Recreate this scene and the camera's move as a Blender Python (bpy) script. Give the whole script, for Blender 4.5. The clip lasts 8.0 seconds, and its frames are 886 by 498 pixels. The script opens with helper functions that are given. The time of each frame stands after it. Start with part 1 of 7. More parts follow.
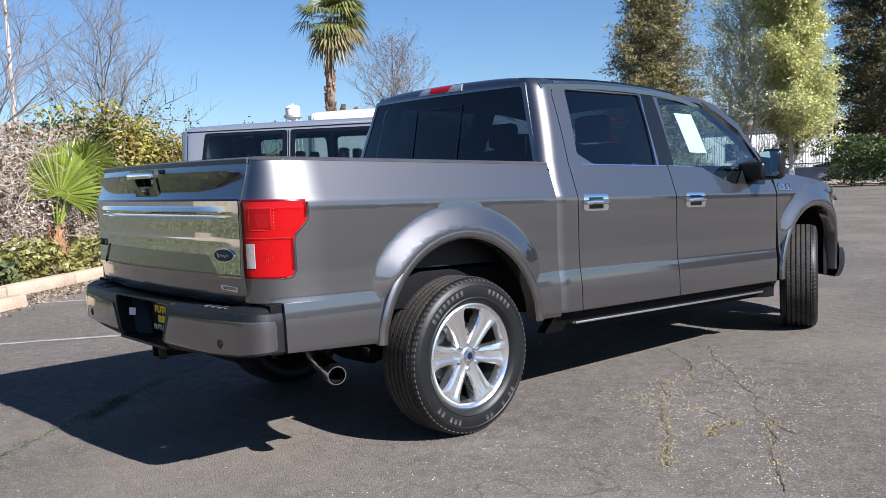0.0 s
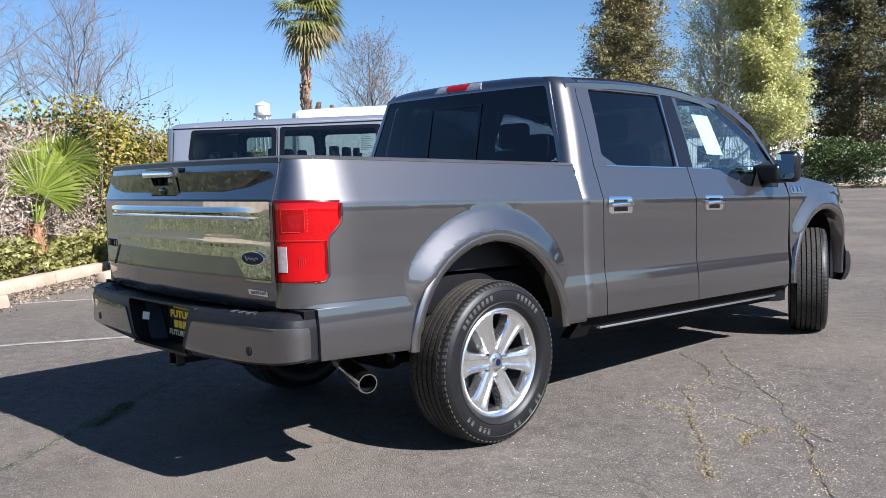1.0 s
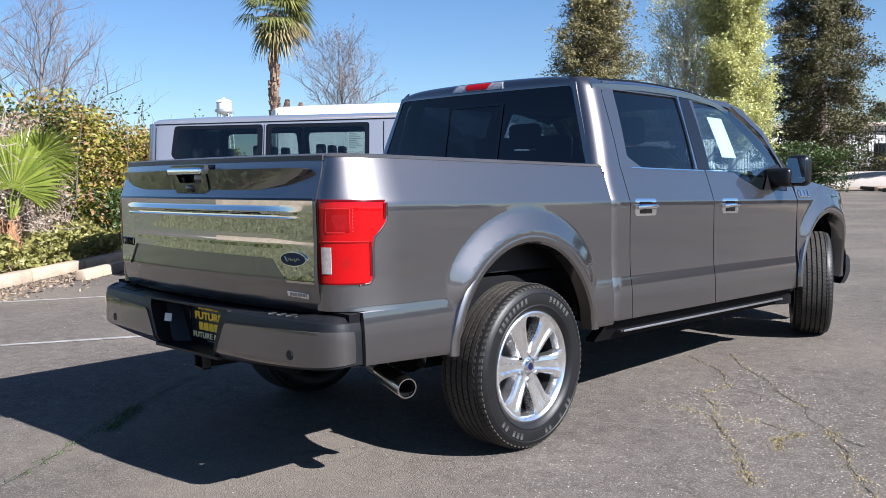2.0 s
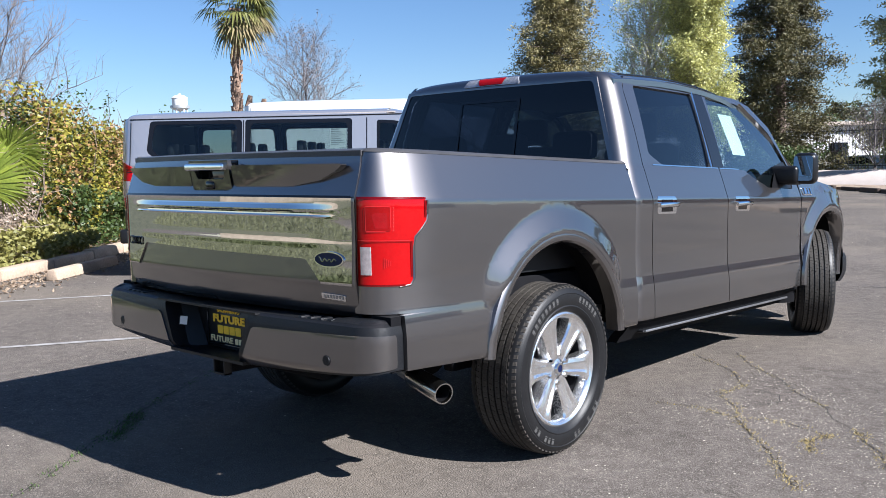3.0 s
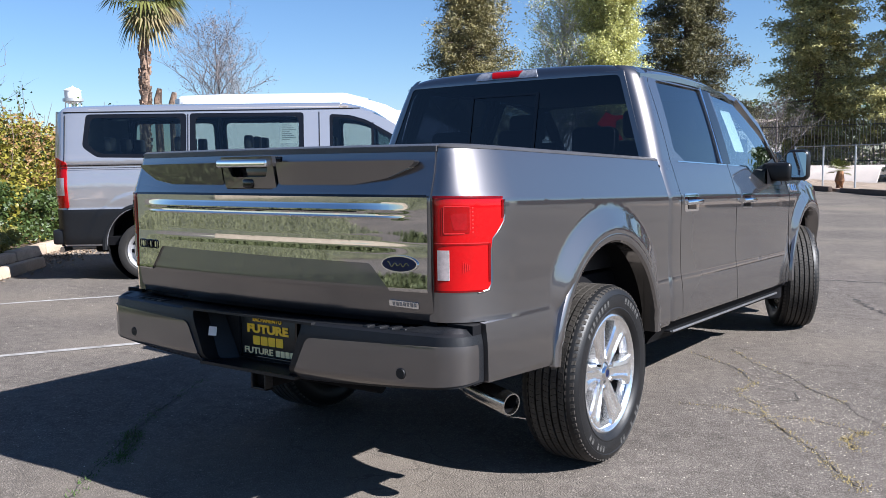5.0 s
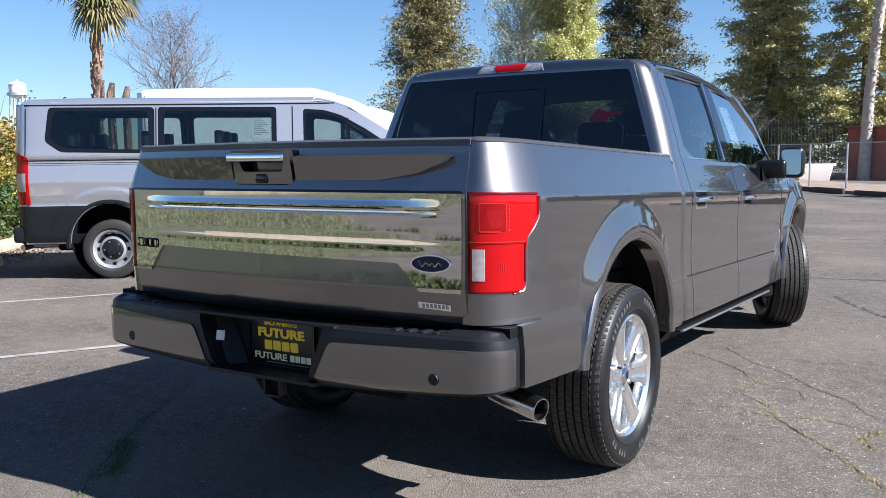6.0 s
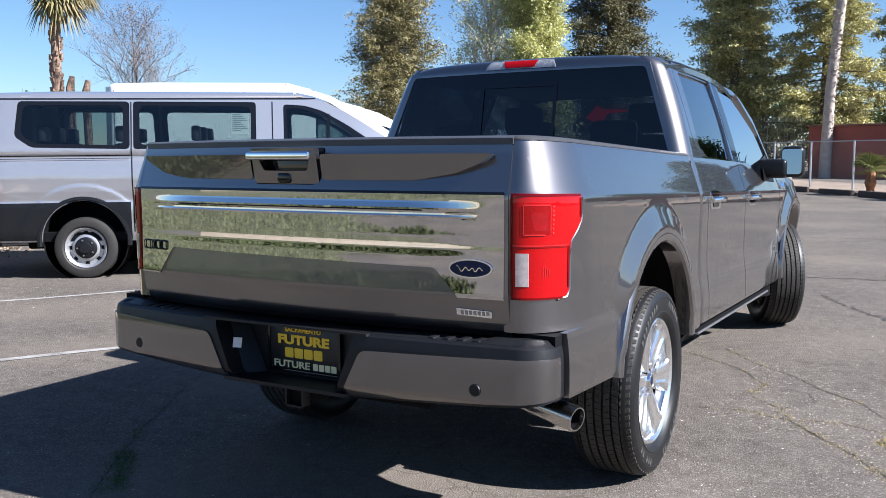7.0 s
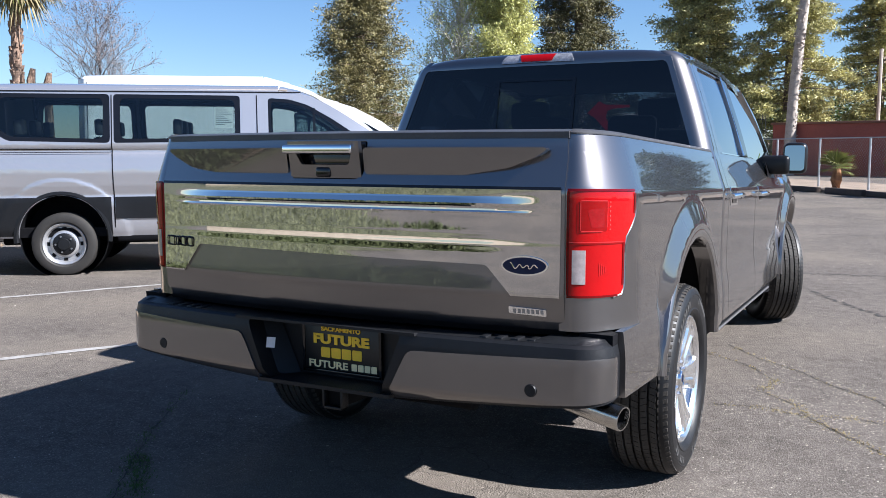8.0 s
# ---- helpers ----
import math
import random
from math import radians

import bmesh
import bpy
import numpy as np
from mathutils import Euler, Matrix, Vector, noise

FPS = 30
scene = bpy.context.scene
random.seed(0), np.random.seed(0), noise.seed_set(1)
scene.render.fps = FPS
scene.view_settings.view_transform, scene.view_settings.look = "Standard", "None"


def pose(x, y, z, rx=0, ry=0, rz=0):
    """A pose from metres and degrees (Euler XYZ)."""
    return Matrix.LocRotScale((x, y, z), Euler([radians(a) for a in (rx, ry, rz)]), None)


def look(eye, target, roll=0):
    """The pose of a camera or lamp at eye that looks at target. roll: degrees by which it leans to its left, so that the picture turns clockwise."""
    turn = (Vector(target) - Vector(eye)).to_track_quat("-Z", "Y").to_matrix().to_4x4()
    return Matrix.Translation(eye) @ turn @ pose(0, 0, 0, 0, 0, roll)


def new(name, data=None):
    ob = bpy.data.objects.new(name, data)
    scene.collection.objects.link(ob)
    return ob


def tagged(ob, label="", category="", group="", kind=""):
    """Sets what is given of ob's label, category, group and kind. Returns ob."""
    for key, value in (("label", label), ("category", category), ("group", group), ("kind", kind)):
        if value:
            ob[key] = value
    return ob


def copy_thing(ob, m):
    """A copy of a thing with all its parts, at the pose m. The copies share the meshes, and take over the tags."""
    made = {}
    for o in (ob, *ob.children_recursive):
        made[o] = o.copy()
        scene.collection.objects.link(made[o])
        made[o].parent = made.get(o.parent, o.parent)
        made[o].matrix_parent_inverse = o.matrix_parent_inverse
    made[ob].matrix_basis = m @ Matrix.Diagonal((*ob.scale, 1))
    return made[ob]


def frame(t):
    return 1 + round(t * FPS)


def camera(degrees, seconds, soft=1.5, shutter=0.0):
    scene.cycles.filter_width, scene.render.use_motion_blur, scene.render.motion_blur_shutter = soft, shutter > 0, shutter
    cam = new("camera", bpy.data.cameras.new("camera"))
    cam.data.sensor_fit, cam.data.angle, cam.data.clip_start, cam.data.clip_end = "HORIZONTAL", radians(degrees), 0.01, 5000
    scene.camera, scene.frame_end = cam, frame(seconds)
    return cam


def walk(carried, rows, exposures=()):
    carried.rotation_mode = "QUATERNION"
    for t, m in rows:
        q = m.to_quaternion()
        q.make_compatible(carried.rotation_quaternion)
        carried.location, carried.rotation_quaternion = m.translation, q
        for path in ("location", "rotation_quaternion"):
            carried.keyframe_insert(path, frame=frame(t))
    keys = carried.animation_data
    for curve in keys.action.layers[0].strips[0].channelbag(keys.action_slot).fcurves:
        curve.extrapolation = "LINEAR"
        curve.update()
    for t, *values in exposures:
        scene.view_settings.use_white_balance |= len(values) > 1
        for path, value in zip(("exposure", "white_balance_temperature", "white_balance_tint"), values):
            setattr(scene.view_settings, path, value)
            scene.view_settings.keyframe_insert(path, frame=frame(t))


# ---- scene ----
cam = camera(53.86, 8.0, soft=0.45)
# seconds, x, y, z, then the turn about x, y and z in degrees
PATH = [
    (0, 4.160, -2.981, 1.346, 84.89, 2.41, 48.44),
    (0.5, 4.003, -3.023, 1.356, 84.84, 2.24, 47.49),
    (1, 3.860, -3.100, 1.363, 84.77, 1.95, 46.48),
    (1.5, 3.713, -3.197, 1.373, 84.74, 1.53, 45.34),
    (3, 3.216, -3.400, 1.374, 84.47, 1.10, 41.27),
    (3.5, 3.051, -3.438, 1.384, 84.39, 0.99, 40.08),
    (4, 2.903, -3.501, 1.389, 84.31, 0.92, 38.62),
    (4.5, 2.748, -3.570, 1.391, 84.20, 1.04, 36.84),
    (6, 2.273, -3.629, 1.382, 83.86, 0.81, 32.05),
    (6.5, 2.135, -3.622, 1.392, 83.75, 0.74, 30.88),
    (7, 1.983, -3.638, 1.393, 83.61, 0.53, 29.55),
    (7.5, 1.829, -3.675, 1.397, 83.49, 0.38, 28.25),
    (8, 1.697, -3.700, 1.388, 83.33, 0.28, 27.13),
]
walk(cam, [(t, pose(x, y, z, rx, ry, rz)) for t, x, y, z, rx, ry, rz in PATH], [(0.0, 1.38, 5640, 12), (1.0, 1.49, 5640, 12), (3.0, 1.54, 5640, 12), (8.0, 1.67, 5640, 12)])

# ---- world and sun ----
SUN = Vector((1.28, 0.197, 1.0)).normalized()
world = bpy.data.worlds.new("sky")
scene.world = world
world.use_nodes = True
wn = world.node_tree.nodes
sky = wn.new("ShaderNodeTexSky")
sky.sky_type = "NISHITA"
sky.sun_disc = False
sky.sun_elevation = math.asin(SUN.z)
sky.sun_rotation = math.atan2(SUN.x, SUN.y)
sky.air_density, sky.dust_density, sky.ozone_density = 1.0, 0.0, 5.0
wn["Background"].inputs["Strength"].default_value = 0.0410
world.node_tree.links.new(sky.outputs[0], wn["Background"].inputs["Color"])
sun = new("sun", bpy.data.lights.new("sun", "SUN"))
sun.data.energy, sun.data.angle, sun.data.color = 5.0, radians(0.53), (1.0, 0.925, 0.82)
sun.matrix_world = look(SUN * 60, (0, 0, 0))


# ---- materials ----
def mat(name, col, rough=0.5, metal=0.0, var=0.12, scale=6.0, bump=0.0, bscale=150.0, coat=0.0, spec=0.5, tint=None, rand=0.0, island=0.0, trans=0.0):
    m = bpy.data.materials.new(name)
    m.use_nodes = True
    n, l = m.node_tree.nodes, m.node_tree.links
    b = n["Principled BSDF"]
    b.inputs["Roughness"].default_value = rough
    b.inputs["Metallic"].default_value = metal
    b.inputs["Coat Weight"].default_value = coat
    b.inputs["Coat Roughness"].default_value = 0.03
    b.inputs["Specular IOR Level"].default_value = spec
    tc = n.new("ShaderNodeTexCoord")
    big = n.new("ShaderNodeTexNoise")
    big.inputs["Scale"].default_value, big.inputs["Detail"].default_value = scale, 5
    fine = n.new("ShaderNodeTexNoise")
    fine.inputs["Scale"].default_value, fine.inputs["Detail"].default_value = scale * 14, 3
    l.new(tc.outputs["Object"], big.inputs["Vector"])
    l.new(tc.outputs["Object"], fine.inputs["Vector"])
    add = n.new("ShaderNodeMath")
    add.operation = "ADD"
    l.new(big.outputs["Fac"], add.inputs[0])
    l.new(fine.outputs["Fac"], add.inputs[1])
    last = add.outputs[0]
    if rand or island:
        src = n.new("ShaderNodeObjectInfo" if rand else "ShaderNodeNewGeometry")
        mul = n.new("ShaderNodeMath")
        mul.operation = "MULTIPLY_ADD"
        mul.inputs[1].default_value = rand or island
        l.new(src.outputs["Random" if rand else "Random Per Island"], mul.inputs[0])
        l.new(last, mul.inputs[2])
        last = mul.outputs[0]
    rng = n.new("ShaderNodeMapRange")
    rng.inputs["From Min"].default_value = 0.6
    rng.inputs["From Max"].default_value = 1.4 + (rand or island)
    l.new(last, rng.inputs["Value"])
    mix = n.new("ShaderNodeMix")
    mix.data_type = "RGBA"
    dark = [c * (1 - var) for c in col]
    light = tint or [min(1, c * (1 + var)) for c in col]
    mix.inputs["A"].default_value = (*dark, 1)
    mix.inputs["B"].default_value = (*light, 1)
    l.new(rng.outputs["Result"], mix.inputs["Factor"])
    l.new(mix.outputs["Result"], b.inputs["Base Color"])
    if trans:
        t = n.new("ShaderNodeBsdfTranslucent")
        l.new(mix.outputs["Result"], t.inputs["Color"])
        ms = n.new("ShaderNodeMixShader")
        ms.inputs[0].default_value = trans
        l.new(b.outputs[0], ms.inputs[1])
        l.new(t.outputs[0], ms.inputs[2])
        l.new(ms.outputs[0], n["Material Output"].inputs["Surface"])
    if bump:
        bn = n.new("ShaderNodeTexNoise")
        bn.inputs["Scale"].default_value, bn.inputs["Detail"].default_value = bscale, 4
        l.new(tc.outputs["Object"], bn.inputs["Vector"])
        bp = n.new("ShaderNodeBump")
        bp.inputs["Strength"].default_value, bp.inputs["Distance"].default_value = bump, 0.01
        l.new(bn.outputs["Fac"], bp.inputs["Height"])
        l.new(bp.outputs["Normal"], b.inputs["Normal"])
    return m


def pane(name, tint, rough=0.0, gain=1.5):
    """Tinted glazing: a clear coloured sheet with a reflection that grows at grazing angles."""
    m = bpy.data.materials.new(name)
    m.use_nodes = True
    n, l = m.node_tree.nodes, m.node_tree.links
    n.remove(n["Principled BSDF"])
    t = n.new("ShaderNodeBsdfTransparent")
    t.inputs[0].default_value = (*tint, 1)
    g = n.new("ShaderNodeBsdfGlossy")
    g.inputs["Roughness"].default_value = rough
    f = n.new("ShaderNodeLayerWeight")
    f.inputs["Blend"].default_value = 0.5
    p = n.new("ShaderNodeMath")
    p.operation = "POWER"
    p.inputs[1].default_value = 5.0
    l.new(f.outputs["Facing"], p.inputs[0])
    k = n.new("ShaderNodeMath")
    k.operation = "MULTIPLY_ADD"
    k.inputs[1].default_value, k.inputs[2].default_value = 0.95 * gain, 0.045 * gain
    k.use_clamp = True
    l.new(p.outputs[0], k.inputs[0])
    ms = n.new("ShaderNodeMixShader")
    l.new(k.outputs[0], ms.inputs[0])
    l.new(t.outputs[0], ms.inputs[1])
    l.new(g.outputs[0], ms.inputs[2])
    l.new(ms.outputs[0], n["Material Output"].inputs["Surface"])
    return m


def flake_paint(name, col, sharp=0.08, broad=0.445, share=0.56, body=1.0):
    """Metallic paint: mirror-smooth lacquer over flakes, some lying flat and some tilted."""
    m = mat(name, col, sharp, 1.0, 0.06, 900, coat=1.0)
    n, l = m.node_tree.nodes, m.node_tree.links
    a = n["Principled BSDF"]
    b = n.new("ShaderNodeBsdfPrincipled")
    b.inputs["Base Color"].default_value = (*[c * 1.0 for c in col], 1)
    b.inputs["Roughness"].default_value, b.inputs["Metallic"].default_value = broad, body
    b.inputs["Coat Weight"].default_value, b.inputs["Coat Roughness"].default_value = 1.0, 0.02
    a.inputs["Coat IOR"].default_value = b.inputs["Coat IOR"].default_value = 1.85
    ms = n.new("ShaderNodeMixShader")
    ms.inputs[0].default_value = share
    l.new(a.outputs[0], ms.inputs[1])
    l.new(b.outputs[0], ms.inputs[2])
    l.new(ms.outputs[0], n["Material Output"].inputs["Surface"])
    return m


PAINT = flake_paint("grey metallic paint", (0.160, 0.150, 0.148), 0.09, 0.40, 0.62)
PLASTIC = mat("black textured plastic", (0.008, 0.0085, 0.010), 0.42, 0, 0.2, 30, 0.15, 900, spec=0.3)
GLOSS = mat("gloss black trim", (0.006, 0.006, 0.007), 0.04, 0, 0.1, 30)
CHROME = mat("bright chrome", (0.82, 0.83, 0.84), 0.05, 1, 0.03, 20)
SATIN = mat("satin chrome", (0.60, 0.595, 0.59), 0.03, 1, 0.04, 12)
ALLOY = mat("polished alloy", (0.88, 0.875, 0.87), 0.22, 0.965, 0.14, 25)
STEEL = mat("dull steel", (0.32, 0.32, 0.33), 0.4, 0.9, 0.25, 14, 0.1, 60)
RUBBER = mat("tyre rubber", (0.0065, 0.0065, 0.007), 0.45, 0, 0.3, 20, 0.08, 260, spec=0.3)
TREAD = mat("dusty tyre tread", (0.028, 0.025, 0.022), 0.6, 0, 0.5, 9, 0.2, 200, spec=0.3, tint=(0.066, 0.059, 0.051))
UNDER = mat("undercarriage black", (0.005, 0.005, 0.006), 0.75, 0, 0.3, 12, spec=0.1)
RED = mat("red lamp lens", (0.29, 0.0012, 0.002), 0.25, 0, 0.10, 5, coat=0.6, spec=0.05)
RED_DARK = mat("deep red lamp inset", (0.19, 0.0009, 0.0015), 0.2, 0, 0.12, 6, coat=0.6, spec=0.05)
CLEAR = mat("pale lamp lens", (0.42, 0.37, 0.37), 0.22, 0.45, 0.35, 60, coat=0.5)
PRIVACY = pane("dark privacy glass", (0.06, 0.078, 0.108), gain=1.3)
SCREEN = pane("clear windscreen glass", (0.80, 0.88, 0.87), gain=1.2)
GLASS = pane("light tinted glass", (0.62, 0.76, 0.77), gain=2.6)
PRIVACY_SIDE = pane("dark side glass", (0.05, 0.065, 0.09), gain=1.75)
MIRROR = mat("mirror glass", (0.42, 0.45, 0.46), 0.0, 1, 0.01, 5)
SHELL = mat("black mirror shell", (0.006, 0.006, 0.007), 0.32, 0, 0.1, 20, spec=0.35)
SEAT = mat("dark seat leather", (0.03, 0.03, 0.033), 0.6, 0, 0.2, 10)
PAPER = mat("white paper", (0.82, 0.82, 0.80), 0.7, 0, 0.04, 12)
YELLOW = mat("yellow print", (0.95, 0.60, 0.03), 0.6, 0, 0.08, 20)
WHITE_INK = mat("cream print", (0.88, 0.76, 0.42), 0.6, 0, 0.06, 20)
EMBLEM = mat("dark blue enamel", (0.004, 0.009, 0.04), 0.35, 0, 0.1, 20, coat=0.15, spec=0.2)


# ---- mesh helpers ----
RAKE = 0.0385


def ring(cx, cy, rx, ry, count, start=0.0, power=1.0):
    out = []
    for i in range(count):
        a = radians(start) + 2 * math.pi * i / count
        c, s = math.cos(a), math.sin(a)
        out.append((cx + rx * math.copysign(abs(c) ** power, c), cy + ry * math.copysign(abs(s) ** power, s)))
    return out


def rounded(points, radius, steps=4):
    """A polygon with its corners rounded."""
    out, count = [], len(points)
    for i, p in enumerate(points):
        p, a, b = Vector(p), Vector(points[i - 1]), Vector(points[(i + 1) % count])
        r1, r2 = min(radius, (a - p).length * 0.45), min(radius, (b - p).length * 0.45)
        s, e = p + (a - p).normalized() * r1, p + (b - p).normalized() * r2
        for k in range(steps + 1):
            t = k / steps
            out.append(tuple(s * (1 - t) ** 2 + p * 2 * t * (1 - t) + e * t * t))
    return out


def cut(bm, a, b, keep_left):
    d = Vector((b[0] - a[0], b[1] - a[1], 0))
    if d.length < 1e-6:
        return
    no = Vector((d.y, -d.x, 0)).normalized()
    bmesh.ops.bisect_plane(bm, geom=bm.verts[:] + bm.edges[:] + bm.faces[:], dist=1e-6, plane_co=(a[0], a[1], 0), plane_no=no,
                           clear_outer=keep_left, clear_inner=not keep_left)


def merged(pieces):
    bm, tmp = bmesh.new(), bpy.data.meshes.new("tmp")
    for p in pieces:
        p.to_mesh(tmp)
        bm.from_mesh(tmp)
        p.free()
    bpy.data.meshes.remove(tmp)
    bmesh.ops.remove_doubles(bm, verts=bm.verts, dist=1e-5)
    return bm


def steps(a, b, size):
    return list(np.linspace(a, b, max(2, int(round(abs(b - a) / size)) + 1)))


def panel(us, vs, fn, inside=(), outside=(), depth=None):
    """A sheet over the grid us x vs, cut to convex outlines (anticlockwise) in u, v, with convex holes, then bent by fn; depth turns its rim inwards."""
    bm = bmesh.new()
    rows = [[bm.verts.new((u, v, 0)) for u in us] for v in vs]
    for r, s in zip(rows, rows[1:]):
        for i in range(len(us) - 1):
            bm.faces.new((r[i], r[i + 1], s[i + 1], s[i]))
    for poly in inside:
        for i, a in enumerate(poly):
            cut(bm, a, poly[(i + 1) % len(poly)], True)
    for poly in outside:
        pieces = []
        for i, a in enumerate(poly):
            piece = bm.copy()
            cut(piece, a, poly[(i + 1) % len(poly)], False)
            pieces.append(piece)
            cut(bm, a, poly[(i + 1) % len(poly)], True)
        bm.free()
        bm = merged(pieces)
    for v in bm.verts:
        v.co = fn(v.co.x, v.co.y)
    if depth:
        rim = [e for e in bm.edges if e.is_boundary]
        made = bmesh.ops.extrude_edge_only(bm, edges=rim)["geom"]
        bmesh.ops.translate(bm, verts=[g for g in made if isinstance(g, bmesh.types.BMVert)], vec=depth)
    return bm


def box(x0, x1, y0, y1, z0, z1, bevel=0.0, seg=2, bm=None):
    own = bmesh.new()
    bmesh.ops.create_cube(own, size=1)
    for v in own.verts:
        v.co = (x0 + (v.co.x + 0.5) * (x1 - x0), y0 + (v.co.y + 0.5) * (y1 - y0), z0 + (v.co.z + 0.5) * (z1 - z0))
    if bevel:
        bmesh.ops.bevel(own, geom=own.edges[:], offset=bevel, segments=seg, affect="EDGES", profile=0.5)
    return own if bm is None else join(bm, own)


def join(bm, *others):
    tmp = bpy.data.meshes.new("tmp")
    for o in others:
        o.to_mesh(tmp)
        bm.from_mesh(tmp)
        o.free()
    bpy.data.meshes.remove(tmp)
    return bm


def moved(bm, m):
    bmesh.ops.transform(bm, matrix=m, verts=bm.verts)
    return bm


def tube(points, radius, sides=10, cap=True):
    """A round bar along points; radius: one number or one for each point."""
    bm, rings = bmesh.new(), []
    pts = [Vector(p) for p in points]
    for i, p in enumerate(pts):
        d = (pts[min(i + 1, len(pts) - 1)] - pts[max(i - 1, 0)]).normalized()
        q = d.to_track_quat("Z", "Y")
        r = radius[i] if isinstance(radius, (list, tuple)) else radius
        rings.append([bm.verts.new(p + q @ Vector((r * math.cos(2 * math.pi * k / sides), r * math.sin(2 * math.pi * k / sides), 0))) for k in range(sides)])
    for a, b in zip(rings, rings[1:]):
        for k in range(sides):
            bm.faces.new((a[k], a[(k + 1) % sides], b[(k + 1) % sides], b[k]))
    if cap:
        bm.faces.new(rings[0][::-1])
        bm.faces.new(rings[-1])
    return bm


def lathe(profile, sides=64):
    """Turns (radius, x) pairs about the x axis."""
    bm, rings = bmesh.new(), []
    for r, x in profile:
        rings.append([bm.verts.new((x, r * math.cos(2 * math.pi * k / sides), r * math.sin(2 * math.pi * k / sides))) for k in range(sides)])
    for a, b in zip(rings, rings[1:]):
        for k in range(sides):
            bm.faces.new((a[k], a[(k + 1) % sides], b[(k + 1) % sides], b[k]))
    return bm


def solid(outline, fn, thick):
    """A plate with an outline in u, v, bent by fn, and pushed by the vector thick."""
    bm = bmesh.new()
    a = [bm.verts.new(fn(u, v)) for u, v in outline]
    b = [bm.verts.new(Vector(fn(u, v)) + Vector(thick)) for u, v in outline]
    bm.faces.new(a)
    bm.faces.new(b[::-1])
    for i in range(len(a)):
        j = (i + 1) % len(a)
        bm.faces.new((a[i], b[i], b[j], a[j]))
    bmesh.ops.recalc_face_normals(bm, faces=bm.faces)
    return bm


def part(name, bm, material, parent=None, label="", smooth=35, rake=False):
    if rake:
        for v in bm.verts:
            v.co.z -= RAKE * v.co.y
    me = bpy.data.meshes.new(name)
    bm.to_mesh(me)
    bm.free()
    me.materials.append(material)
    if smooth:
        for p in me.polygons:
            p.use_smooth = True
        me.set_sharp_from_angle(angle=radians(smooth))
    ob = new(name, me)
    if parent:
        ob.parent = parent
    if label:
        ob["label"] = label
    return ob


def from_arrays(name, verts, faces, material, parent=None, smooth=False):
    me = bpy.data.meshes.new(name)
    me.from_pydata(verts, [], faces)
    me.materials.append(material)
    if smooth:
        for p in me.polygons:
            p.use_smooth = True
    ob = new(name, me)
    if parent:
        ob.parent = parent
    return ob


def thing(name, label, category, m=None, group="", kind=""):
    ob = new(name)
    if m is not None:
        ob.matrix_basis = m
    return tagged(ob, label, category, group, kind)


def writing(name, text, size, material, parent, m, label="", depth=0.001, width=None, offset=0.0):
    cu = bpy.data.curves.new(name, "FONT")
    cu.body, cu.size, cu.align_x, cu.align_y, cu.extrude, cu.offset = text, size, "CENTER", "CENTER", depth, offset
    tmp = bpy.data.objects.new("tmp", cu)
    scene.collection.objects.link(tmp)
    bpy.context.view_layer.update()
    me = bpy.data.meshes.new_from_object(tmp)
    bpy.data.objects.remove(tmp)
    xs = [v.co.x for v in me.vertices]
    if width and xs:
        k = width / (max(xs) - min(xs))
        for v in me.vertices:
            v.co.x *= k
    me.transform(m)
    me.materials.clear()
    me.materials.append(material)
    ob = new(name, me)
    ob.parent = parent
    if label:
        ob["label"] = label
    return ob


# ---- the pickup truck ----
truck = thing("pickup_truck", "dark grey metallic crew cab pickup parked on asphalt, front wheels steered", "pickup truck")
PROFILE = [(0.44, 0.90), (0.49, 0.945), (0.53, 0.975), (0.55, 0.989), (0.565, 0.992), (0.675, 0.9915), (0.70, 0.9903), (0.735, 0.9872), (0.762, 0.9838), (0.785, 0.9800), (0.794, 0.9788), (0.83, 0.9768), (0.90, 0.9745),
           (1.05, 0.976), (1.18, 0.978), (1.205, 0.9765), (1.222, 0.970), (1.30, 0.945), (1.36, 0.925), (1.385, 0.915)]
PZ, PX = [p[0] for p in PROFILE], [p[1] for p in PROFILE]
BELT, ARCH, FARCH = 1.385, (-0.05, 0.50), (3.68, 0.60)
ROWS_Z = [0.49, 0.51, 0.53, 0.54, 0.55, 0.557, 0.565, 0.58, 0.62, 0.66, 0.68, 0.692, 0.705, 0.72, 0.74, 0.755, 0.768, 0.776, 0.782, 0.785, 0.789, 0.794, 0.80] + [0.815 + 0.015 * i for i in range(24)] + [ 1.185, 1.195, 1.205, 1.215, 1.225, 1.24, 1.27, 1.30, 1.33, 1.36, 1.375, 1.385]


def bulge(y, z, c, r0, r1, rise):
    r = math.hypot(y - c[0], z - c[1])
    if r >= r1:
        return 0.0
    turn = math.degrees(math.atan2(abs(y - c[0]), z - c[1]))
    fade = min(1.0, max(0.0, (82 - turn) / 36))
    fade = fade * fade * (3 - 2 * fade)
    s = min(1.0, max(0.0, (r1 - r) / (r1 - r0)))
    return 0.960 + (0.010 + rise * 1.2 * (s - 0.16 * (1 - math.exp(-s / 0.16)))) * fade


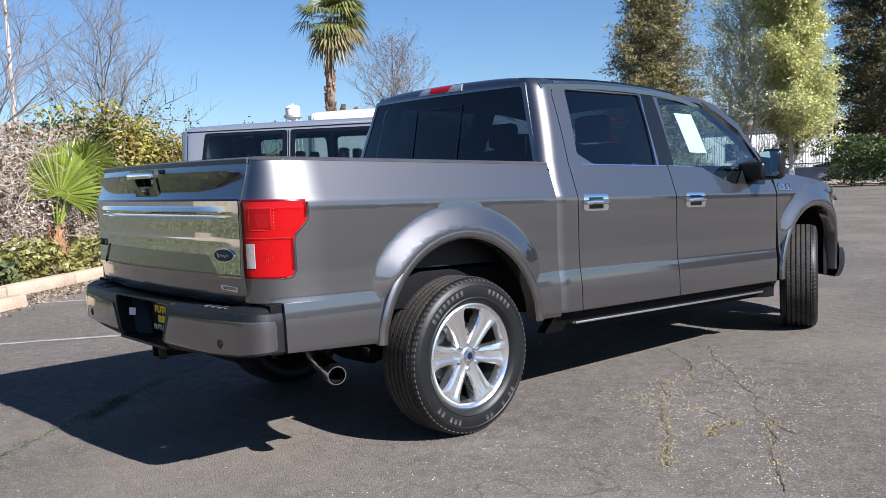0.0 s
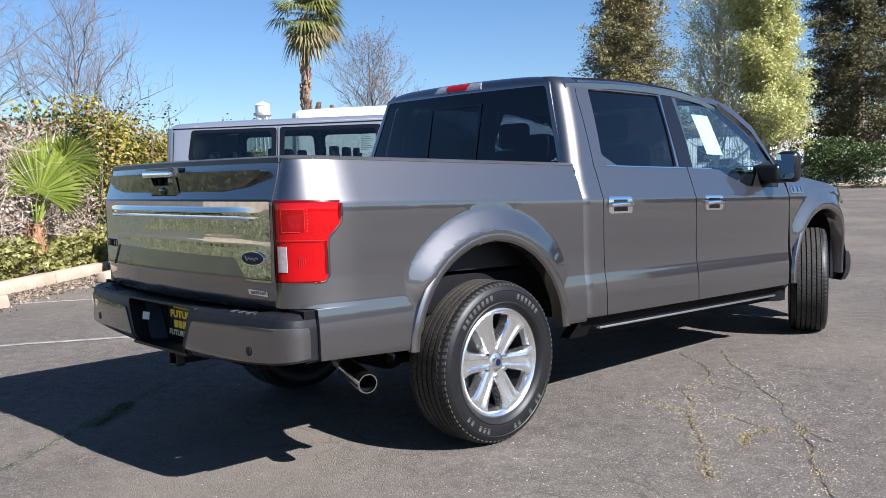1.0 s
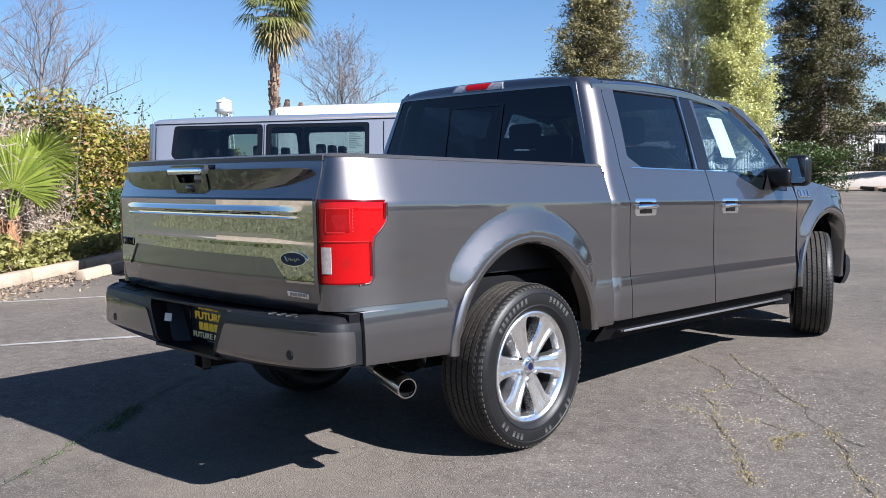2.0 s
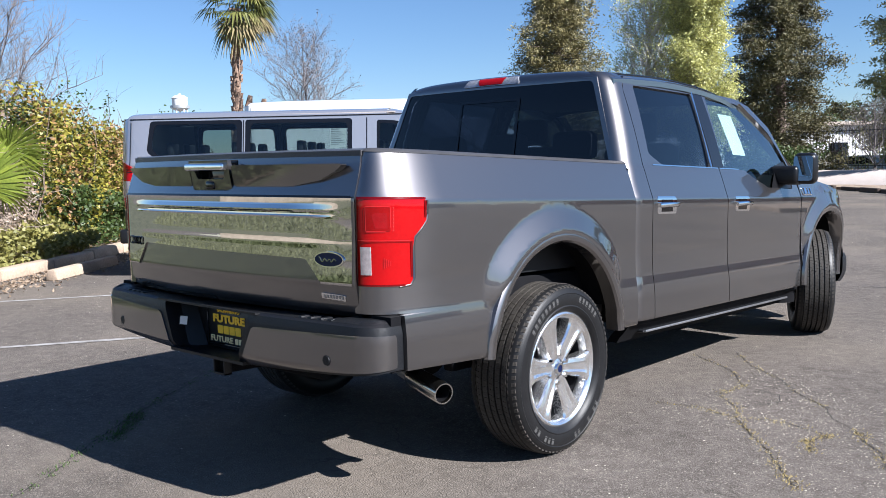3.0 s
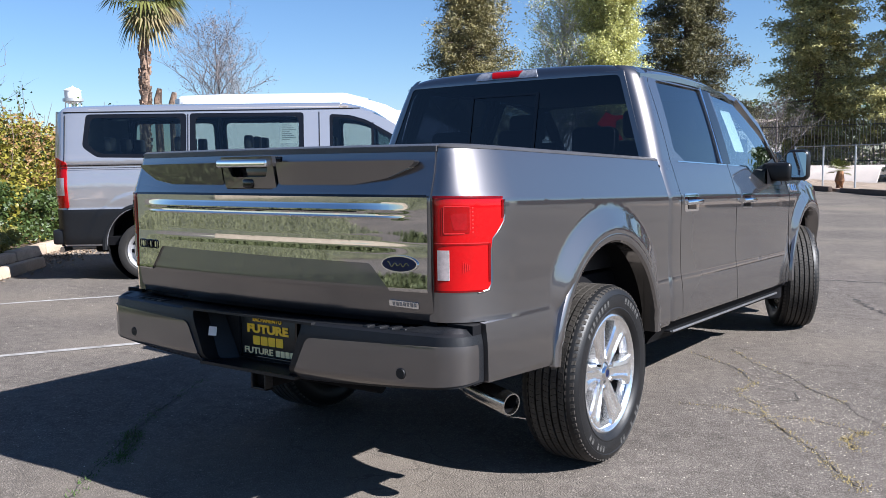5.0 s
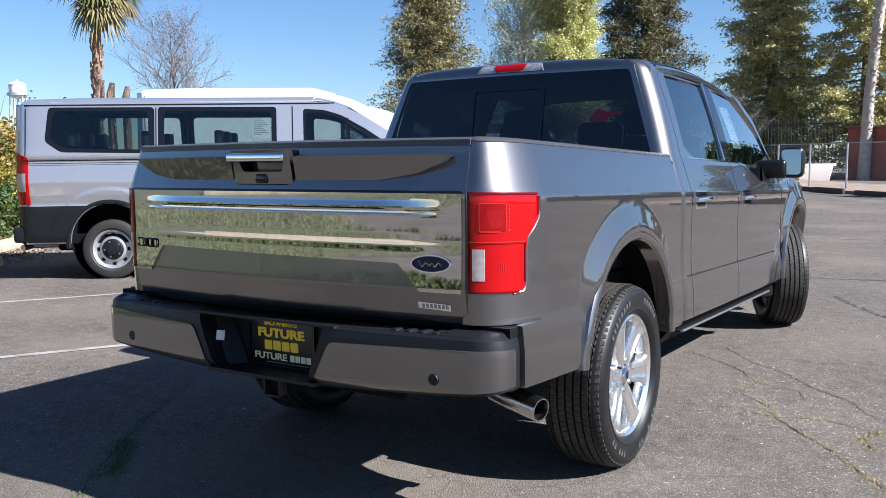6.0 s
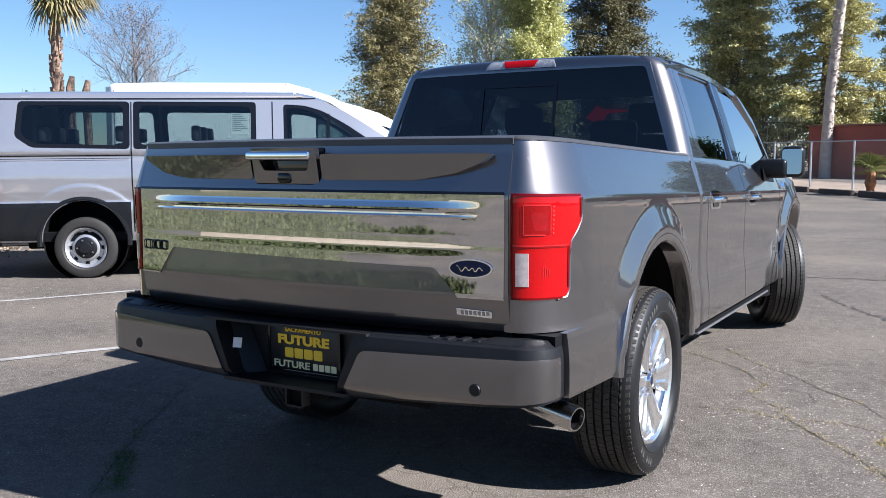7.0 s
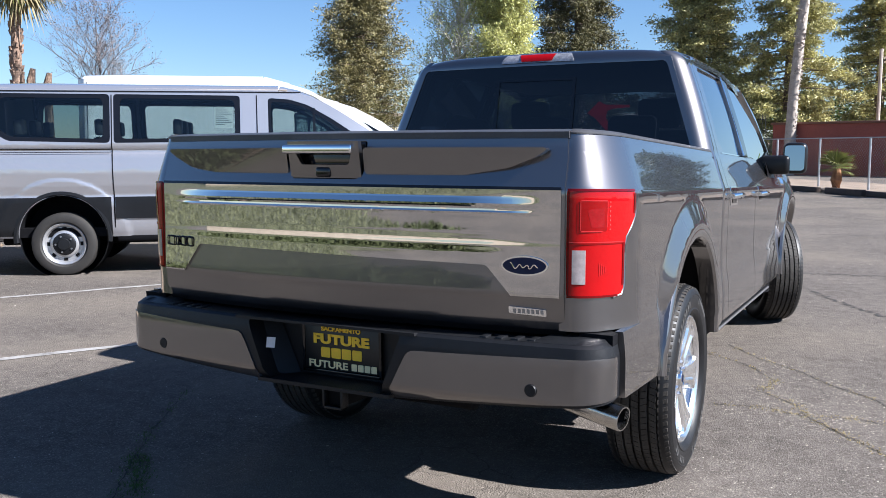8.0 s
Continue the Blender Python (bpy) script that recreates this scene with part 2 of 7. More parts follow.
def side_x(y, z):
    x = float(np.interp(z, PZ, PX))
    if z > BELT:
        t = (z - BELT) / 0.49
        x = 0.915 - 0.130 * t - 0.035 * t * t
    else:
        x = max(x, bulge(y, z, ARCH, 0.57, 0.71, 0.042) if y < 1.2 else bulge(y, z, FARCH, 0.55, 0.68, 0.042))
    if y > 3.9:
        x -= 0.9 * (y - 3.9) ** 2
    return x


def mirrored(bm, s):
    if s < 0:
        for v in bm.verts:
            v.co.x = -v.co.x
        bmesh.ops.reverse_faces(bm, faces=bm.faces)
    return bm


# the box: u runs along the side and round the rear corner
CORNER_Y, CORNER_A, CORNER_B = -0.85, 0.150, 0.318
ARC = 0.40


def bed_at(u, z, out=0.0):
    if u >= CORNER_Y:
        return Vector((side_x(u, z) + out, u, z))
    f = min(1.0, (CORNER_Y - u) / ARC) * math.pi / 2
    x0 = side_x(CORNER_Y, z)
    k = max(0.0, (z - 1.25) / 0.135)
    lean = float(np.interp(z, [1.21, 1.225, 1.25, 1.345, 1.385], [0.0, 0.004, 0.012, 0.041, 0.048]))
    edge = 0.826 - 0.012 * k
    return Vector((edge + (x0 - edge + out) * math.cos(f), CORNER_Y - (CORNER_B - lean + out) * math.sin(f), z))


def turned(u):
    return min(1.0, max(0.0, CORNER_Y - u) / ARC) * math.pi / 2


def arch_poly(c, r, squash=1.0):
    return [(c[0] + r * math.cos(a), c[1] + r * squash * math.sin(a)) for a in [radians(d) for d in range(0, 181, 9)]] + [(c[0] - r, 0.2), (c[0] + r, 0.2)]


# black plastic lifted to grey; the glancing sun's sheen is in its colour
RAILCAP = mat("black rail plastic, sun sheen in colour", (0.042, 0.041, 0.043), 0.42, 0, 0.25, 8, 0.1, 500)
RED_RIM = mat("dark red lamp rim", (0.10, 0.001, 0.002), 0.2, 0, 0.3, 14, coat=0.5, spec=0.05)
RED_DOT = mat("pale lamp facet", (0.55, 0.10, 0.09), 0.2, 0, 0.2, 20)
RED_MID = mat("red lamp block", (0.20, 0.0016, 0.0035), 0.12, 0, 0.25, 40, coat=0.8, spec=0.1)
RED_PALE = mat("pale red lamp guide", (0.40, 0.006, 0.008), 0.2, 0, 0.2, 20, coat=1.0)
bed_us = steps(CORNER_Y - ARC, CORNER_Y, 0.02) + steps(CORNER_Y, 0.665, 0.016)[1:]
for s in (1, -1):
    bm = panel(bed_us, [0.774] + [z for z in ROWS_Z if z > 0.78], bed_at, outside=[arch_poly(ARCH, 0.548)], depth=(-0.025, 0, 0))
    bed = part("bed_side", mirrored(bm, s), PAINT, truck, rake=True)
    for y0, y1 in ((-1.088, -0.3), (0.2, 0.665)):
        bm = panel(steps(y0, y1, 0.025), [z for z in ROWS_Z if 0.53 < z < 0.776] + [0.774], lambda y, z: Vector((side_x(y, z), y, z)),
                   inside=[[(-1.10, 0.566), (-0.5, 0.545), (0.3, 0.535), (0.665, 0.535), (0.665, 0.774), (-1.10, 0.774)]], outside=[arch_poly(ARCH, 0.548)], depth=(-0.025, 0, 0))
        part("bed_lower_side", mirrored(bm, s), PAINT, truck, rake=True)
    part("bumper_gap", mirrored(box(0.86, 0.966, -1.145, -1.07, 0.56, 0.77), s), UNDER, truck, rake=True)
    # rail cap
    bm = panel(bed_us, steps(0, 1, 0.125), lambda u, v: bed_at(u, BELT) + Vector((0.002, -0.003 if u < CORNER_Y else 0, 0.003)) + Vector((-0.070 * v * math.cos(turned(u)), 0.070 * v * math.sin(turned(u)), 0.012 * math.sin(min(1, v * 3.0) * math.pi / 2))), depth=(0, 0, -0.004))
    part("rail_cap", mirrored(bm, s), RAILCAP, truck, "black plastic rail cap", rake=True)
    # wheel arch lip
    bm = bmesh.new()
    rings = []
    for d in range(4, 177, 4):
        a = radians(d)
        ca, sa = math.cos(a), math.sin(a)
        row = []
        for r, x in ((0.566, 0.985), (0.562, 1.003), (0.552, 1.011), (0.535, 1.013), (0.517, 1.009), (0.507, 0.998), (0.509, 0.93)):
            zz = ARCH[1] + r * sa
            row.append(bm.verts.new((x - (0.006 if zz < 0.62 else 0), ARCH[0] + r * ca * (1.0 if sa > 0 else 1.0 - 0.02 * sa), zz)))
        rings.append(row)
    for a, b in zip(rings, rings[1:]):
        for i in range(len(a) - 1):
            bm.faces.new((a[i], a[i + 1], b[i + 1], b[i]))
    part("arch_lip", mirrored(bm, s), PAINT, truck, rake=True)
    # dark wheel housing
    bm = lathe([(0.54, 0.0), (0.54, -0.42), (0.2, -0.43)], 40)
    bmesh.ops.bisect_plane(bm, geom=bm.verts[:] + bm.edges[:] + bm.faces[:], plane_co=(0, 0, 0.16), plane_no=(0, 0, 1), clear_inner=True)
    part("wheel_housing", mirrored(moved(bm, pose(0.97, ARCH[0], ARCH[1] + 0.0)), s), UNDER, truck, rake=True)
    # tail lamp, wrapped round the corner
    a0, top, low, wide, waist = CORNER_Y - ARC, 1.216, 0.880, -0.928, -0.984
    notch = rounded([(waist, 0.80), (-0.70, 0.80), (-0.70, 1.128), (wide, 1.128), (waist, 1.052)], 0.045, 4)
    foot = [(waist - 0.03, low - 0.02), (waist + 0.02, low - 0.02), (waist + 0.02, low + 0.036)]
    shape = dict(inside=[rounded([(a0, low), (wide, low), (wide, top), (a0, top)], 0.018, 3)], outside=[notch, foot])
    lamp_us, lamp_vs = steps(a0, wide, 0.018), steps(low, top, 0.02)
    bm = panel(lamp_us, lamp_vs, lambda u, z: bed_at(u, z, 0.004), depth=(-0.02, 0.02, 0), **shape)
    lamp = part("tail_lamp", mirrored(bm, s), RED, truck, "glossy red tail lamp lens", rake=True)
    edge = [(wide, top - 0.012), (wide, 1.150), (wide - 0.004, 1.128), (wide - 0.026, 1.096), (waist + 0.004, 1.066), (waist, 1.040), (waist, low + 0.03), (waist - 0.016, low + 0.004), (waist - 0.06, low - 0.002)]
    part("lamp_bezel", mirrored(tube([bed_at(u + 0.006, z, 0.0) for u, z in edge], 0.006, 6), s), PAINT, truck, "grey bead round the tail lamp", rake=True)
    dark = [(a0, wide, top - 0.007, top), (a0, waist - 0.03, low, low + 0.007), (a0, a0 + 0.010, low + 0.007, top - 0.007), (wide - 0.008, wide, 1.14, top - 0.012), (waist - 0.008, waist, low + 0.035, 1.05)]
    for u0, u1, z0, z1 in dark:
        part("lamp_rim", mirrored(panel(steps(u0, u1, 0.02), steps(z0, z1, 0.03), lambda u, z: bed_at(u, z, 0.0062)), s), RED_RIM, lamp, rake=True)
    part("reverse_lamp", mirrored(panel(steps(a0 + 0.026, a0 + 0.088, 0.012), steps(0.923, 1.028, 0.02), lambda u, z: bed_at(u, z, 0.0066), depth=(0, 0.003, 0)), s), CLEAR, lamp, "pale clear reversing lens", rake=True)
    # the light guide: a square outline round a darker block, in the upper chamber
    u0, u1, z0, z1 = a0 + 0.066, a0 + 0.180, 1.088, 1.178
    part("lamp_inset", mirrored(panel(steps(u0, u1, 0.012), steps(z0, z1, 0.02), lambda u, z: bed_at(u, z, 0.0063)), s), RED_DARK, lamp, rake=True)
    part("lamp_facet", mirrored(panel(steps(u0 + 0.03, u1 - 0.012, 0.012), steps(z0 + 0.01, z1 - 0.022, 0.02), lambda u, z: bed_at(u, z, 0.0069), inside=[[(u0 + 0.05, z0), (u1 - 0.012, z0), (u1 - 0.012, z1), (u0 + 0.03, z1 - 0.03)]]), s), RED_MID, lamp, rake=True)
    for p0, p1, q0, q1 in ((u0 - 0.004, u0, z0, z1), (u0, u1, z1, z1 + 0.004), (u0, u1 - 0.02, z0 - 0.004, z0), (u1, u1 + 0.003, z0 + 0.012, z1)):
        part("lamp_guide", mirrored(panel(steps(p0, p1, 0.02), steps(q0, q1, 0.03), lambda u, z: bed_at(u, z, 0.0070)), s), RED_PALE, lamp, rake=True)
    for k in range(7):
        part("lamp_dot", mirrored(panel([u1 + 0.012, u1 + 0.0145], [1.090 + 0.014 * k, 1.094 + 0.014 * k], lambda u, z: bed_at(u, z, 0.0072)), s), RED_DOT, lamp, rake=True)
    # joint between the chambers, and the moulded mark on the reflector
    part("lamp_line", mirrored(panel(steps(a0 + 0.010, waist - 0.008, 0.02), [1.046, 1.050], lambda u, z: bed_at(u, z, 0.0066)), s), RED_DARK, lamp, rake=True)
    part("lamp_line", mirrored(panel(steps(a0 + 0.010, waist - 0.008, 0.02), [1.0505, 1.054], lambda u, z: bed_at(u, z, 0.0068)), s), RED_PALE, lamp, rake=True)
    for k in range(4):
        h = 0.020 - 0.0035 * k
        part("lens_mark", mirrored(panel([a0 + 0.150 + 0.009 * k, a0 + 0.153 + 0.009 * k], [0.968 - h, 0.968 + h], lambda u, z: bed_at(u, z, 0.0068)), s), RED_PALE, lamp, rake=True)

# box inside
bm = box(-0.80, 0.80, -1.06, 0.62, 0.86, 0.88)
box(-0.82, -0.79, -1.04, 0.62, 0.86, 1.37, bm=bm)
box(0.79, 0.82, -1.04, 0.62, 0.86, 1.37, bm=bm)
box(-0.82, 0.82, 0.60, 0.62, 0.60, 1.37, bm=bm)
part("bed_liner", bm, PLASTIC, truck, rake=True)

# tailgate
def gate_y(x, z):
    base = -1.228 + 0.088 * x * x
    prof = float(np.interp(z, [0.755, 0.775, 0.80, 0.87, 0.885, 1.05, 1.21, 1.225, 1.25, 1.345, 1.362, 1.375, 1.392], [0.027, 0.0095, 0.002, -0.0075, -0.0110, -0.0045, -0.004, 0.0, 0.008, 0.037, 0.0405, 0.043, 0.048]))
    return base + prof


def gate_at(x, z, out=0.0):
    return Vector((x, gate_y(x, z) - out, z))


GATE = 0.820
gate_zs = sorted(set(steps(0.755, 1.392, 0.02) + [0.775, 0.80, 0.87, 0.885, 1.21, 1.225, 1.25, 1.345, 1.352, 1.362, 1.37, 1.375]))
gate = part("tailgate", panel(steps(-GATE, GATE, 0.04), gate_zs, gate_at, inside=[rounded([(-GATE, 0.75), (GATE, 0.75), (GATE - 0.004, 1.30), (GATE - 0.012, 1.393), (-GATE + 0.012, 1.393), (-GATE + 0.004, 1.30)], 0.01, 2)],
            outside=[rounded([(-0.165, 1.235), (0.10, 1.235), (0.125, 1.25), (0.125, 1.365), (-0.175, 1.365)], 0.012, 3)], depth=(0, 0.06, 0)), PAINT, truck, rake=True)
part("gate_cap", panel(steps(-GATE + 0.006, GATE - 0.006, 0.04), steps(0, 1, 0.2), lambda x, v: Vector((x, gate_y(x, 1.385) - 0.006 + 0.10 * v, 1.390 + 0.012 * math.sin(v * math.pi * 0.6))), depth=(0, 0, -0.02)), RAILCAP, gate, "black plastic tailgate top cap", rake=True)
# raised bright applique with horizontal ribs
# height, width, rise; a rise below 0 leans the broad face down
RIBS = [(1.170, 0.032, 0.0075), (1.1385, 0.012, 0.0028), (1.043, 0.062, -0.0011)]


def trim_at(x, z):
    out = 0.007
    for zc, w, h in RIBS:
        d = (zc + w / 2 - z) / w if h > 0 else (z - zc + w / 2) / w
        if 0 < d < 1 and abs(x) < 0.74:
            out += abs(h) * (min(d / 0.76, (1 - d) / 0.24) if h > 0 else min(d / 0.34, (1 - d) / 0.66)) * min(1.0, (0.74 - abs(x)) / (0.26 if h > 0.005 else 0.16))
    return gate_at(x, z, out)


trim_zs = steps(0.878, 1.21, 0.0055)
part("bright_applique", panel(steps(-0.808, 0.808, 0.03), trim_zs, trim_at,
     outside=[rounded([(-0.70, 0.80), (0.655, 0.80), (0.655, 0.878), (0.572, 0.972), (-0.612, 0.985), (-0.70, 0.878)], 0.012, 3)], depth=(0, 0.008, 0)), SATIN, gate, "brushed satin chrome tailgate panel with horizontal ribs", smooth=5, rake=True)
part("top_edge_strip", panel(steps(-0.808, 0.808, 0.05), [1.2105, 1.2155, 1.2195], lambda x, z: gate_at(x, z, 0.010)), GLOSS, gate, rake=True)
# pressed inset above the applique
def inset_at(x, z):
    return Vector((x, gate_y(x, 1.252) - 0.001 - (z - 1.252) * 0.17, z))


for lo, hi in ((-0.77, -0.182), (0.132, 0.76)):
    pts = [(lo, 1.339), (lo, 1.330), (lo + 0.03, 1.310), (lo + 0.11, 1.272), (lo + 0.24, 1.254), (hi, 1.252), (hi, 1.340)] if lo < 0 else [(lo, 1.252), (hi - 0.27, 1.253), (hi - 0.12, 1.277), (hi - 0.03, 1.312), (hi, 1.332), (hi, 1.34), (lo, 1.34)]
    part("tailgate_inset", panel(steps(lo, hi, 0.03), steps(1.25, 1.342, 0.012), inset_at, inside=[rounded(pts, 0.015, 3)], depth=(0, 0.03, 0)), PAINT, gate, "gloss dark pressed inset", rake=True)
# handle and camera pocket
pocket = part("handle_pocket", box(-0.17, 0.12, gate_y(0, 1.3) + 0.012, gate_y(0, 1.3) + 0.06, 1.235, 1.362, 0.004), GLOSS, gate, "black handle pocket", rake=True)
part("handle", box(-0.185, 0.10, gate_y(0, 1.3) - 0.051, gate_y(0, 1.3) + 0.01, 1.320, 1.350, 0.008, 3), CHROME, gate, "chrome tailgate handle", rake=True)
part("handle_surround", panel(steps(-0.17, 0.12, 0.03), steps(1.238, 1.362, 0.02), lambda x, z: inset_at(x, z) - Vector((0, 0.004, 0)), outside=[rounded([(-0.12, 1.283), (0.075, 1.283), (0.09, 1.325), (-0.14, 1.325)], 0.01, 3)], depth=(0, 0.02, 0)), PAINT, gate, rake=True)
part("reversing_camera", box(-0.06, 0.0, gate_y(0, 1.3) - 0.030, gate_y(0, 1.3) + 0.02, 1.240, 1.276, 0.010, 3), GLOSS, gate, "black reversing camera", rake=True)
# oval badge
badge = part("oval_badge", panel(steps(0.62, 0.78, 0.01), steps(0.94, 1.01, 0.007), lambda x, z: gate_at(x, z, 0.014), inside=[ring(0.70, 0.975, 0.074, 0.031, 28)], depth=(0, 0.008, 0)), CHROME, gate, "chrome-rimmed oval badge", rake=True)
part("badge_face", panel(steps(0.62, 0.78, 0.01), steps(0.94, 1.01, 0.007), lambda x, z: gate_at(x, z, 0.016), inside=[ring(0.70, 0.975, 0.068, 0.026, 28)]), EMBLEM, gate, "dark blue enamel face", rake=True)
bm = bmesh.new()
for x0, x1, rise in ((0.656, 0.690, 0.014), (0.690, 0.716, 0.007), (0.714, 0.744, 0.011)):
    join(bm, tube([gate_at(x0 + (x1 - x0) * t, 0.974 + 0.75 * rise * math.sin(t * 7.0 + x0 * 40) * (1 - 0.5 * t), 0.018) for t in steps(0, 1, 0.1)], 0.0028, 5))
part("badge_mark", bm, CHROME, gate, rake=True)
# model badge in dark outline letters, and a small engine badge
bm = bmesh.new()
for x0, w in ((-0.79, 0.040), (-0.738, 0.010), (-0.722, 0.032), (-0.684, 0.034)):
    loop = rounded([(x0, 0.975), (x0 + w, 0.972), (x0 + w, 1.005), (x0, 1.008)], 0.006, 2)
    join(bm, tube([gate_at(u, v, 0.011) for u, v in loop + loop[:2]], 0.0028, 5))
part("model_badge", bm, GLOSS, gate, "black outlined model badge", rake=True)
engine = part("engine_badge", solid(rounded([(0.645, 0.822), (0.765, 0.816), (0.765, 0.838), (0.645, 0.844)], 0.004, 2), lambda u, v: gate_at(u, v, 0.001), (0, -0.004, 0)), CHROME, gate, "small chrome engine badge", rake=True)
bm = bmesh.new()
for i in range(7):
    x0 = 0.660 + i * 0.0145
    join(bm, solid([(x0, 0.824), (x0 + 0.009, 0.823), (x0 + 0.009, 0.836), (x0, 0.837)], lambda u, v: gate_at(u, v, 0.0055), (0, -0.0008, 0)))
part("badge_mark", bm, STEEL, gate, rake=True)

# ---- rear bumper ----
def bumper_at(u, z, out=0.0):
    """u: -1 to 1 across the back, past 1 round the corner."""
    a = min(abs(u), 1.0)
    x, y = 0.86 * a, -1.318 + 0.062 * a * a
    nx, ny = 0.12 * a, -1.0
    if abs(u) > 1.0:
        f = min(1.0, (abs(u) - 1.0) / 0.25) * math.pi / 2
        x, y = 0.86 + 0.114 * math.sin(f), -1.256 + 0.108 * (1 - math.cos(f))
        nx, ny = math.sin(f), -math.cos(f)
        if abs(u) > 1.25:
            y += (abs(u) - 1.25) * 0.3
    prof = float(np.interp(z, [0.50, 0.53, 0.56, 0.68, 0.70, 0.708, 0.736, 0.746], [0.055, 0.022, 0.0, 0.0, 0.001, 0.002, 0.008, 0.022]))
    d = out - prof
    return Vector((math.copysign(x + d * nx, u) if abs(u) > 1e-6 else 0.0, y + d * ny, z))


bump_us = steps(-1.285, -1.0, 0.025) + steps(-1.0, 1.0, 0.05)[1:] + steps(1.0, 1.285, 0.025)[1:]
low = [(-1.32, 0.565), (-0.90, 0.545), (-0.42, 0.510), (0.42, 0.510), (0.90, 0.545), (1.32, 0.565), (1.32, 0.748), (-1.32, 0.748)]
RECESS = [(-0.27, 0.530), (0.27, 0.530), (0.365, 0.737), (-0.365, 0.737)]
bumper = part("rear_bumper", panel(bump_us, sorted(set(steps(0.505, 0.746, 0.02) + [0.70, 0.708, 0.736, 0.741])), bumper_at, inside=[low], outside=[rounded(RECESS, 0.02, 3)], depth=(0, 0.12, 0)), PLASTIC, truck, "dark plastic bumper with painted end panels", rake=True)
part("step_pad", panel(bump_us, steps(0, 1, 0.25), lambda u, v: bumper_at(u, 0.746, 0.001) * 1.0 + Vector((-0.10 * v * max(0, abs(u) - 0.9) * math.copysign(1, u), 0.20 * v * (1.0 if abs(u) < 1.05 else 0.5), (0.012 if abs(u) > 0.90 else 0.012 - 0.045 * min(1.0, (0.90 - abs(u)) / 0.08) * min(1.0, v * 2.0)) * math.sin(min(1, v * 3) * math.pi / 2)))), PLASTIC, bumper, "black ribbed step pad", rake=True)
for s in (1, -1):
    pts = rounded([(0.395, 0.690), (0.305, 0.535), (0.42, 0.524), (0.90, 0.556), (1.298, 0.576), (1.298, 0.705), (1.1, 0.707)], 0.03, 4)
    bm = panel(steps(0.28, 1.0, 0.04) + steps(1.0, 1.298, 0.025)[1:], steps(0.515, 0.712, 0.012), lambda u, z: bumper_at(u, z, 0.005), inside=[pts], depth=(0, 0.006, 0))
    pnl = part("bumper_panel", mirrored(bm, s), PAINT, bumper, "grey painted bumper panel", rake=True)
    bm = moved(lathe([(0.0, 0.0), (0.018, 0.0), (0.021, 0.004), (0.023, 0.01)], 20), Matrix.Translation(bumper_at(0.87 * s, 0.60, 0.008)) @ pose(0, 0, 0, 0, 0, 90))
    part("parking_sensor", bm, PLASTIC, bumper, "round black parking sensor", rake=True)
    for i in range(4):
        a = s * (0.68 + i * 0.06)
        p = bumper_at(a, 0.746)
        part("step_rib", box(p.x - 0.012, p.x + 0.012, p.y + 0.006, p.y + 0.07, 0.728, 0.752, 0.003), PLASTIC, bumper, rake=True)
# plate pocket
bm = panel(steps(-0.38, 0.38, 0.05), steps(0.515, 0.745, 0.03), lambda x, z: Vector((x, -1.165, z)))
for x0, x1, z0, z1 in ((-0.27, 0.27, 0.518, 0.531), (-0.365, 0.365, 0.737, 0.746)):
    box(x0, x1, -1.31, -1.16, z0, z1, bm=bm)
for s in (1, -1):
    join(bm, solid([(0, 0.530), (0, 0.737), (1, 0.737), (1, 0.530)], lambda u, z: Vector((s * (0.27 + (z - 0.530) * 0.444) - s * 0.085 * u, -1.30 + 0.13 * u, z)), (0.004 * s, 0, 0)))
part("plate_pocket", bm, PLASTIC, bumper, rake=True)
plate = part("dealer_plate", box(-0.155, 0.155, -1.182, -1.176, 0.556, 0.714, 0.002), mat("black plate insert", (0.012, 0.012, 0.012), 0.35, 0, 0.2, 20), truck, "black dealer plate with yellow lettering", rake=True)
bm = box(-0.165, 0.165, -1.184, -1.172, 0.542, 0.554, 0.002)
box(-0.165, 0.165, -1.184, -1.172, 0.714, 0.724, bm=bm)
box(-0.165, -0.155, -1.184, -1.172, 0.542, 0.724, bm=bm)
box(0.155, 0.165, -1.184, -1.172, 0.542, 0.724, bm=bm)
part("plate_frame", bm, GLOSS, plate, rake=True)
up = pose(0, 0, 0, 90)
plate_up = lambda x, z: Matrix.Translation((x, -1.1850, z - RAKE * -1.185)) @ up
for text, x, z, size, width, ink in (("SACRAMENTO", 0, 0.7035, 0.022, 0.165, YELLOW), ("FUTURE", 0, 0.6655, 0.046, 0.235, YELLOW), ("FUTURE", -0.055, 0.574, 0.036, 0.165, WHITE_INK)):
    writing("lettering", text, size, ink, plate, plate_up(x, z), width=width, offset=0.0024 if size > 0.04 else 0.0008)
# the maker's name stands as plain blocks
for x0, step, wide, z0, z1, ink in ((-0.085, 0.0440, 0.039, 0.600, 0.637, YELLOW), (0.043, 0.0272, 0.0225, 0.562, 0.587, WHITE_INK)):
    for k in range(4):
        x = x0 + step * k
        loop = rounded([(x, z0), (x + wide, z0), (x + wide, z1), (x, z1)], 0.12 * wide, 2)
        part("print_block", solid(loop, lambda u, v: Vector((u, -1.1835, v)), (0, -0.0012, 0)), ink, plate, rake=True)
part("white_sticker", moved(box(-0.016, 0.016, -0.0015, 0.0015, -0.019, 0.019), pose(-0.262, -1.244, 0.645, 0, 8, 57)), PAPER, bumper, "small white sticker", rake=True)

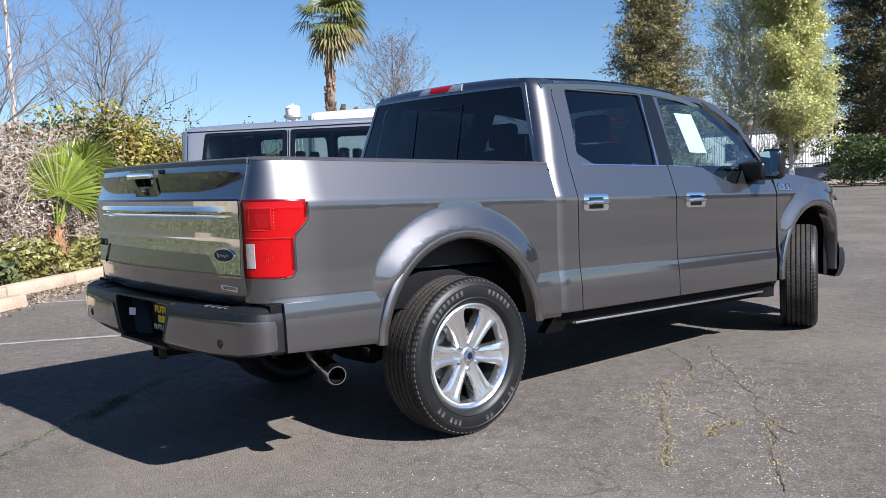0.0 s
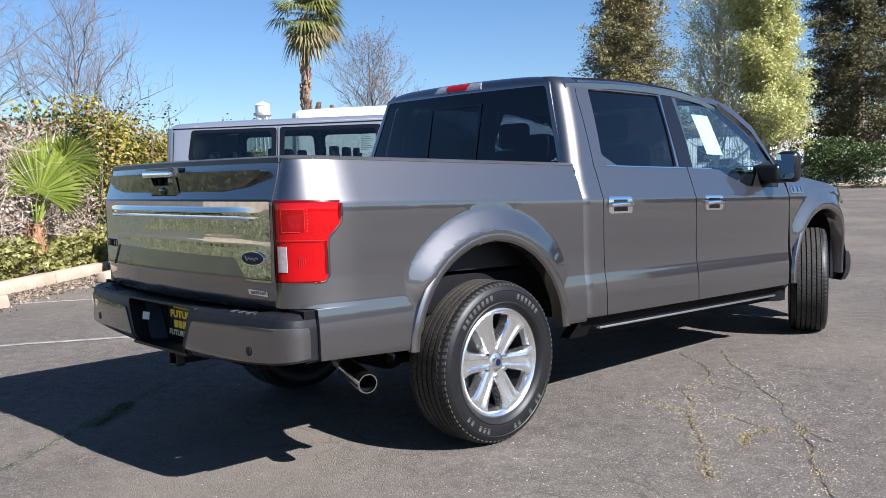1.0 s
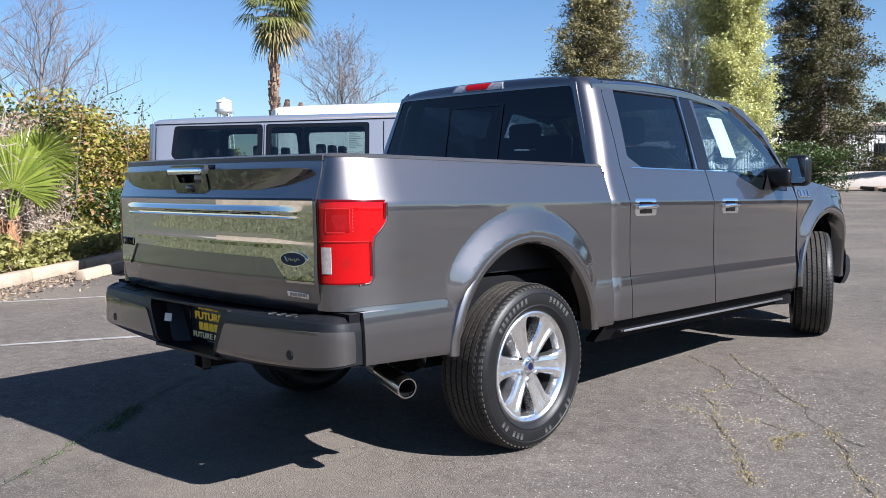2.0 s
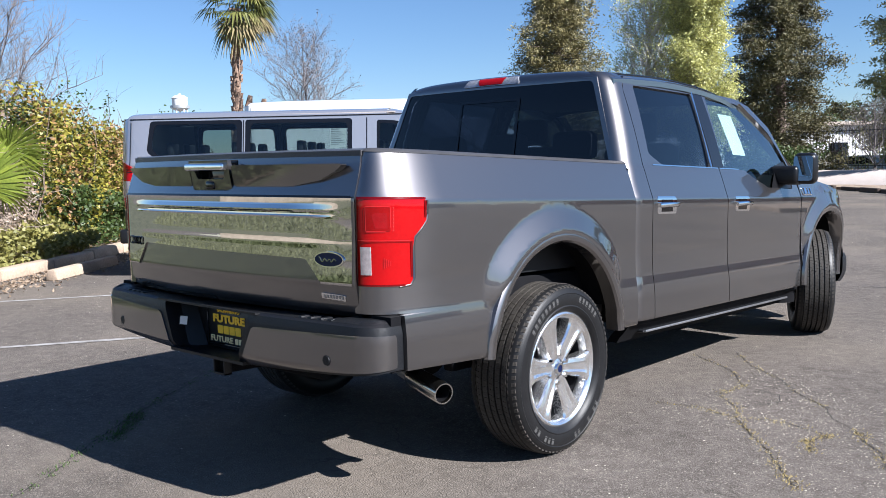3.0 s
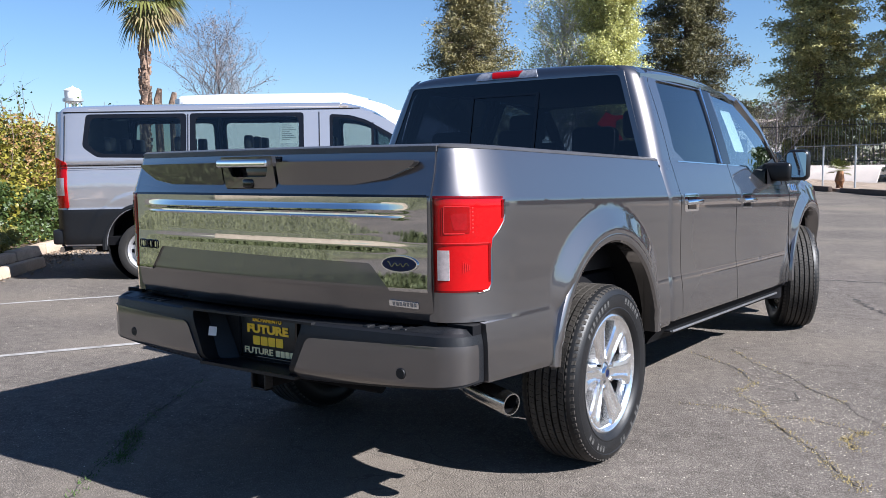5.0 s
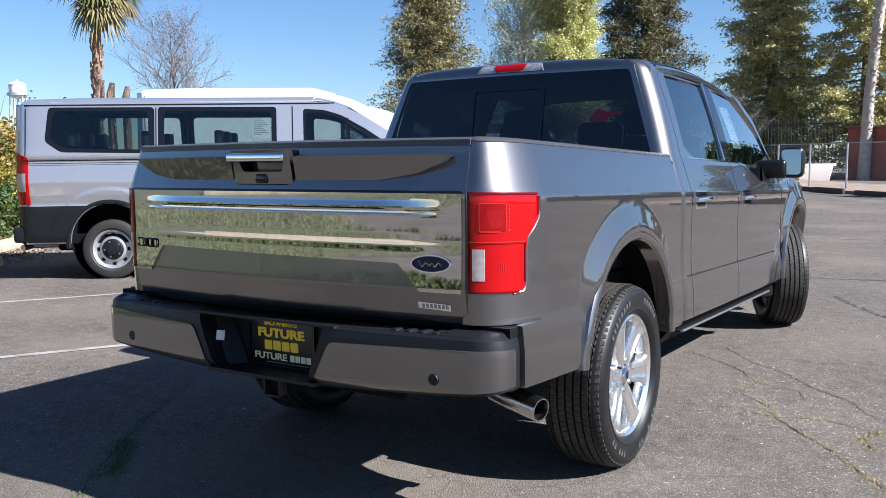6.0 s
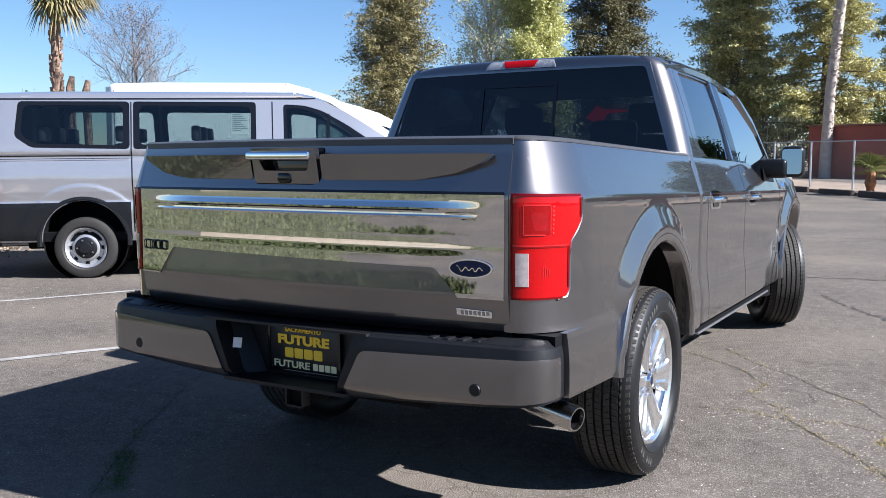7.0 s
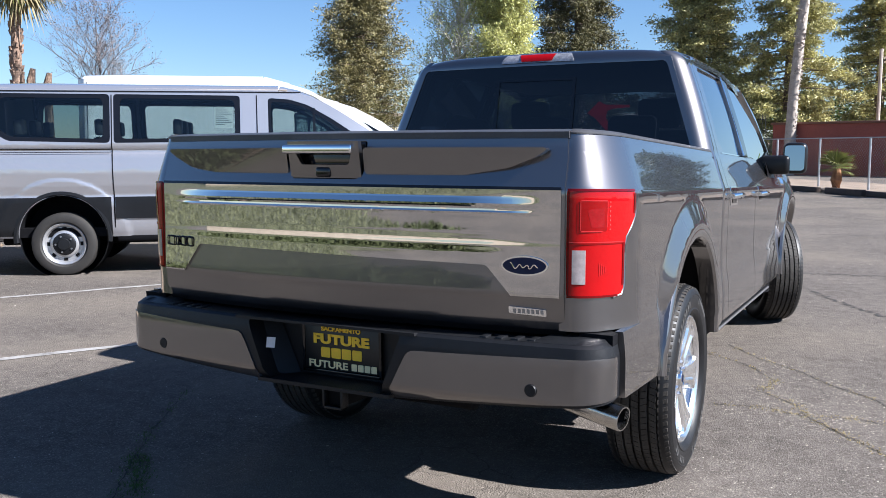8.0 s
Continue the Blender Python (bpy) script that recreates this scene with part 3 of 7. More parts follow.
# ---- tow hitch, exhaust and underside ----
bm = box(-0.034, 0.034, -1.22, -0.95, 0.440, 0.508, 0.004)
hitch = part("tow_hitch", bm, UNDER, truck, "black receiver hitch", rake=True)
bm = bmesh.new()
for x0, x1, z0, z1 in ((-0.042, 0.042, 0.432, 0.441), (-0.042, 0.042, 0.507, 0.516), (-0.042, -0.033, 0.432, 0.516), (0.033, 0.042, 0.432, 0.516)):
    box(x0, x1, -1.245, -1.205, z0, z1, 0.002, bm=bm)
part("receiver_collar", bm, PLASTIC, hitch, rake=True)
part("hitch_bar", tube([(-0.45, -1.02, 0.474), (0.45, -1.02, 0.474)], 0.038, 12), UNDER, hitch, rake=True)
bm = tube([(0.35, -0.1, 0.50), (0.38, -0.40, 0.49), (0.50, -0.66, 0.485), (0.60, -0.712, 0.462), (0.76, -0.754, 0.436)], [0.036, 0.036, 0.036, 0.036, 0.036], 20, False)
pipe = part("exhaust_pipe", bm, STEEL, truck, "steel exhaust pipe with bright tip", rake=True)
STEELTIP = mat("brushed steel tip", (0.50, 0.49, 0.47), 0.22, 1, 0.2, 18)
tipd = Vector((0.283, -0.070, -0.042)).normalized()
tip0 = Vector((0.680, -0.734, 0.446))
q = tipd.to_track_quat("X", "Z").to_matrix().to_4x4()
bm = moved(lathe([(0.042, 0.0), (0.046, 0.01), (0.047, 0.230), (0.045, 0.236), (0.040, 0.236), (0.039, 0.220)], 28), Matrix.Translation(tip0) @ q)
part("exhaust_tip", bm, STEELTIP, pipe, "polished exhaust tip", rake=True)
# inside of the tip as a separate black part
part("exhaust_bore", moved(lathe([(0.0395, 0.224), (0.038, 0.10), (0.0, 0.10)], 28), Matrix.Translation(tip0) @ q), UNDER, pipe, "plain dark bore", rake=True)
chassis = part("chassis", box(-0.52, -0.42, -1.15, 4.2, 0.50, 0.62, 0.01), UNDER, truck, "black frame rails and axles", rake=True)
part("frame_rail", box(0.42, 0.52, -1.15, 4.2, 0.50, 0.62, 0.01), UNDER, chassis, rake=True)
part("floor_pan", box(-0.85, 0.85, 0.86, 3.20, 0.50, 0.56, 0.01), UNDER, chassis, rake=True)
part("bed_underside", box(-0.80, 0.80, -1.10, 0.64, 0.66, 0.84, 0.01), UNDER, chassis, rake=True)
part("rear_axle", tube([(-0.85, 0, 0.40), (-0.16, 0, 0.40), (-0.12, 0, 0.40), (0.12, 0, 0.40), (0.16, 0, 0.40), (0.85, 0, 0.40)], [0.05, 0.05, 0.15, 0.15, 0.05, 0.05], 16), UNDER, chassis)
part("front_axle", tube([(-0.75, 3.683, 0.40), (0.75, 3.683, 0.40)], 0.05, 12), UNDER, chassis)
part("spare_tyre", moved(lathe([(0.22, -0.1), (0.36, -0.12), (0.385, -0.06), (0.385, 0.06), (0.36, 0.12), (0.22, 0.1)], 40), pose(0.0, -0.62, 0.56, 0, 90, 0)), RUBBER, chassis, rake=True)
part("leaf_spring", box(0.56, 0.62, -0.40, 0.60, 0.40, 0.45, 0.01), UNDER, chassis, rake=True)
part("leaf_spring", box(-0.62, -0.56, -0.40, 0.60, 0.40, 0.45, 0.01), UNDER, chassis, rake=True)
part("engine_sump", box(-0.40, 0.40, 2.6, 4.2, 0.42, 0.85, 0.05), UNDER, chassis, rake=True)
part("fuel_tank", box(-0.62, -0.10, 0.8, 2.2, 0.40, 0.55, 0.03), UNDER, chassis, rake=True)

# ---- cab ----
def zt(y):
    return float(np.interp(y, [0.70, 0.74, 0.80, 0.95, 1.3, 1.6, 1.9, 2.1, 2.25, 2.45], [1.868, 1.890, 1.904, 1.918, 1.937, 1.942, 1.937, 1.925, 1.908, 1.868]))


def roof_at(x, y):
    a = min(1.0, abs(x) / 0.765)
    return Vector((x, y, zt(y) + 0.014 - 0.020 * a * a - 0.05 * a ** 9))


roof = part("roof", panel(sorted(set(steps(-0.765, 0.765, 0.05) + [0.66, 0.69, 0.72, 0.74, 0.755, -0.66, -0.69, -0.72, -0.74, -0.755])), steps(0.80, 2.43, 0.06), roof_at, depth=(0, 0, -0.03)), PAINT, truck, rake=True)
for s in (1, -1):
    part("roof_groove", tube([roof_at(s * 0.70, y) + Vector((0, 0, 0.002)) for y in steps(0.81, 2.40, 0.1)], 0.006, 6), GLOSS, roof, rake=True)


def rear_y(x, z):
    return 0.655 + (z - 1.385) * 0.21 - 0.045 * (1 - (x / 0.85) ** 2)


# rear quarter and corner post
def quarter_at(u, z):
    X = side_x(0.8, z) - (10 * (z - 1.835) ** 2 if z > 1.835 else 0)
    yr = rear_y(0.8, z) if z > 1.30 else rear_y(0.8, 1.30)
    if u >= 0:
        ye = float(np.interp(z, [1.40, 1.80, 1.878], [0.846, 0.869, 0.925]))
        return Vector((X, yr + 0.10 + u * (ye - yr - 0.10), z))
    f = -u * math.pi / 2
    return Vector((X - 0.078 + 0.078 * math.cos(f), yr + 0.10 - 0.10 * math.sin(f), z))


quart_zs = [z for z in ROWS_Z if z > 0.55] + steps(1.40, 1.84, 0.03) + [1.855, 1.87, 1.882, 1.892]
for s in (1, -1):
    bm = panel(steps(-1, 0, 0.08) + steps(0, 1, 0.25)[1:], quart_zs, quarter_at, depth=None)
    part("rear_quarter", mirrored(bm, s), PAINT, truck, rake=True)


def rear_at(x, z, out=0.0):
    return Vector((x, rear_y(x, z) - out, z))


RWIN = rounded([(-0.845, 1.33), (0.845, 1.33), (0.675, 1.842), (-0.675, 1.842)], 0.03, 4)
part("cab_back", panel(steps(-0.875, 0.875, 0.045), steps(0.60, 1.86, 0.03), rear_at, inside=[[(-0.87, 0.55), (0.87, 0.55), (0.87, 1.34), (0.695, 1.865), (-0.695, 1.865), (-0.87, 1.34)]], outside=[RWIN], depth=(0, 0.02, 0)), PAINT, truck, rake=True)
def header_at(x, v, out=0.0):
    """From the top of the rear glass up and over to the roof."""
    f = v * math.pi / 2
    y0, z0, z1 = rear_y(x, 1.84), 1.840, roof_at(x * 1.07, 0.80).z
    return Vector((x * (1 + 0.07 * v), y0 + (0.80 - y0) * (1 - math.cos(f)) - out, z0 + (z1 - z0) * math.sin(f) + out * 0.4))


part("roof_header", panel(steps(-0.672, 0.672, 0.04), steps(0, 1, 0.1), header_at), PAINT, truck, rake=True)
rear_glass = part("rear_window", panel(steps(-0.86, 0.86, 0.06), steps(1.31, 1.85, 0.06), lambda x, z: rear_at(x, z, -0.004), inside=[rounded([(-0.85, 1.325), (0.85, 1.325), (0.68, 1.848), (-0.68, 1.848)], 0.03, 4)]), PRIVACY, truck, "dark tinted rear window with sliding centre", rake=True)
bm = bmesh.new()
for x0, x1, z0, z1 in ((-0.222, -0.205, 1.33, 1.765), (0.205, 0.222, 1.33, 1.765), (-0.222, 0.222, 1.757, 1.770)):
    join(bm, panel([x0, x1] if x1 - x0 < 0.1 else steps(x0, x1, 0.05), [z0, z1] if z1 - z0 < 0.1 else steps(z0, z1, 0.1), lambda x, z: rear_at(x, z, 0.001)))
part("slider_frame", bm, GLOSS, rear_glass, rake=True)
BRIGHTLENS = mat("bright clear lens", (0.36, 0.36, 0.38), 0.22, 0.5, 0.7, 45, coat=1.0)
brake = part("high_brake_lamp", panel(steps(-0.20, 0.20, 0.025), steps(0.12, 0.62, 0.05), lambda x, v: header_at(x, v, 0.006), inside=[rounded([(-0.205, 0.12), (0.205, 0.12), (0.172, 0.58), (-0.172, 0.58)], 0.012, 3)], depth=(0, 0.02, 0)), BRIGHTLENS, truck, "red and clear high brake lamp", rake=True)
part("brake_lens", panel(steps(-0.10, 0.10, 0.02), steps(0.16, 0.54, 0.05), lambda x, v: header_at(x, v, 0.009), inside=[[(-0.084, 0.14), (0.084, 0.14), (0.098, 0.56), (-0.098, 0.56)]]), RED, brake, "red brake lens", rake=True)

# doors
def door_at(y, z, out=0.0):
    return Vector((side_x(y, z) + out, y, z))


door_zs = [z for z in ROWS_Z if z > 0.55] + steps(1.41, 1.88, 0.03)
R_OUT = [(0.852, 0.557), (1.815, 0.557), (1.815, 1.878), (0.93, 1.878), (0.875, 1.80), (0.852, 1.40)]
R_WIN = rounded([(1.07, 1.392), (1.70, 1.392), (1.735, 1.845), (1.00, 1.832), (0.945, 1.45)], 0.02, 3)
F_OUT = [(1.823, 0.557), (3.07, 0.557), (3.10, 1.0), (3.10, 1.25), (3.06, 1.385), (2.86, 1.70), (2.62, 1.835), (2.43, 1.872), (1.823, 1.878)]
F_WIN = rounded([(1.88, 1.392), (3.0, 1.36), (3.02, 1.42), (2.82, 1.662), (2.60, 1.785), (2.40, 1.835), (1.93, 1.845)], 0.02, 3)
F_DIP = rounded([(2.12, 1.40), (2.30, 1.345), (2.46, 1.275), (2.98, 1.265), (3.02, 1.40)], 0.02, 3)
for s in (1, -1):
    inn = Vector((-0.03, 0, 0))
    for name, out, holes, y0, y1, hy in (("rear_door", R_OUT, [R_WIN], 0.85, 1.815, 0.895), ("front_door", F_OUT, [F_WIN, F_DIP], 1.823, 3.10, 1.925)):
        bm = panel(steps(y0, y1, 0.06), door_zs, door_at, inside=[out], outside=holes, depth=inn)
        door = part(name, mirrored(bm, s), PAINT, truck, rake=True)
        glass = part("door_window", mirrored(panel(steps(y0 + 0.04, y1 - 0.03, 0.1), steps(1.25, 1.86, 0.06), lambda y, z: door_at(y, z, -0.012), inside=[[(y0 + 0.05, 1.25), (y1 - 0.04, 1.25), (y1 - 0.04, 1.38), (2.86, 1.69), (2.62, 1.83), (2.43, 1.86), (y0 + 0.05, 1.86)] if y1 > 2 else [(y0 + 0.03, 1.30), (y1 - 0.02, 1.30), (y1 - 0.02, 1.87), (y0 + 0.10, 1.87)]]), s), GLASS if name == "front_door" else PRIVACY_SIDE, door, "tinted door window", rake=True)
        # handle: bright cup and bar
        hz, hl = 1.168, 0.225
        bm = panel(steps(hy, hy + hl, 0.02), steps(hz - 0.048, hz + 0.048, 0.012), lambda y, z: door_at(y, z, 0.003), inside=[rounded([(hy, hz - 0.048), (hy + hl, hz - 0.048), (hy + hl, hz + 0.048), (hy, hz + 0.048)], 0.02, 4)], depth=(-0.006, 0, 0))
        cup = part("handle_plate", mirrored(bm, s), CHROME, door, "chrome handle surround", rake=True)
        bm = panel(steps(hy + 0.05, hy + hl - 0.05, 0.02), steps(hz - 0.036, hz + 0.030, 0.012), lambda y, z: door_at(y, z, 0.005))
        part("handle_hollow", mirrored(bm, s), GLOSS, door, rake=True)
        bm = tube([door_at(hy + 0.015, hz, 0.010), door_at(hy + 0.05, hz + 0.004, 0.034), door_at(hy + hl - 0.05, hz + 0.004, 0.034), door_at(hy + hl - 0.015, hz, 0.010)], 0.014, 10)
        part("door_handle", mirrored(bm, s), CHROME, door, "chrome pull handle", rake=True)
        # bright belt strip
        ys = steps(0.96, 1.80, 0.08) if y1 < 2 else steps(1.83, 2.12, 0.08)
        part("belt_strip", mirrored(panel(ys, [1.3855, 1.389, 1.392], lambda y, z: door_at(y, z, 0.002)), s), CHROME, door, "thin bright window strip", rake=True)
    part("centre_post", mirrored(panel(steps(1.735, 1.885, 0.03), steps(1.394, 1.868, 0.04), lambda y, z: door_at(y, z, 0.003), inside=[[(1.700, 1.394), (1.885, 1.394), (1.925, 1.868), (1.745, 1.868)]], depth=(-0.004, 0, 0)), s), GLOSS, truck, "gloss black window post", rake=True)
    part("post_strip", mirrored(tube([door_at(1.706, 1.394, 0.004), door_at(1.742, 1.862, 0.004)], 0.006, 6), s), CHROME, truck, rake=True)
    part("cab_gap", mirrored(box(0.80, 0.928, 0.655, 0.672, 0.58, 1.36), s), UNDER, truck, rake=True)
    # inner jamb behind the door gaps
    part("door_jamb", mirrored(panel(steps(0.70, 3.12, 0.1), steps(0.53, 1.36, 0.08), lambda y, z: door_at(y, z, -0.022)), s), UNDER, truck, rake=True)
    part("rocker", mirrored(panel(steps(0.66, 3.15, 0.1), [0.43, 0.46, 0.49, 0.515, 0.535, 0.548], lambda y, z: door_at(y, z, -0.035), depth=(-0.06, 0, 0)), s), UNDER, truck, "dark sill", rake=True)
    board = part("running_board", mirrored(box(0.84, 0.938, 0.82, 2.98, 0.472, 0.488, 0.008, 3), s), PLASTIC, truck, "slim black running board with bright edge", rake=True)
    part("board_edge", mirrored(box(0.932, 0.943, 0.84, 2.96, 0.474, 0.487, 0.003), s), STEEL, board, "bright metal edge", rake=True)
    # front wing
    bm = panel(steps(3.075, 4.32, 0.03), [z for z in ROWS_Z if z > 0.55], door_at, inside=[[(3.108, 0.40), (4.32, 0.50), (4.32, 1.16), (4.15, 1.235), (3.8, 1.30), (3.5, 1.335), (3.10, 1.368), (3.075, 1.368), (3.075, 1.36)], [(3.078, 0.4), (5, 0.4), (5, 2), (3.07, 2), (3.106, 1.25), (3.106, 1.0)]], outside=[arch_poly(FARCH, 0.53)], depth=(-0.03, 0, 0))
    wing = part("front_wing", mirrored(bm, s), PAINT, truck, rake=True)
    bm, rings = bmesh.new(), []
    for d in range(-4, 185, 4):
        a = radians(d)
        row = []
        for r, x in ((0.558, 0.985), (0.552, 1.004), (0.538, 1.012), (0.52, 1.012), (0.502, 1.004), (0.494, 0.99), (0.496, 0.90)):
            yy, zz = FARCH[0] + r * math.cos(a), FARCH[1] + r * math.sin(a)
            row.append(bm.verts.new((x - (0.9 * (yy - 3.9) ** 2 if yy > 3.9 else 0), yy, zz)))
        rings.append(row)
    for a, b in zip(rings, rings[1:]):
        for i in range(len(a) - 1):
            bm.faces.new((a[i], a[i + 1], b[i + 1], b[i]))
    part("arch_lip", mirrored(bm, s), PAINT, wing, rake=True)
    bm = lathe([(0.53, 0.0), (0.53, -0.40), (0.2, -0.41)], 40)
    bmesh.ops.bisect_plane(bm, geom=bm.verts[:] + bm.edges[:] + bm.faces[:], plane_co=(0, 0, 0.0), plane_no=(0, 0, 1), clear_inner=True)
    part("wheel_housing", mirrored(moved(bm, pose(0.95, *FARCH)), s), UNDER, truck, rake=True)
    bm = bmesh.new()
    for y0, w in ((3.16, 0.05), (3.215, 0.012), (3.235, 0.045), (3.29, 0.05)):
        loop = rounded([(y0, 1.225), (y0 + w, 1.225), (y0 + w, 1.275), (y0, 1.275)], 0.008, 2)
        join(bm, tube([door_at(u, v, 0.004) for u, v in loop + loop[:2]], 0.0045, 5))
    part("wing_badge", mirrored(bm, s), CHROME, wing, "chrome model badge", rake=True)
    # front post
    part("front_post", mirrored(panel(steps(0.07, 1, 0.1), steps(0, 1, 0.25), lambda t, v: Vector((0.765 + 0.145 * t - 0.075 * v, 2.40 + 0.80 * t + 0.045 * v + 0.0, 1.872 - 0.50 * t - 0.10 * t * (1 - t) * -1.0 - 0.004 * v)), depth=(-0.02, -0.02, -0.02)), s), PAINT, truck, rake=True)
    # mirror
    arm = part("mirror_arm", mirrored(box(0.87, 1.07, 2.74, 2.91, 1.295, 1.425, 0.03, 3), s), SHELL, truck, "black door mirror", rake=True)
    bm = box(1.020, 1.176, 2.78, 2.885, 1.300, 1.515, 0.042, 4)
    head = part("mirror_housing", mirrored(bm, s), SHELL, arm, rake=True)
    bm = panel(steps(1.02, 1.19, 0.05), steps(1.30, 1.52, 0.05), lambda x, z: Vector((x, 2.774 + 0.05 * (x - 1.10) + 0.05 * (z - 1.41), z)), inside=[rounded([(1.034, 1.322), (1.162, 1.322), (1.162, 1.494), (1.034, 1.494)], 0.025, 4)], depth=(0, 0.01, 0))
    part("mirror_glass", mirrored(bm, s), MIRROR, arm, "mirror glass", rake=True)
    part("sail_panel", mirrored(panel(steps(2.58, 3.02, 0.05), steps(1.27, 1.46, 0.04), lambda y, z: door_at(y, z, -0.004), inside=[[(2.60, 1.27), (3.02, 1.27), (3.02, 1.40), (2.96, 1.46), (2.80, 1.43)]]), s), SHELL, truck, rake=True)

# bonnet, windscreen, nose
part("bonnet", panel(steps(-0.93, 0.93, 0.06), steps(3.10, 4.36, 0.06), lambda x, y: Vector((x * (1 - 0.10 * max(0, y - 3.6)), y, float(np.interp(y, [3.1, 3.5, 3.8, 4.15, 4.36], [1.40, 1.375, 1.345, 1.28, 1.20])) + 0.02 * (abs(x) < 0.55) - 0.05 * (x / 0.93) ** 4)), depth=(0, 0, -0.02)), PAINT, truck, rake=True)
part("windscreen", panel(steps(-1, 1, 0.1), steps(0, 1, 0.1), lambda u, v: Vector((u * (0.70 + 0.11 * v), 2.40 + 0.84 * v - 0.10 * u * u + 0.06, 1.885 - 0.495 * v)), depth=None), SCREEN, truck, "clear windscreen", rake=True)
nose = part("front_fascia", panel(steps(-1, 1, 0.08), steps(0.52, 1.20, 0.06), lambda u, z: Vector((u * 0.86, 4.56 - 0.26 * u * u - (0.06 if z > 1.1 else 0), z)), depth=(0, -0.2, 0)), PLASTIC, truck, "black grille and bumper", rake=True)
part("grille_frame", panel(steps(-0.62, 0.62, 0.08), steps(0.80, 1.16, 0.06), lambda u, z: Vector((u, 4.575 - 0.26 * (u / 0.86) ** 2, z)), outside=[rounded([(-0.56, 0.85), (0.56, 0.85), (0.56, 1.11), (-0.56, 1.11)], 0.04, 3)], depth=(0, -0.03, 0)), SATIN, nose, rake=True)
for s in (1, -1):
    part("head_lamp", mirrored(panel(steps(0.64, 0.85, 0.04), steps(0.92, 1.16, 0.04), lambda u, z: Vector((u, 4.585 - 0.26 * (u / 0.86) ** 2 - 0.3 * max(0, u - 0.8), z)), depth=(0, -0.05, 0)), s), CLEAR, nose, "clear head lamp", rake=True)
part("front_bumper", panel(steps(-1.08, 1.08, 0.08), steps(0.50, 0.74, 0.04), lambda u, z: Vector((u * (0.88 - 0.9 * max(0.0, 0.62 - z) ** 2 * 3 - 0.8 * max(0.0, z - 0.68) ** 2 * 6), 4.64 - 0.30 * u * u, z)), depth=(0, -0.10, 0)), PLASTIC, nose, rake=True)

# cabin
cabin = part("cabin_floor", box(-0.86, 0.86, 0.72, 3.2, 0.58, 0.64), SEAT, truck, "dark cabin interior", rake=True)
part("dashboard", box(-0.80, 0.80, 2.75, 3.15, 1.05, 1.33, 0.06, 3), SEAT, cabin, rake=True)
part("headliner", box(-0.70, 0.70, 0.80, 2.40, 1.855, 1.865), mat("grey headliner", (0.35, 0.34, 0.32), 0.8, 0, 0.1, 20), cabin, rake=True)
part("rear_bench", box(-0.72, 0.72, 0.85, 1.45, 0.85, 1.02, 0.05, 3), SEAT, cabin, rake=True)
part("bench_back", box(-0.72, 0.72, 0.78, 0.95, 1.0, 1.42, 0.05, 3), SEAT, cabin, rake=True)
for x in (-0.48, 0.0, 0.48):
    part("headrest", box(x - 0.13, x + 0.13, 0.80, 0.92, 1.42, 1.58, 0.04, 3), SEAT, cabin, rake=True)
for x in (-0.42, 0.42):
    part("front_seat", box(x - 0.26, x + 0.26, 1.75, 2.35, 0.85, 1.02, 0.05, 3), SEAT, cabin, rake=True)
    part("seat_back", box(x - 0.25, x + 0.25, 1.66, 1.82, 1.0, 1.55, 0.06, 3), SEAT, cabin, rake=True)
    part("headrest", box(x - 0.13, x + 0.13, 1.64, 1.74, 1.56, 1.74, 0.04, 3), SEAT, cabin, rake=True)
part("steering_wheel", moved(lathe([(0.17, -0.012), (0.19, -0.012), (0.19, 0.012), (0.17, 0.012), (0.17, -0.012)], 32), pose(-0.42, 2.6, 1.22, 0, 0, 65)), SEAT, cabin, rake=True)
STICKER = mat("red translucent film", (0.62, 0.06, 0.055), 0.5, 0, 0.15, 12, trans=0.75)
part("red_sticker", solid([(-0.444, 0.337), (-0.32, 0.183), (-0.28, 0.23), (-0.112, 0.237), (-0.112, 0.268), (-0.245, 0.283), (-0.289, 0.314), (-0.32, 0.39), (-0.32, 0.575), (-0.364, 0.575), (-0.40, 0.41)], lambda x, v: Vector((x + 0.10, 2.40 + 0.84 * (v - 0.06) - 0.10 * (x / 0.75) ** 2 + 0.045, 1.872 - 0.495 * (v - 0.06))), (0, 0.002, 0)), STICKER, cabin, "irregular red film on the windscreen", rake=True)
part("window_paper", panel(steps(0, 1, 0.25), steps(0, 1, 0.25), lambda u, v: door_at(2.165 + 0.205 * u - 0.048 * v, 1.485 + 0.265 * v, -0.03)), PAPER, cabin, "white paper sheet behind the front window", rake=True)

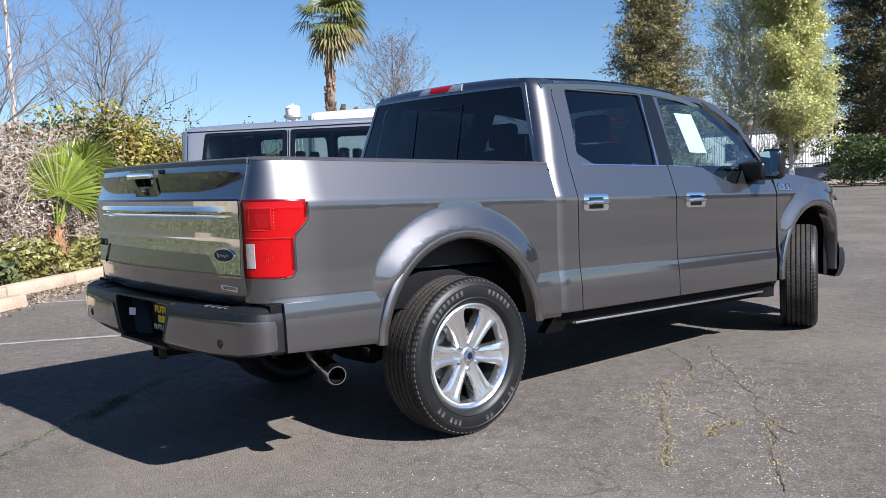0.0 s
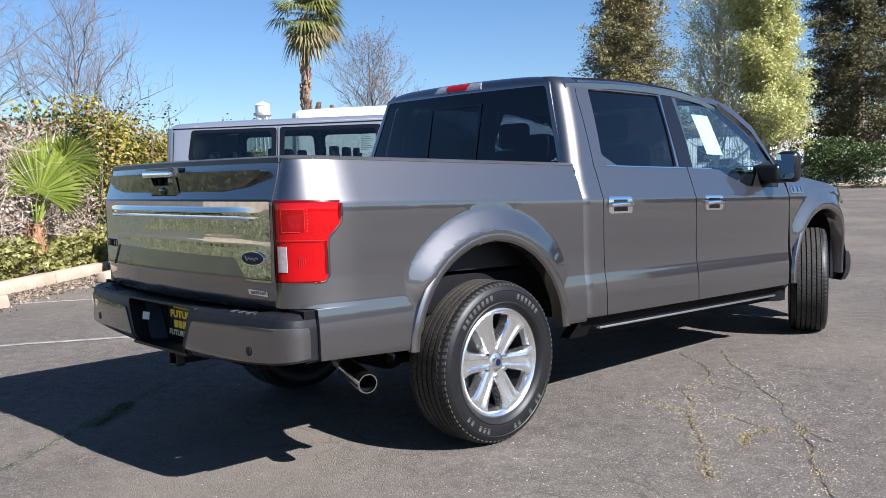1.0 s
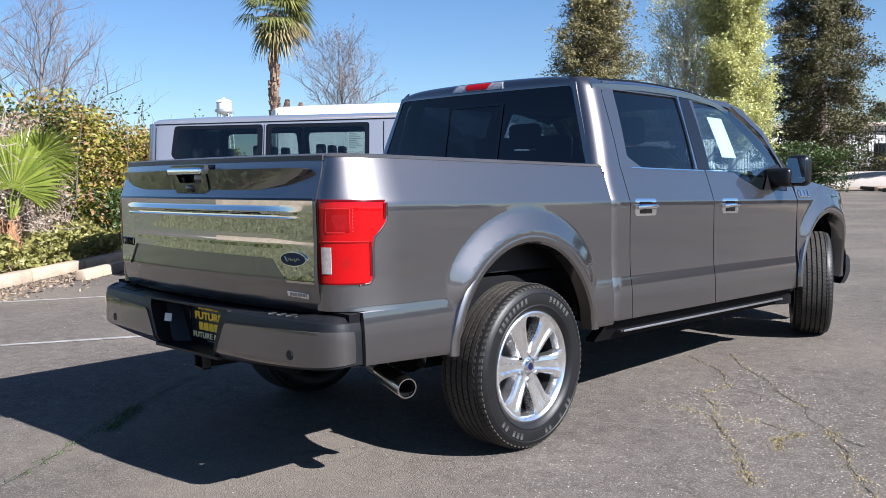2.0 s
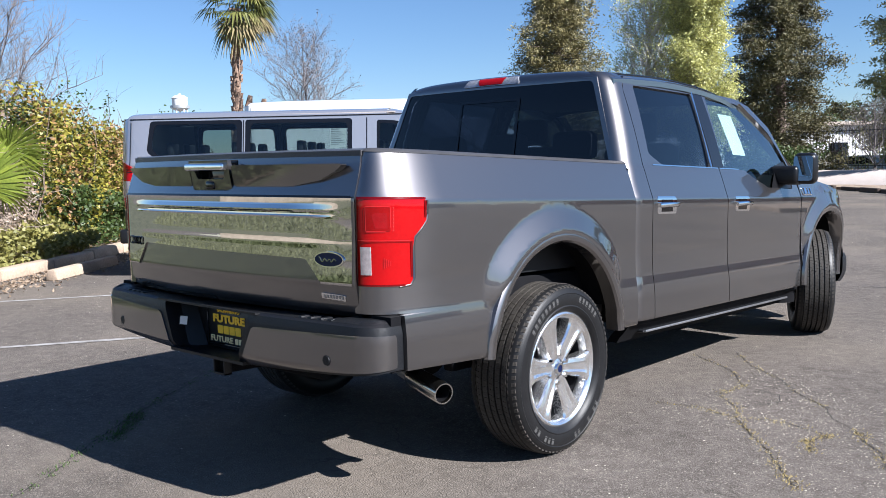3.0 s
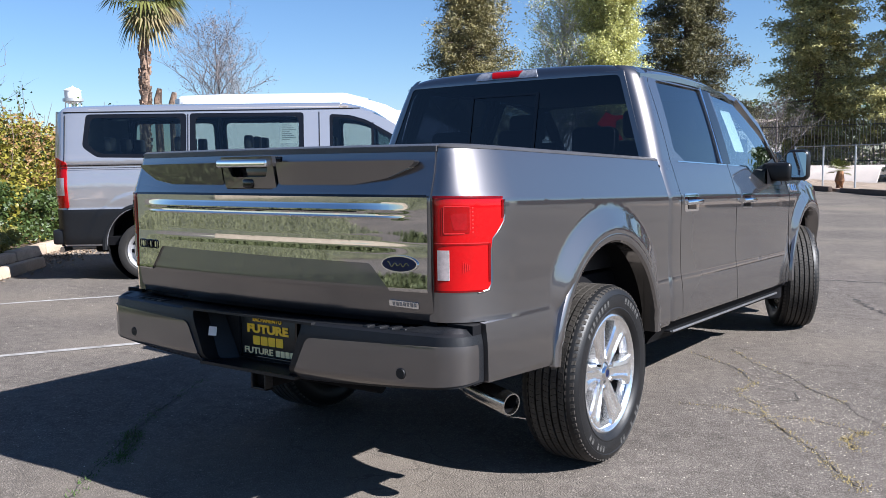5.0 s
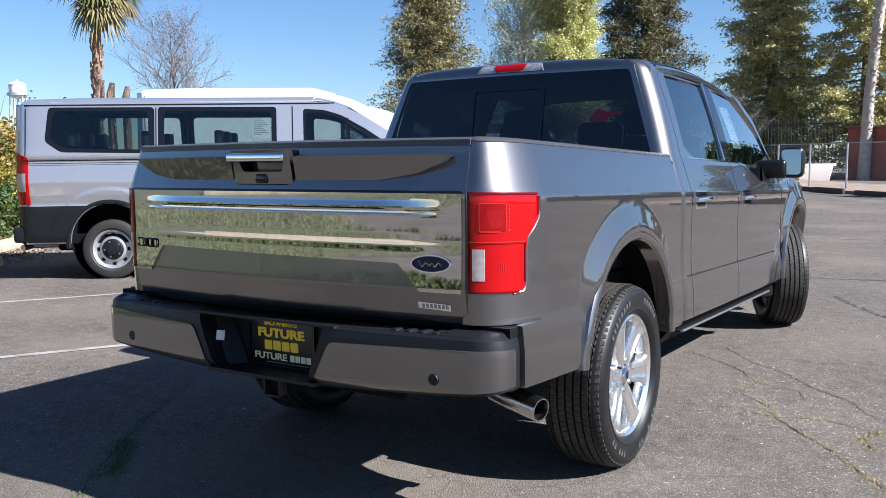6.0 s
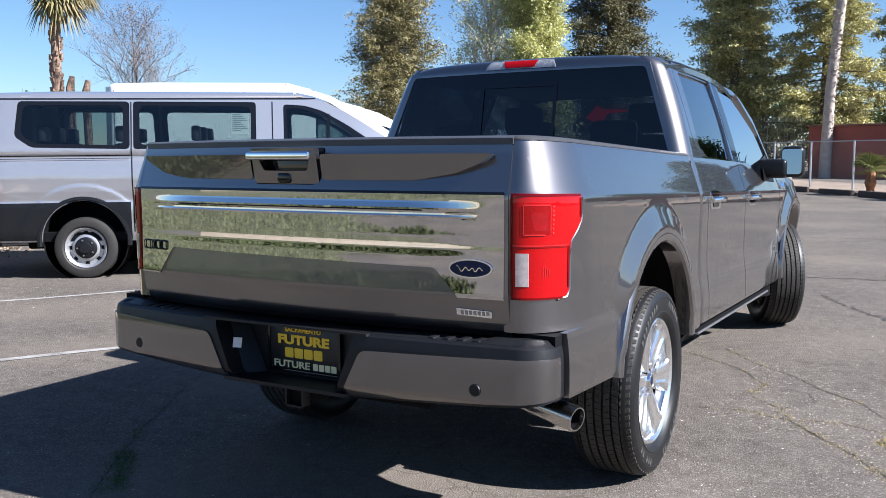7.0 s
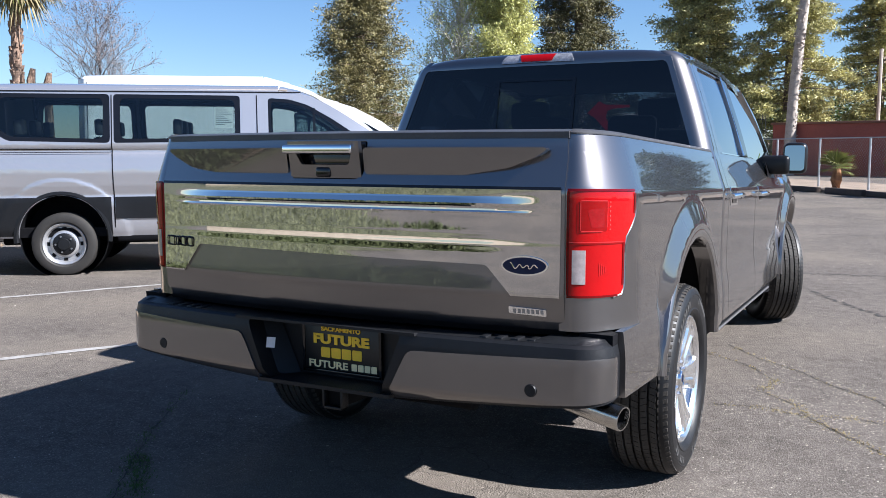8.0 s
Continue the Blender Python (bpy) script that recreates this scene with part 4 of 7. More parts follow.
# ---- road wheels ----
def road_wheel():
    wheel = part("wheel", lathe([(0.262, -0.10), (0.250, -0.09), (0.240, -0.02), (0.236, 0.06), (0.246, 0.095), (0.262, 0.104), (0.272, 0.108), (0.272, 0.114), (0.264, 0.118), (0.252, 0.112), (0.243, 0.098)], 72), ALLOY, None, "bright polished six-spoke alloy rim")
    tyre_prof = [(0.262, -0.095), (0.285, -0.118), (0.325, -0.136), (0.365, -0.134), (0.388, -0.122), (0.399, -0.104), (0.4025, -0.09)]
    tyre_prof += [(0.391, -0.085), (0.391, 0.085)]
    tyre_prof += [(0.4025, 0.09), (0.399, 0.104), (0.388, 0.122), (0.374, 0.131), (0.362, 0.1355), (0.359, 0.1335), (0.332, 0.1375), (0.305, 0.132), (0.300, 0.1345), (0.285, 0.128), (0.272, 0.112), (0.262, 0.095)]
    tyre = part("tyre", lathe(tyre_prof, 96), RUBBER, wheel, "black all-terrain road tyre", smooth=30)
    bm = bmesh.new()
    for k in range(80):
        a = 2 * math.pi * k / 80
        for side in (1, -1):
            b = box(side * 0.088, side * 0.124, -0.0085, 0.0085, 0.388, 0.4035, 0.0)
            for v in b.verts:
                if abs(v.co.x) > 0.11:
                    v.co.z -= 0.013
                v.co.y += 0.006 * (1 if side > 0 else -1) * (abs(v.co.x) > 0.11)
            join(bm, moved(b, Matrix.Rotation(a, 4, "X")))
    for row, x in enumerate((-0.070, -0.035, 0.0, 0.035, 0.070)):
        for k in range(96):
            b = box(x - 0.0128, x + 0.0128, -0.0121, 0.0121, 0.387, 0.4045)
            for v in b.verts:
                v.co.y += 0.30 * (v.co.x - x) * (1 if row % 2 else -1)
            join(bm, moved(b, Matrix.Rotation(2 * math.pi * (k + 0.37 * row) / 96, 4, "X")))
    part("tread", bm, TREAD, wheel, smooth=0)
    bm = bmesh.new()
    for start, count in ((12, 8), (132, 6), (192, 8), (312, 6)):
        for k in range(count):
            a = radians(start + k * 5.4)
            if random.random() < 0.9:
                join(bm, moved(box(0.1335, 0.1372, -0.011, 0.006, 0.326, 0.352), Matrix.Rotation(a, 4, "X")))
    part("sidewall_lettering", bm, mat("raised pale rubber", (0.055, 0.054, 0.052), 0.5, 0, 0.3, 30) if "raised pale rubber" not in bpy.data.materials else bpy.data.materials["raised pale rubber"], wheel, "raised pale tyre markings", smooth=0)
    part("brake_disc", lathe([(0.0, 0.0), (0.17, 0.0), (0.172, -0.02)], 48), STEEL, wheel)
    part("barrel", lathe([(0.238, 0.06), (0.20, -0.03), (0.0, -0.035)], 48), UNDER, wheel)
    for k in range(6):
        bm = bmesh.new()
        # a broad spoke with a sunken middle that widens to the rim
        secs = []
        for r, w, x, dip in ((0.045, 0.030, 0.086, 0.0), (0.085, 0.041, 0.090, 0.003), (0.115, 0.043, 0.095, 0.006), (0.16, 0.047, 0.101, 0.008), (0.205, 0.056, 0.106, 0.008), (0.230, 0.070, 0.109, 0.005), (0.245, 0.092, 0.110, 0.001), (0.253, 0.112, 0.109, 0.0)):
            secs.append([bm.verts.new(c) for c in ((x - 0.060, -w - 0.004, r), (x - 0.012, -w, r), (x - 0.002, -w * 0.86, r), (x + 0.001, -w * 0.52, r), (x - dip, -w * 0.30, r), (x - dip, w * 0.30, r), (x + 0.001, w * 0.52, r), (x - 0.002, w * 0.86, r), (x - 0.012, w, r), (x - 0.060, w + 0.004, r))])
        for a, b in zip(secs, secs[1:]):
            for i in range(9):
                bm.faces.new((a[i], a[i + 1], b[i + 1], b[i]))
        part("spoke", moved(bm, Matrix.Rotation(radians(60 * k + 23), 4, "X")), ALLOY, wheel, smooth=25)
        part("lug_nut", moved(tube([(0.07, 0, 0.067), (0.098, 0, 0.067)], 0.011, 6), Matrix.Rotation(radians(60 * k + 53), 4, "X")), CHROME, wheel)
    part("hub_face", lathe([(0.0, 0.088), (0.036, 0.088), (0.042, 0.084), (0.085, 0.074), (0.095, 0.05)], 36), ALLOY, wheel)
    cap = part("centre_cap", lathe([(0.018, 0.1005), (0.028, 0.100), (0.034, 0.093), (0.036, 0.08)], 30), CHROME, wheel, "round chrome centre cap")
    part("cap_face", lathe([(0.0, 0.0985), (0.018, 0.0985)], 24), EMBLEM, cap, "dark enamel disc")
    return wheel


wheel = road_wheel()
wheel.parent = truck
wheel.matrix_basis = pose(0.845, 0, 0.402)
STEER = 26
for m in (pose(-0.845, 0, 0.402, 0, 0, 180), pose(0.855, 3.683, 0.402, 20, 0, STEER), pose(-0.855, 3.683, 0.402, 0, 0, 180 + STEER)):
    copy_thing(wheel, m)


# ---- ground ----
def asphalt():
    m = mat("worn asphalt", (0.100, 0.0865, 0.075), 0.9, 0, 0.40, 0.7, 1.0, 120, spec=0.2)
    n, l = m.node_tree.nodes, m.node_tree.links
    b = n["Principled BSDF"]
    old = b.inputs["Base Color"].links[0].from_socket
    tc = n.new("ShaderNodeTexCoord")
    # stones of two sizes, from tar-dark to pale, and a few bright chips
    mx = None
    for size, lo, hi, share, tone in ((95, 0.62, 1.0, 0.42, (0.285, 0.25, 0.215, 1)), (190, 0.72, 1.0, 0.62, (0.40, 0.355, 0.305, 1)), (150, 0.30, 0.0, 0.55, (0.030, 0.026, 0.023, 1)), (44, 0.93, 0.96, 1.0, (0.60, 0.53, 0.43, 1))):
        vo = n.new("ShaderNodeTexVoronoi")
        vo.inputs["Scale"].default_value = size
        l.new(tc.outputs["Object"], vo.inputs["Vector"])
        rr = n.new("ShaderNodeMapRange")
        rr.inputs["From Min"].default_value, rr.inputs["From Max"].default_value, rr.inputs["To Max"].default_value = lo, hi, share
        l.new(vo.outputs["Color"], rr.inputs["Value"])
        fac = rr.outputs["Result"]
        if size < 50:
            near = n.new("ShaderNodeMapRange")
            near.inputs["From Min"].default_value, near.inputs["From Max"].default_value = 0.30, 0.22
            l.new(vo.outputs["Distance"], near.inputs["Value"])
            cut_to = n.new("ShaderNodeMath")
            cut_to.operation = "MULTIPLY"
            l.new(fac, cut_to.inputs[0])
            l.new(near.outputs["Result"], cut_to.inputs[1])
            fac = cut_to.outputs[0]
        mx = n.new("ShaderNodeMix")
        mx.data_type = "RGBA"
        mx.inputs["B"].default_value = tone
        l.new(fac, mx.inputs["Factor"])
        l.new(old, mx.inputs["A"])
        old = mx.outputs["Result"]
    # dusty tan wear in broad patches
    nz = n.new("ShaderNodeTexNoise")
    nz.inputs["Scale"].default_value, nz.inputs["Detail"].default_value = 0.35, 9
    l.new(tc.outputs["Object"], nz.inputs["Vector"])
    r2 = n.new("ShaderNodeMapRange")
    r2.inputs["From Min"].default_value, r2.inputs["From Max"].default_value, r2.inputs["To Max"].default_value = 0.48, 0.72, 0.75
    l.new(nz.outputs["Fac"], r2.inputs["Value"])
    m2 = n.new("ShaderNodeMix")
    m2.data_type = "RGBA"
    m2.inputs["B"].default_value = (0.172, 0.145, 0.115, 1)
    l.new(r2.outputs["Result"], m2.inputs["Factor"])
    l.new(mx.outputs["Result"], m2.inputs["A"])
    # a net of hairline cracks in some patches
    warp = n.new("ShaderNodeTexNoise")
    warp.inputs["Scale"].default_value, warp.inputs["Detail"].default_value = 5.0, 4
    l.new(tc.outputs["Object"], warp.inputs["Vector"])
    va = n.new("ShaderNodeMix")
    va.data_type = "VECTOR"
    va.inputs["Factor"].default_value = 0.16
    l.new(tc.outputs["Object"], va.inputs["A"])
    l.new(warp.outputs["Color"], va.inputs["B"])
    ve = n.new("ShaderNodeTexVoronoi")
    ve.feature = "DISTANCE_TO_EDGE"
    ve.inputs["Scale"].default_value = 3.6
    l.new(va.outputs["Result"], ve.inputs["Vector"])
    line = n.new("ShaderNodeMapRange")
    line.inputs["From Min"].default_value, line.inputs["From Max"].default_value = 0.018, 0.004
    l.new(ve.outputs["Distance"], line.inputs["Value"])
    patch = n.new("ShaderNodeTexNoise")
    patch.inputs["Scale"].default_value, patch.inputs["Detail"].default_value = 0.8, 3
    l.new(tc.outputs["Object"], patch.inputs["Vector"])
    pm = n.new("ShaderNodeMapRange")
    pm.inputs["From Min"].default_value, pm.inputs["From Max"].default_value, pm.inputs["To Max"].default_value = 0.52, 0.66, 0.55
    l.new(patch.outputs["Fac"], pm.inputs["Value"])
    both = n.new("ShaderNodeMath")
    both.operation = "MULTIPLY"
    l.new(line.outputs["Result"], both.inputs[0])
    l.new(pm.outputs["Result"], both.inputs[1])
    m3 = n.new("ShaderNodeMix")
    m3.data_type = "RGBA"
    m3.inputs["B"].default_value = (0.035, 0.031, 0.026, 1)
    l.new(both.outputs[0], m3.inputs["Factor"])
    l.new(m2.outputs["Result"], m3.inputs["A"])
    l.new(m3.outputs["Result"], b.inputs["Base Color"])
    return m


ASPHALT = asphalt()
bm = bmesh.new()
bmesh.ops.create_grid(bm, x_segments=8, y_segments=8, size=900)
tagged(part("ground", bm, ASPHALT, smooth=0), "worn grey asphalt car park with cracks and faded lines", "asphalt", kind="structure")
LINE = mat("faded white paint", (0.11, 0.10, 0.09), 0.85, 0, 0.1, 7, tint=(0.40, 0.385, 0.365))
CRACK = mat("crack shadow", (0.035, 0.031, 0.028), 0.95, 0, 0.3, 30)
WEED = mat("dry yellow weed", (0.27, 0.21, 0.08), 0.8, 0, 0.4, 30)
MOSS = mat("green moss", (0.05, 0.09, 0.015), 0.85, 0, 0.4, 30)
U = Vector((0.792, 0.6106, 0))
W = Vector((0.6106, -0.792, 0))
VAN_A = Vector((-6.857, 2.472, 0))


def lot(s, w, z=0.0):
    """A place in the row of stalls: s along the parked van, w across to its right."""
    return VAN_A + U * s + W * w + Vector((0, 0, z))


def ragged(points, width, z, rough=0.3, step=0.06):
    """A thin uneven strip along points."""
    bm, last = bmesh.new(), None
    rng = random.Random(int(abs(points[0][0]) * 1000) + len(points))
    for a, b in zip(points, points[1:]):
        a, b = Vector((*a, 0)), Vector((*b, 0))
        d = (b - a).normalized()
        nrm = Vector((-d.y, d.x, 0))
        count = max(1, int((b - a).length / step))
        for i in range(count):
            p = a.lerp(b, i / count) + nrm * rng.uniform(-1, 1) * width * rough * 2
            w = width * rng.uniform(1 - rough, 1 + rough) / 2
            row = [bm.verts.new((*(p + nrm * w).xy, z)), bm.verts.new((*(p - nrm * w).xy, z))]
            if last:
                bm.faces.new((last[0], row[0], row[1], last[1]))
            last = row
    return bm


def line_between(a, b, width=0.075):
    return part("painted_line", ragged([a, b], width, 0.004, 0.12, 0.25), LINE, smooth=0)


for a, b in (((-7.3, -0.9), (-4.75, 3.1)), ((-4.45, -1.5), (-2.3, 1.9))):
    tagged(line_between(a, b), "faded white parking line on asphalt", "parking line", "parking lines", "structure")
crack_lists = [[(0.52, 2.33), (0.93, 2.02), (1.15, 1.68), (1.10, 1.42), (1.30, 1.22), (1.38, 1.02), (1.55, 0.80), (1.72, 0.60), (1.86, 0.36), (2.0, 0.19)],
               [(0.74, 2.56), (1.0, 2.2), (1.26, 1.98), (1.45, 1.72), (1.68, 1.51)], [(1.93, 1.18), (2.02, 1.02), (2.13, 0.88), (2.20, 0.7), (2.32, 0.52), (2.5, 0.25)],
               [(-1.87, 0.0), (-1.51, -0.62), (-1.32, -0.9), (-1.05, -1.28), (-0.77, -1.61), (-0.53, -1.93), (-0.2, -2.4)], [(-1.30, -0.92), (-1.1, -1.1), (-0.95, -1.28)],
               [(1.45, 1.72), (1.68, 1.51), (1.91, 1.50), (2.13, 1.61), (2.6, 1.75), (3.4, 1.8)], [(1.68, 1.51), (1.78, 1.30), (1.93, 1.18), (2.05, 1.06), (2.2, 1.0)], [(0.9, 1.05), (1.15, 1.1), (1.38, 1.02), (1.6, 1.1), (1.85, 1.0)], [(1.86, 1.0), (1.80, 0.85), (1.89, 0.68)],
               [(1.15, 1.68), (1.4, 1.6), (1.45, 1.45), (1.3, 1.22)], [(1.04, 5.25), (1.41, 4.59), (1.71, 4.17), (2.2, 3.6)], [(0.5, 6.4), (1.7, 6.57), (4.0, 6.9)], [(-0.5, 10.9), (1.67, 11.2), (4, 11.4)], [(3.0, 13.0), (0.6, 15.0), (-3, 15.5)]]
for pts in crack_lists:
    tagged(part("crack", ragged(pts, 0.005 if pts[0][1] < 4 else 0.03, 0.003, 0.8, 0.03), CRACK, smooth=0), "thin dark crack in the asphalt", "crack", "asphalt cracks", "structure")
rng = np.random.default_rng(4)


def blades(name, centres, material, label, height=0.009, spread=0.020):
    verts, faces = [], []
    for c in centres:
        for _ in range(3):
            a = rng.uniform(0, 2 * math.pi)
            p = np.array([c[0] + rng.normal(0, spread), c[1] + rng.normal(0, spread), 0.002])
            d = np.array([math.cos(a), math.sin(a), 0]) * 0.003
            tipv = p + np.array([math.cos(a + 1.3) * 0.01, math.sin(a + 1.3) * 0.01, height * rng.uniform(0.4, 1.2)])
            i = len(verts)
            verts += [p - d, p + d, tipv]
            faces.append((i, i + 1, i + 2))
    return tagged(from_arrays(name, verts, faces, material), label, "weeds", kind="stuff")


def along(pts, count, jitter=0.01):
    out = []
    for _ in range(count):
        i = rng.integers(0, len(pts) - 1)
        t = rng.uniform()
        out.append((pts[i][0] * (1 - t) + pts[i + 1][0] * t + rng.normal(0, jitter), pts[i][1] * (1 - t) + pts[i + 1][1] * t + rng.normal(0, jitter)))
    return out


blades("dry_weeds", along(crack_lists[0][5:], 120, 0.012) + along(crack_lists[0][:6], 80, 0.010) + along(crack_lists[1], 40, 0.005) + along(crack_lists[2], 100, 0.012) + along(crack_lists[7], 70, 0.012) + along(crack_lists[8], 90, 0.010), WEED, "dry yellow weeds growing in the asphalt cracks")
blades("moss", along(crack_lists[3], 130, 0.012) + along(crack_lists[4], 160, 0.02), MOSS, "green moss in the asphalt cracks", 0.012, 0.02)

# loose pale grit, thickest along the cracks
GRIT = mat("loose pale grit", (0.36, 0.31, 0.25), 0.9, 0, 0.4, 30, island=0.8, tint=(0.78, 0.71, 0.60))
spots = along(crack_lists[0], 420, 0.10) + along(crack_lists[1], 220, 0.10) + along(crack_lists[2], 220, 0.10) + along(crack_lists[5], 260, 0.12) + along(crack_lists[7], 300, 0.14)
spots += [(rng.uniform(0.2, 4.5), rng.uniform(-1.6, 4.0)) for _ in range(1500)] + [(rng.uniform(-7.5, -1.0), rng.uniform(-3.0, 2.2)) for _ in range(1100)]
verts, faces = [], []
for gx, gy in spots:
    if abs(gx) < 1.0 and -1.3 < gy < 4.6:
        continue
    r, turn, h = rng.uniform(0.0018, 0.0046), rng.uniform(0, 6.28), rng.uniform(0.5, 0.9)
    i = len(verts)
    verts += [(gx + r * rng.uniform(0.7, 1.3) * math.cos(turn + k * 1.571), gy + r * rng.uniform(0.7, 1.3) * math.sin(turn + k * 1.571), 0.001) for k in range(4)] + [(gx + 0.3 * r, gy, 0.001 + r * h)]
    faces += [(i + k, i + (k + 1) % 4, i + 4) for k in range(4)]
tagged(from_arrays("grit", verts, faces, GRIT), "loose pale grit scattered over the asphalt", "grit", kind="stuff")

# ---- kerb, wheel stops, planting bed ----
CONCRETE = mat("weathered concrete", (0.36, 0.275, 0.20), 0.9, 0, 0.3, 3, 0.5, 60)
SOIL = mat("leaf-strewn soil", (0.16, 0.11, 0.075), 0.95, 0, 0.45, 5, 1.0, 40)


def block_between(name, a, b, width, height, top, material, label, category, bevel=0.02, group="", kind=""):
    """A bar with a flat top narrower than its foot, laid on the ground from a to b."""
    a, b = Vector(a), Vector(b)
    d = (b - a)
    bm = box(0, d.length, -width / 2, width / 2, 0, height, 0)
    for v in bm.verts:
        if v.co.z > height / 2:
            v.co.y *= top
    bmesh.ops.bevel(bm, geom=bm.edges[:], offset=bevel, segments=2, affect="EDGES", profile=0.5)
    ob = part(name, bm, material)
    ob.matrix_basis = Matrix.Translation(a) @ Matrix.Rotation(math.atan2(d.y, d.x), 4, "Z")
    return tagged(ob, label, category, group, kind)


for w0 in (-1.62, 2.2):
    block_between("wheel_stop", lot(-1.28, w0, 0.0), lot(-1.28, w0 + 1.8, 0.0), 0.17, 0.14, 0.7, CONCRETE, "pale weathered concrete wheel stop on asphalt", "wheel stop", 0.02, "wheel stops")
w = -6.0
while w < 3.0:
    ln = random.uniform(0.9, 1.5)
    block_between("kerb", lot(-2.0, w, 0), lot(-2.0, w + ln - 0.02, 0), 0.22, 0.15 + random.uniform(-0.01, 0.02), 0.9, CONCRETE, "weathered concrete kerb edging the planting bed", "kerb", 0.025, "kerb stones", "structure")
    w += ln
bm = panel(steps(-5, -2.08, 0.4), steps(-12, 8, 0.4), lambda s, w: lot(s, w, 0.07 + 0.06 * noise.noise(Vector((s * 1.7, w * 1.7, 0))) + 0.04 * max(0, -s - 2.2)))
tagged(part("planting_bed", bm, SOIL), "soil bed strewn with dry leaves behind the kerb", "soil", kind="structure")


# ---- leaves ----
def leaf_cloud(name, pts, size, material, parent, droop=0.0, aspect=0.55, seed=1, up=0.35):
    """Many small pointed leaves, two triangles each, at the given places."""
    g = np.random.default_rng(seed)
    n = len(pts)
    pts = np.asarray(pts, float)
    d = g.normal(size=(n, 3))
    d[:, 2] = d[:, 2] * 0.7 - droop
    d /= np.linalg.norm(d, axis=1, keepdims=True)
    o = g.normal(size=(n, 3))
    o[:, 2] += up
    s = np.cross(d, o)
    s /= np.linalg.norm(s, axis=1, keepdims=True) + 1e-9
    k = size * g.uniform(0.6, 1.35, size=(n, 1))
    v = np.empty((n, 4, 3))
    v[:, 0], v[:, 2] = pts - d * k * 0.5, pts + d * k * 0.5
    v[:, 1], v[:, 3] = pts + s * k * aspect * 0.5, pts - s * k * aspect * 0.5
    f = np.arange(n * 4).reshape(n, 4)
    me = bpy.data.meshes.new(name)
    me.vertices.add(n * 4)
    me.vertices.foreach_set("co", v.ravel())
    me.loops.add(n * 4)
    me.loops.foreach_set("vertex_index", f.ravel())
    me.polygons.add(n)
    me.polygons.foreach_set("loop_start", np.arange(n) * 4)
    me.update(calc_edges=True)
    me.materials.append(material)
    ob = new(name, me)
    if parent:
        ob.parent = parent
    return ob


def clump_points(centres, radius, per, seed, flat=0.8):
    g = np.random.default_rng(seed)
    out = []
    for c in centres:
        d = g.normal(size=(per, 3))
        d /= np.linalg.norm(d, axis=1, keepdims=True)
        r = radius * g.uniform(0.5, 1.4) * g.uniform(0.35, 1.0, size=(per, 1)) ** 0.5
        d[:, 2] *= flat
        out.append(np.asarray(c) + d * r)
    return np.concatenate(out)


def branches(base, top, limbs, material, parent, name, radius, seed, spread=0.5, twigs=3, sides=6, rise=0.8, first=0.3):
    """A trunk with forking limbs; returns the tips."""
    g = random.Random(seed)
    bm, fine, tips = bmesh.new(), bmesh.new(), []
    base, top = Vector(base), Vector(top)
    h = (top - base).length

    def limb(p, d, length, r, level):
        pts, q = [p], p.copy()
        for i in range(4):
            d = (d + Vector((g.gauss(0, 0.13), g.gauss(0, 0.13), g.gauss(0.05, 0.10)))).normalized()
            q = q + d * length / 4
            pts.append(q.copy())
        join(bm if level < 2 else fine, tube(pts, [r * (1 - 0.17 * i) for i in range(5)], sides if level < 2 else 4, False))
        if level < twigs:
            for i in (1, 2, 3, 4):
                for _ in range(2 if level == 1 and twigs > 3 else 1):
                    side = Vector((g.gauss(0, 1), g.gauss(0, 1), g.gauss(0.35, 0.6))).normalized()
                    limb(pts[i], (d * 0.7 + side * 0.75).normalized(), length * g.uniform(0.42, 0.65), r * 0.5, level + 1)
        else:
            tips.append(pts[-1])
            tips.append(pts[2])

    pts = [base.lerp(top, t) + Vector((g.gauss(0, 0.01) * h, g.gauss(0, 0.01) * h, 0)) * (t > 0) for t in (0, 0.25, 0.5, 0.75, 1)]
    join(bm, tube(pts, [radius, radius * 0.82, radius * 0.62, radius * 0.4, radius * 0.15], 10, False))
    for i in range(limbs):
        t = first + (1 - first) * i / max(1, limbs - 1) * 0.95
        a = i * 2.4 + g.uniform(-0.4, 0.4)
        d = Vector((math.cos(a), math.sin(a), rise)).normalized()
        limb(base.lerp(top, t), d, h * spread * (1.15 - 0.75 * t), radius * 0.42 * (1.1 - 0.7 * t), 1)
    part("twig", fine, material, parent)
    return part(name, bm, material, parent), tips


BARK = mat("grey bark", (0.16, 0.12, 0.095), 0.9, 0, 0.35, 8, 0.8, 60)
TWIG = mat("pale bare twig", (0.15, 0.13, 0.125), 0.9, 0, 0.3, 20)
LEAF_Y = mat("yellow-green hedge leaf", (0.055, 0.078, 0.012), 0.5, 0, 0.5, 1.8, island=0.9, tint=(0.42, 0.36, 0.05), trans=0.25)
LEAF_D = mat("deep green leaf", (0.03, 0.055, 0.012), 0.5, 0, 0.5, 3, island=0.9, tint=(0.085, 0.13, 0.03), trans=0.25)
LEAF_B = mat("dry brown leaf", (0.19, 0.12, 0.07), 0.7, 0, 0.4, 3, island=0.9, tint=(0.40, 0.31, 0.22), trans=0.2)
LEAF_O = mat("orange-brown hedge leaf", (0.13, 0.07, 0.03), 0.6, 0, 0.4, 3, island=0.9, tint=(0.40, 0.24, 0.09), trans=0.25)
LEAF_S = mat("fresh spring leaf", (0.22, 0.26, 0.08), 0.45, 0, 0.4, 1.2, island=0.9, tint=(0.78, 0.75, 0.29), trans=0.35)
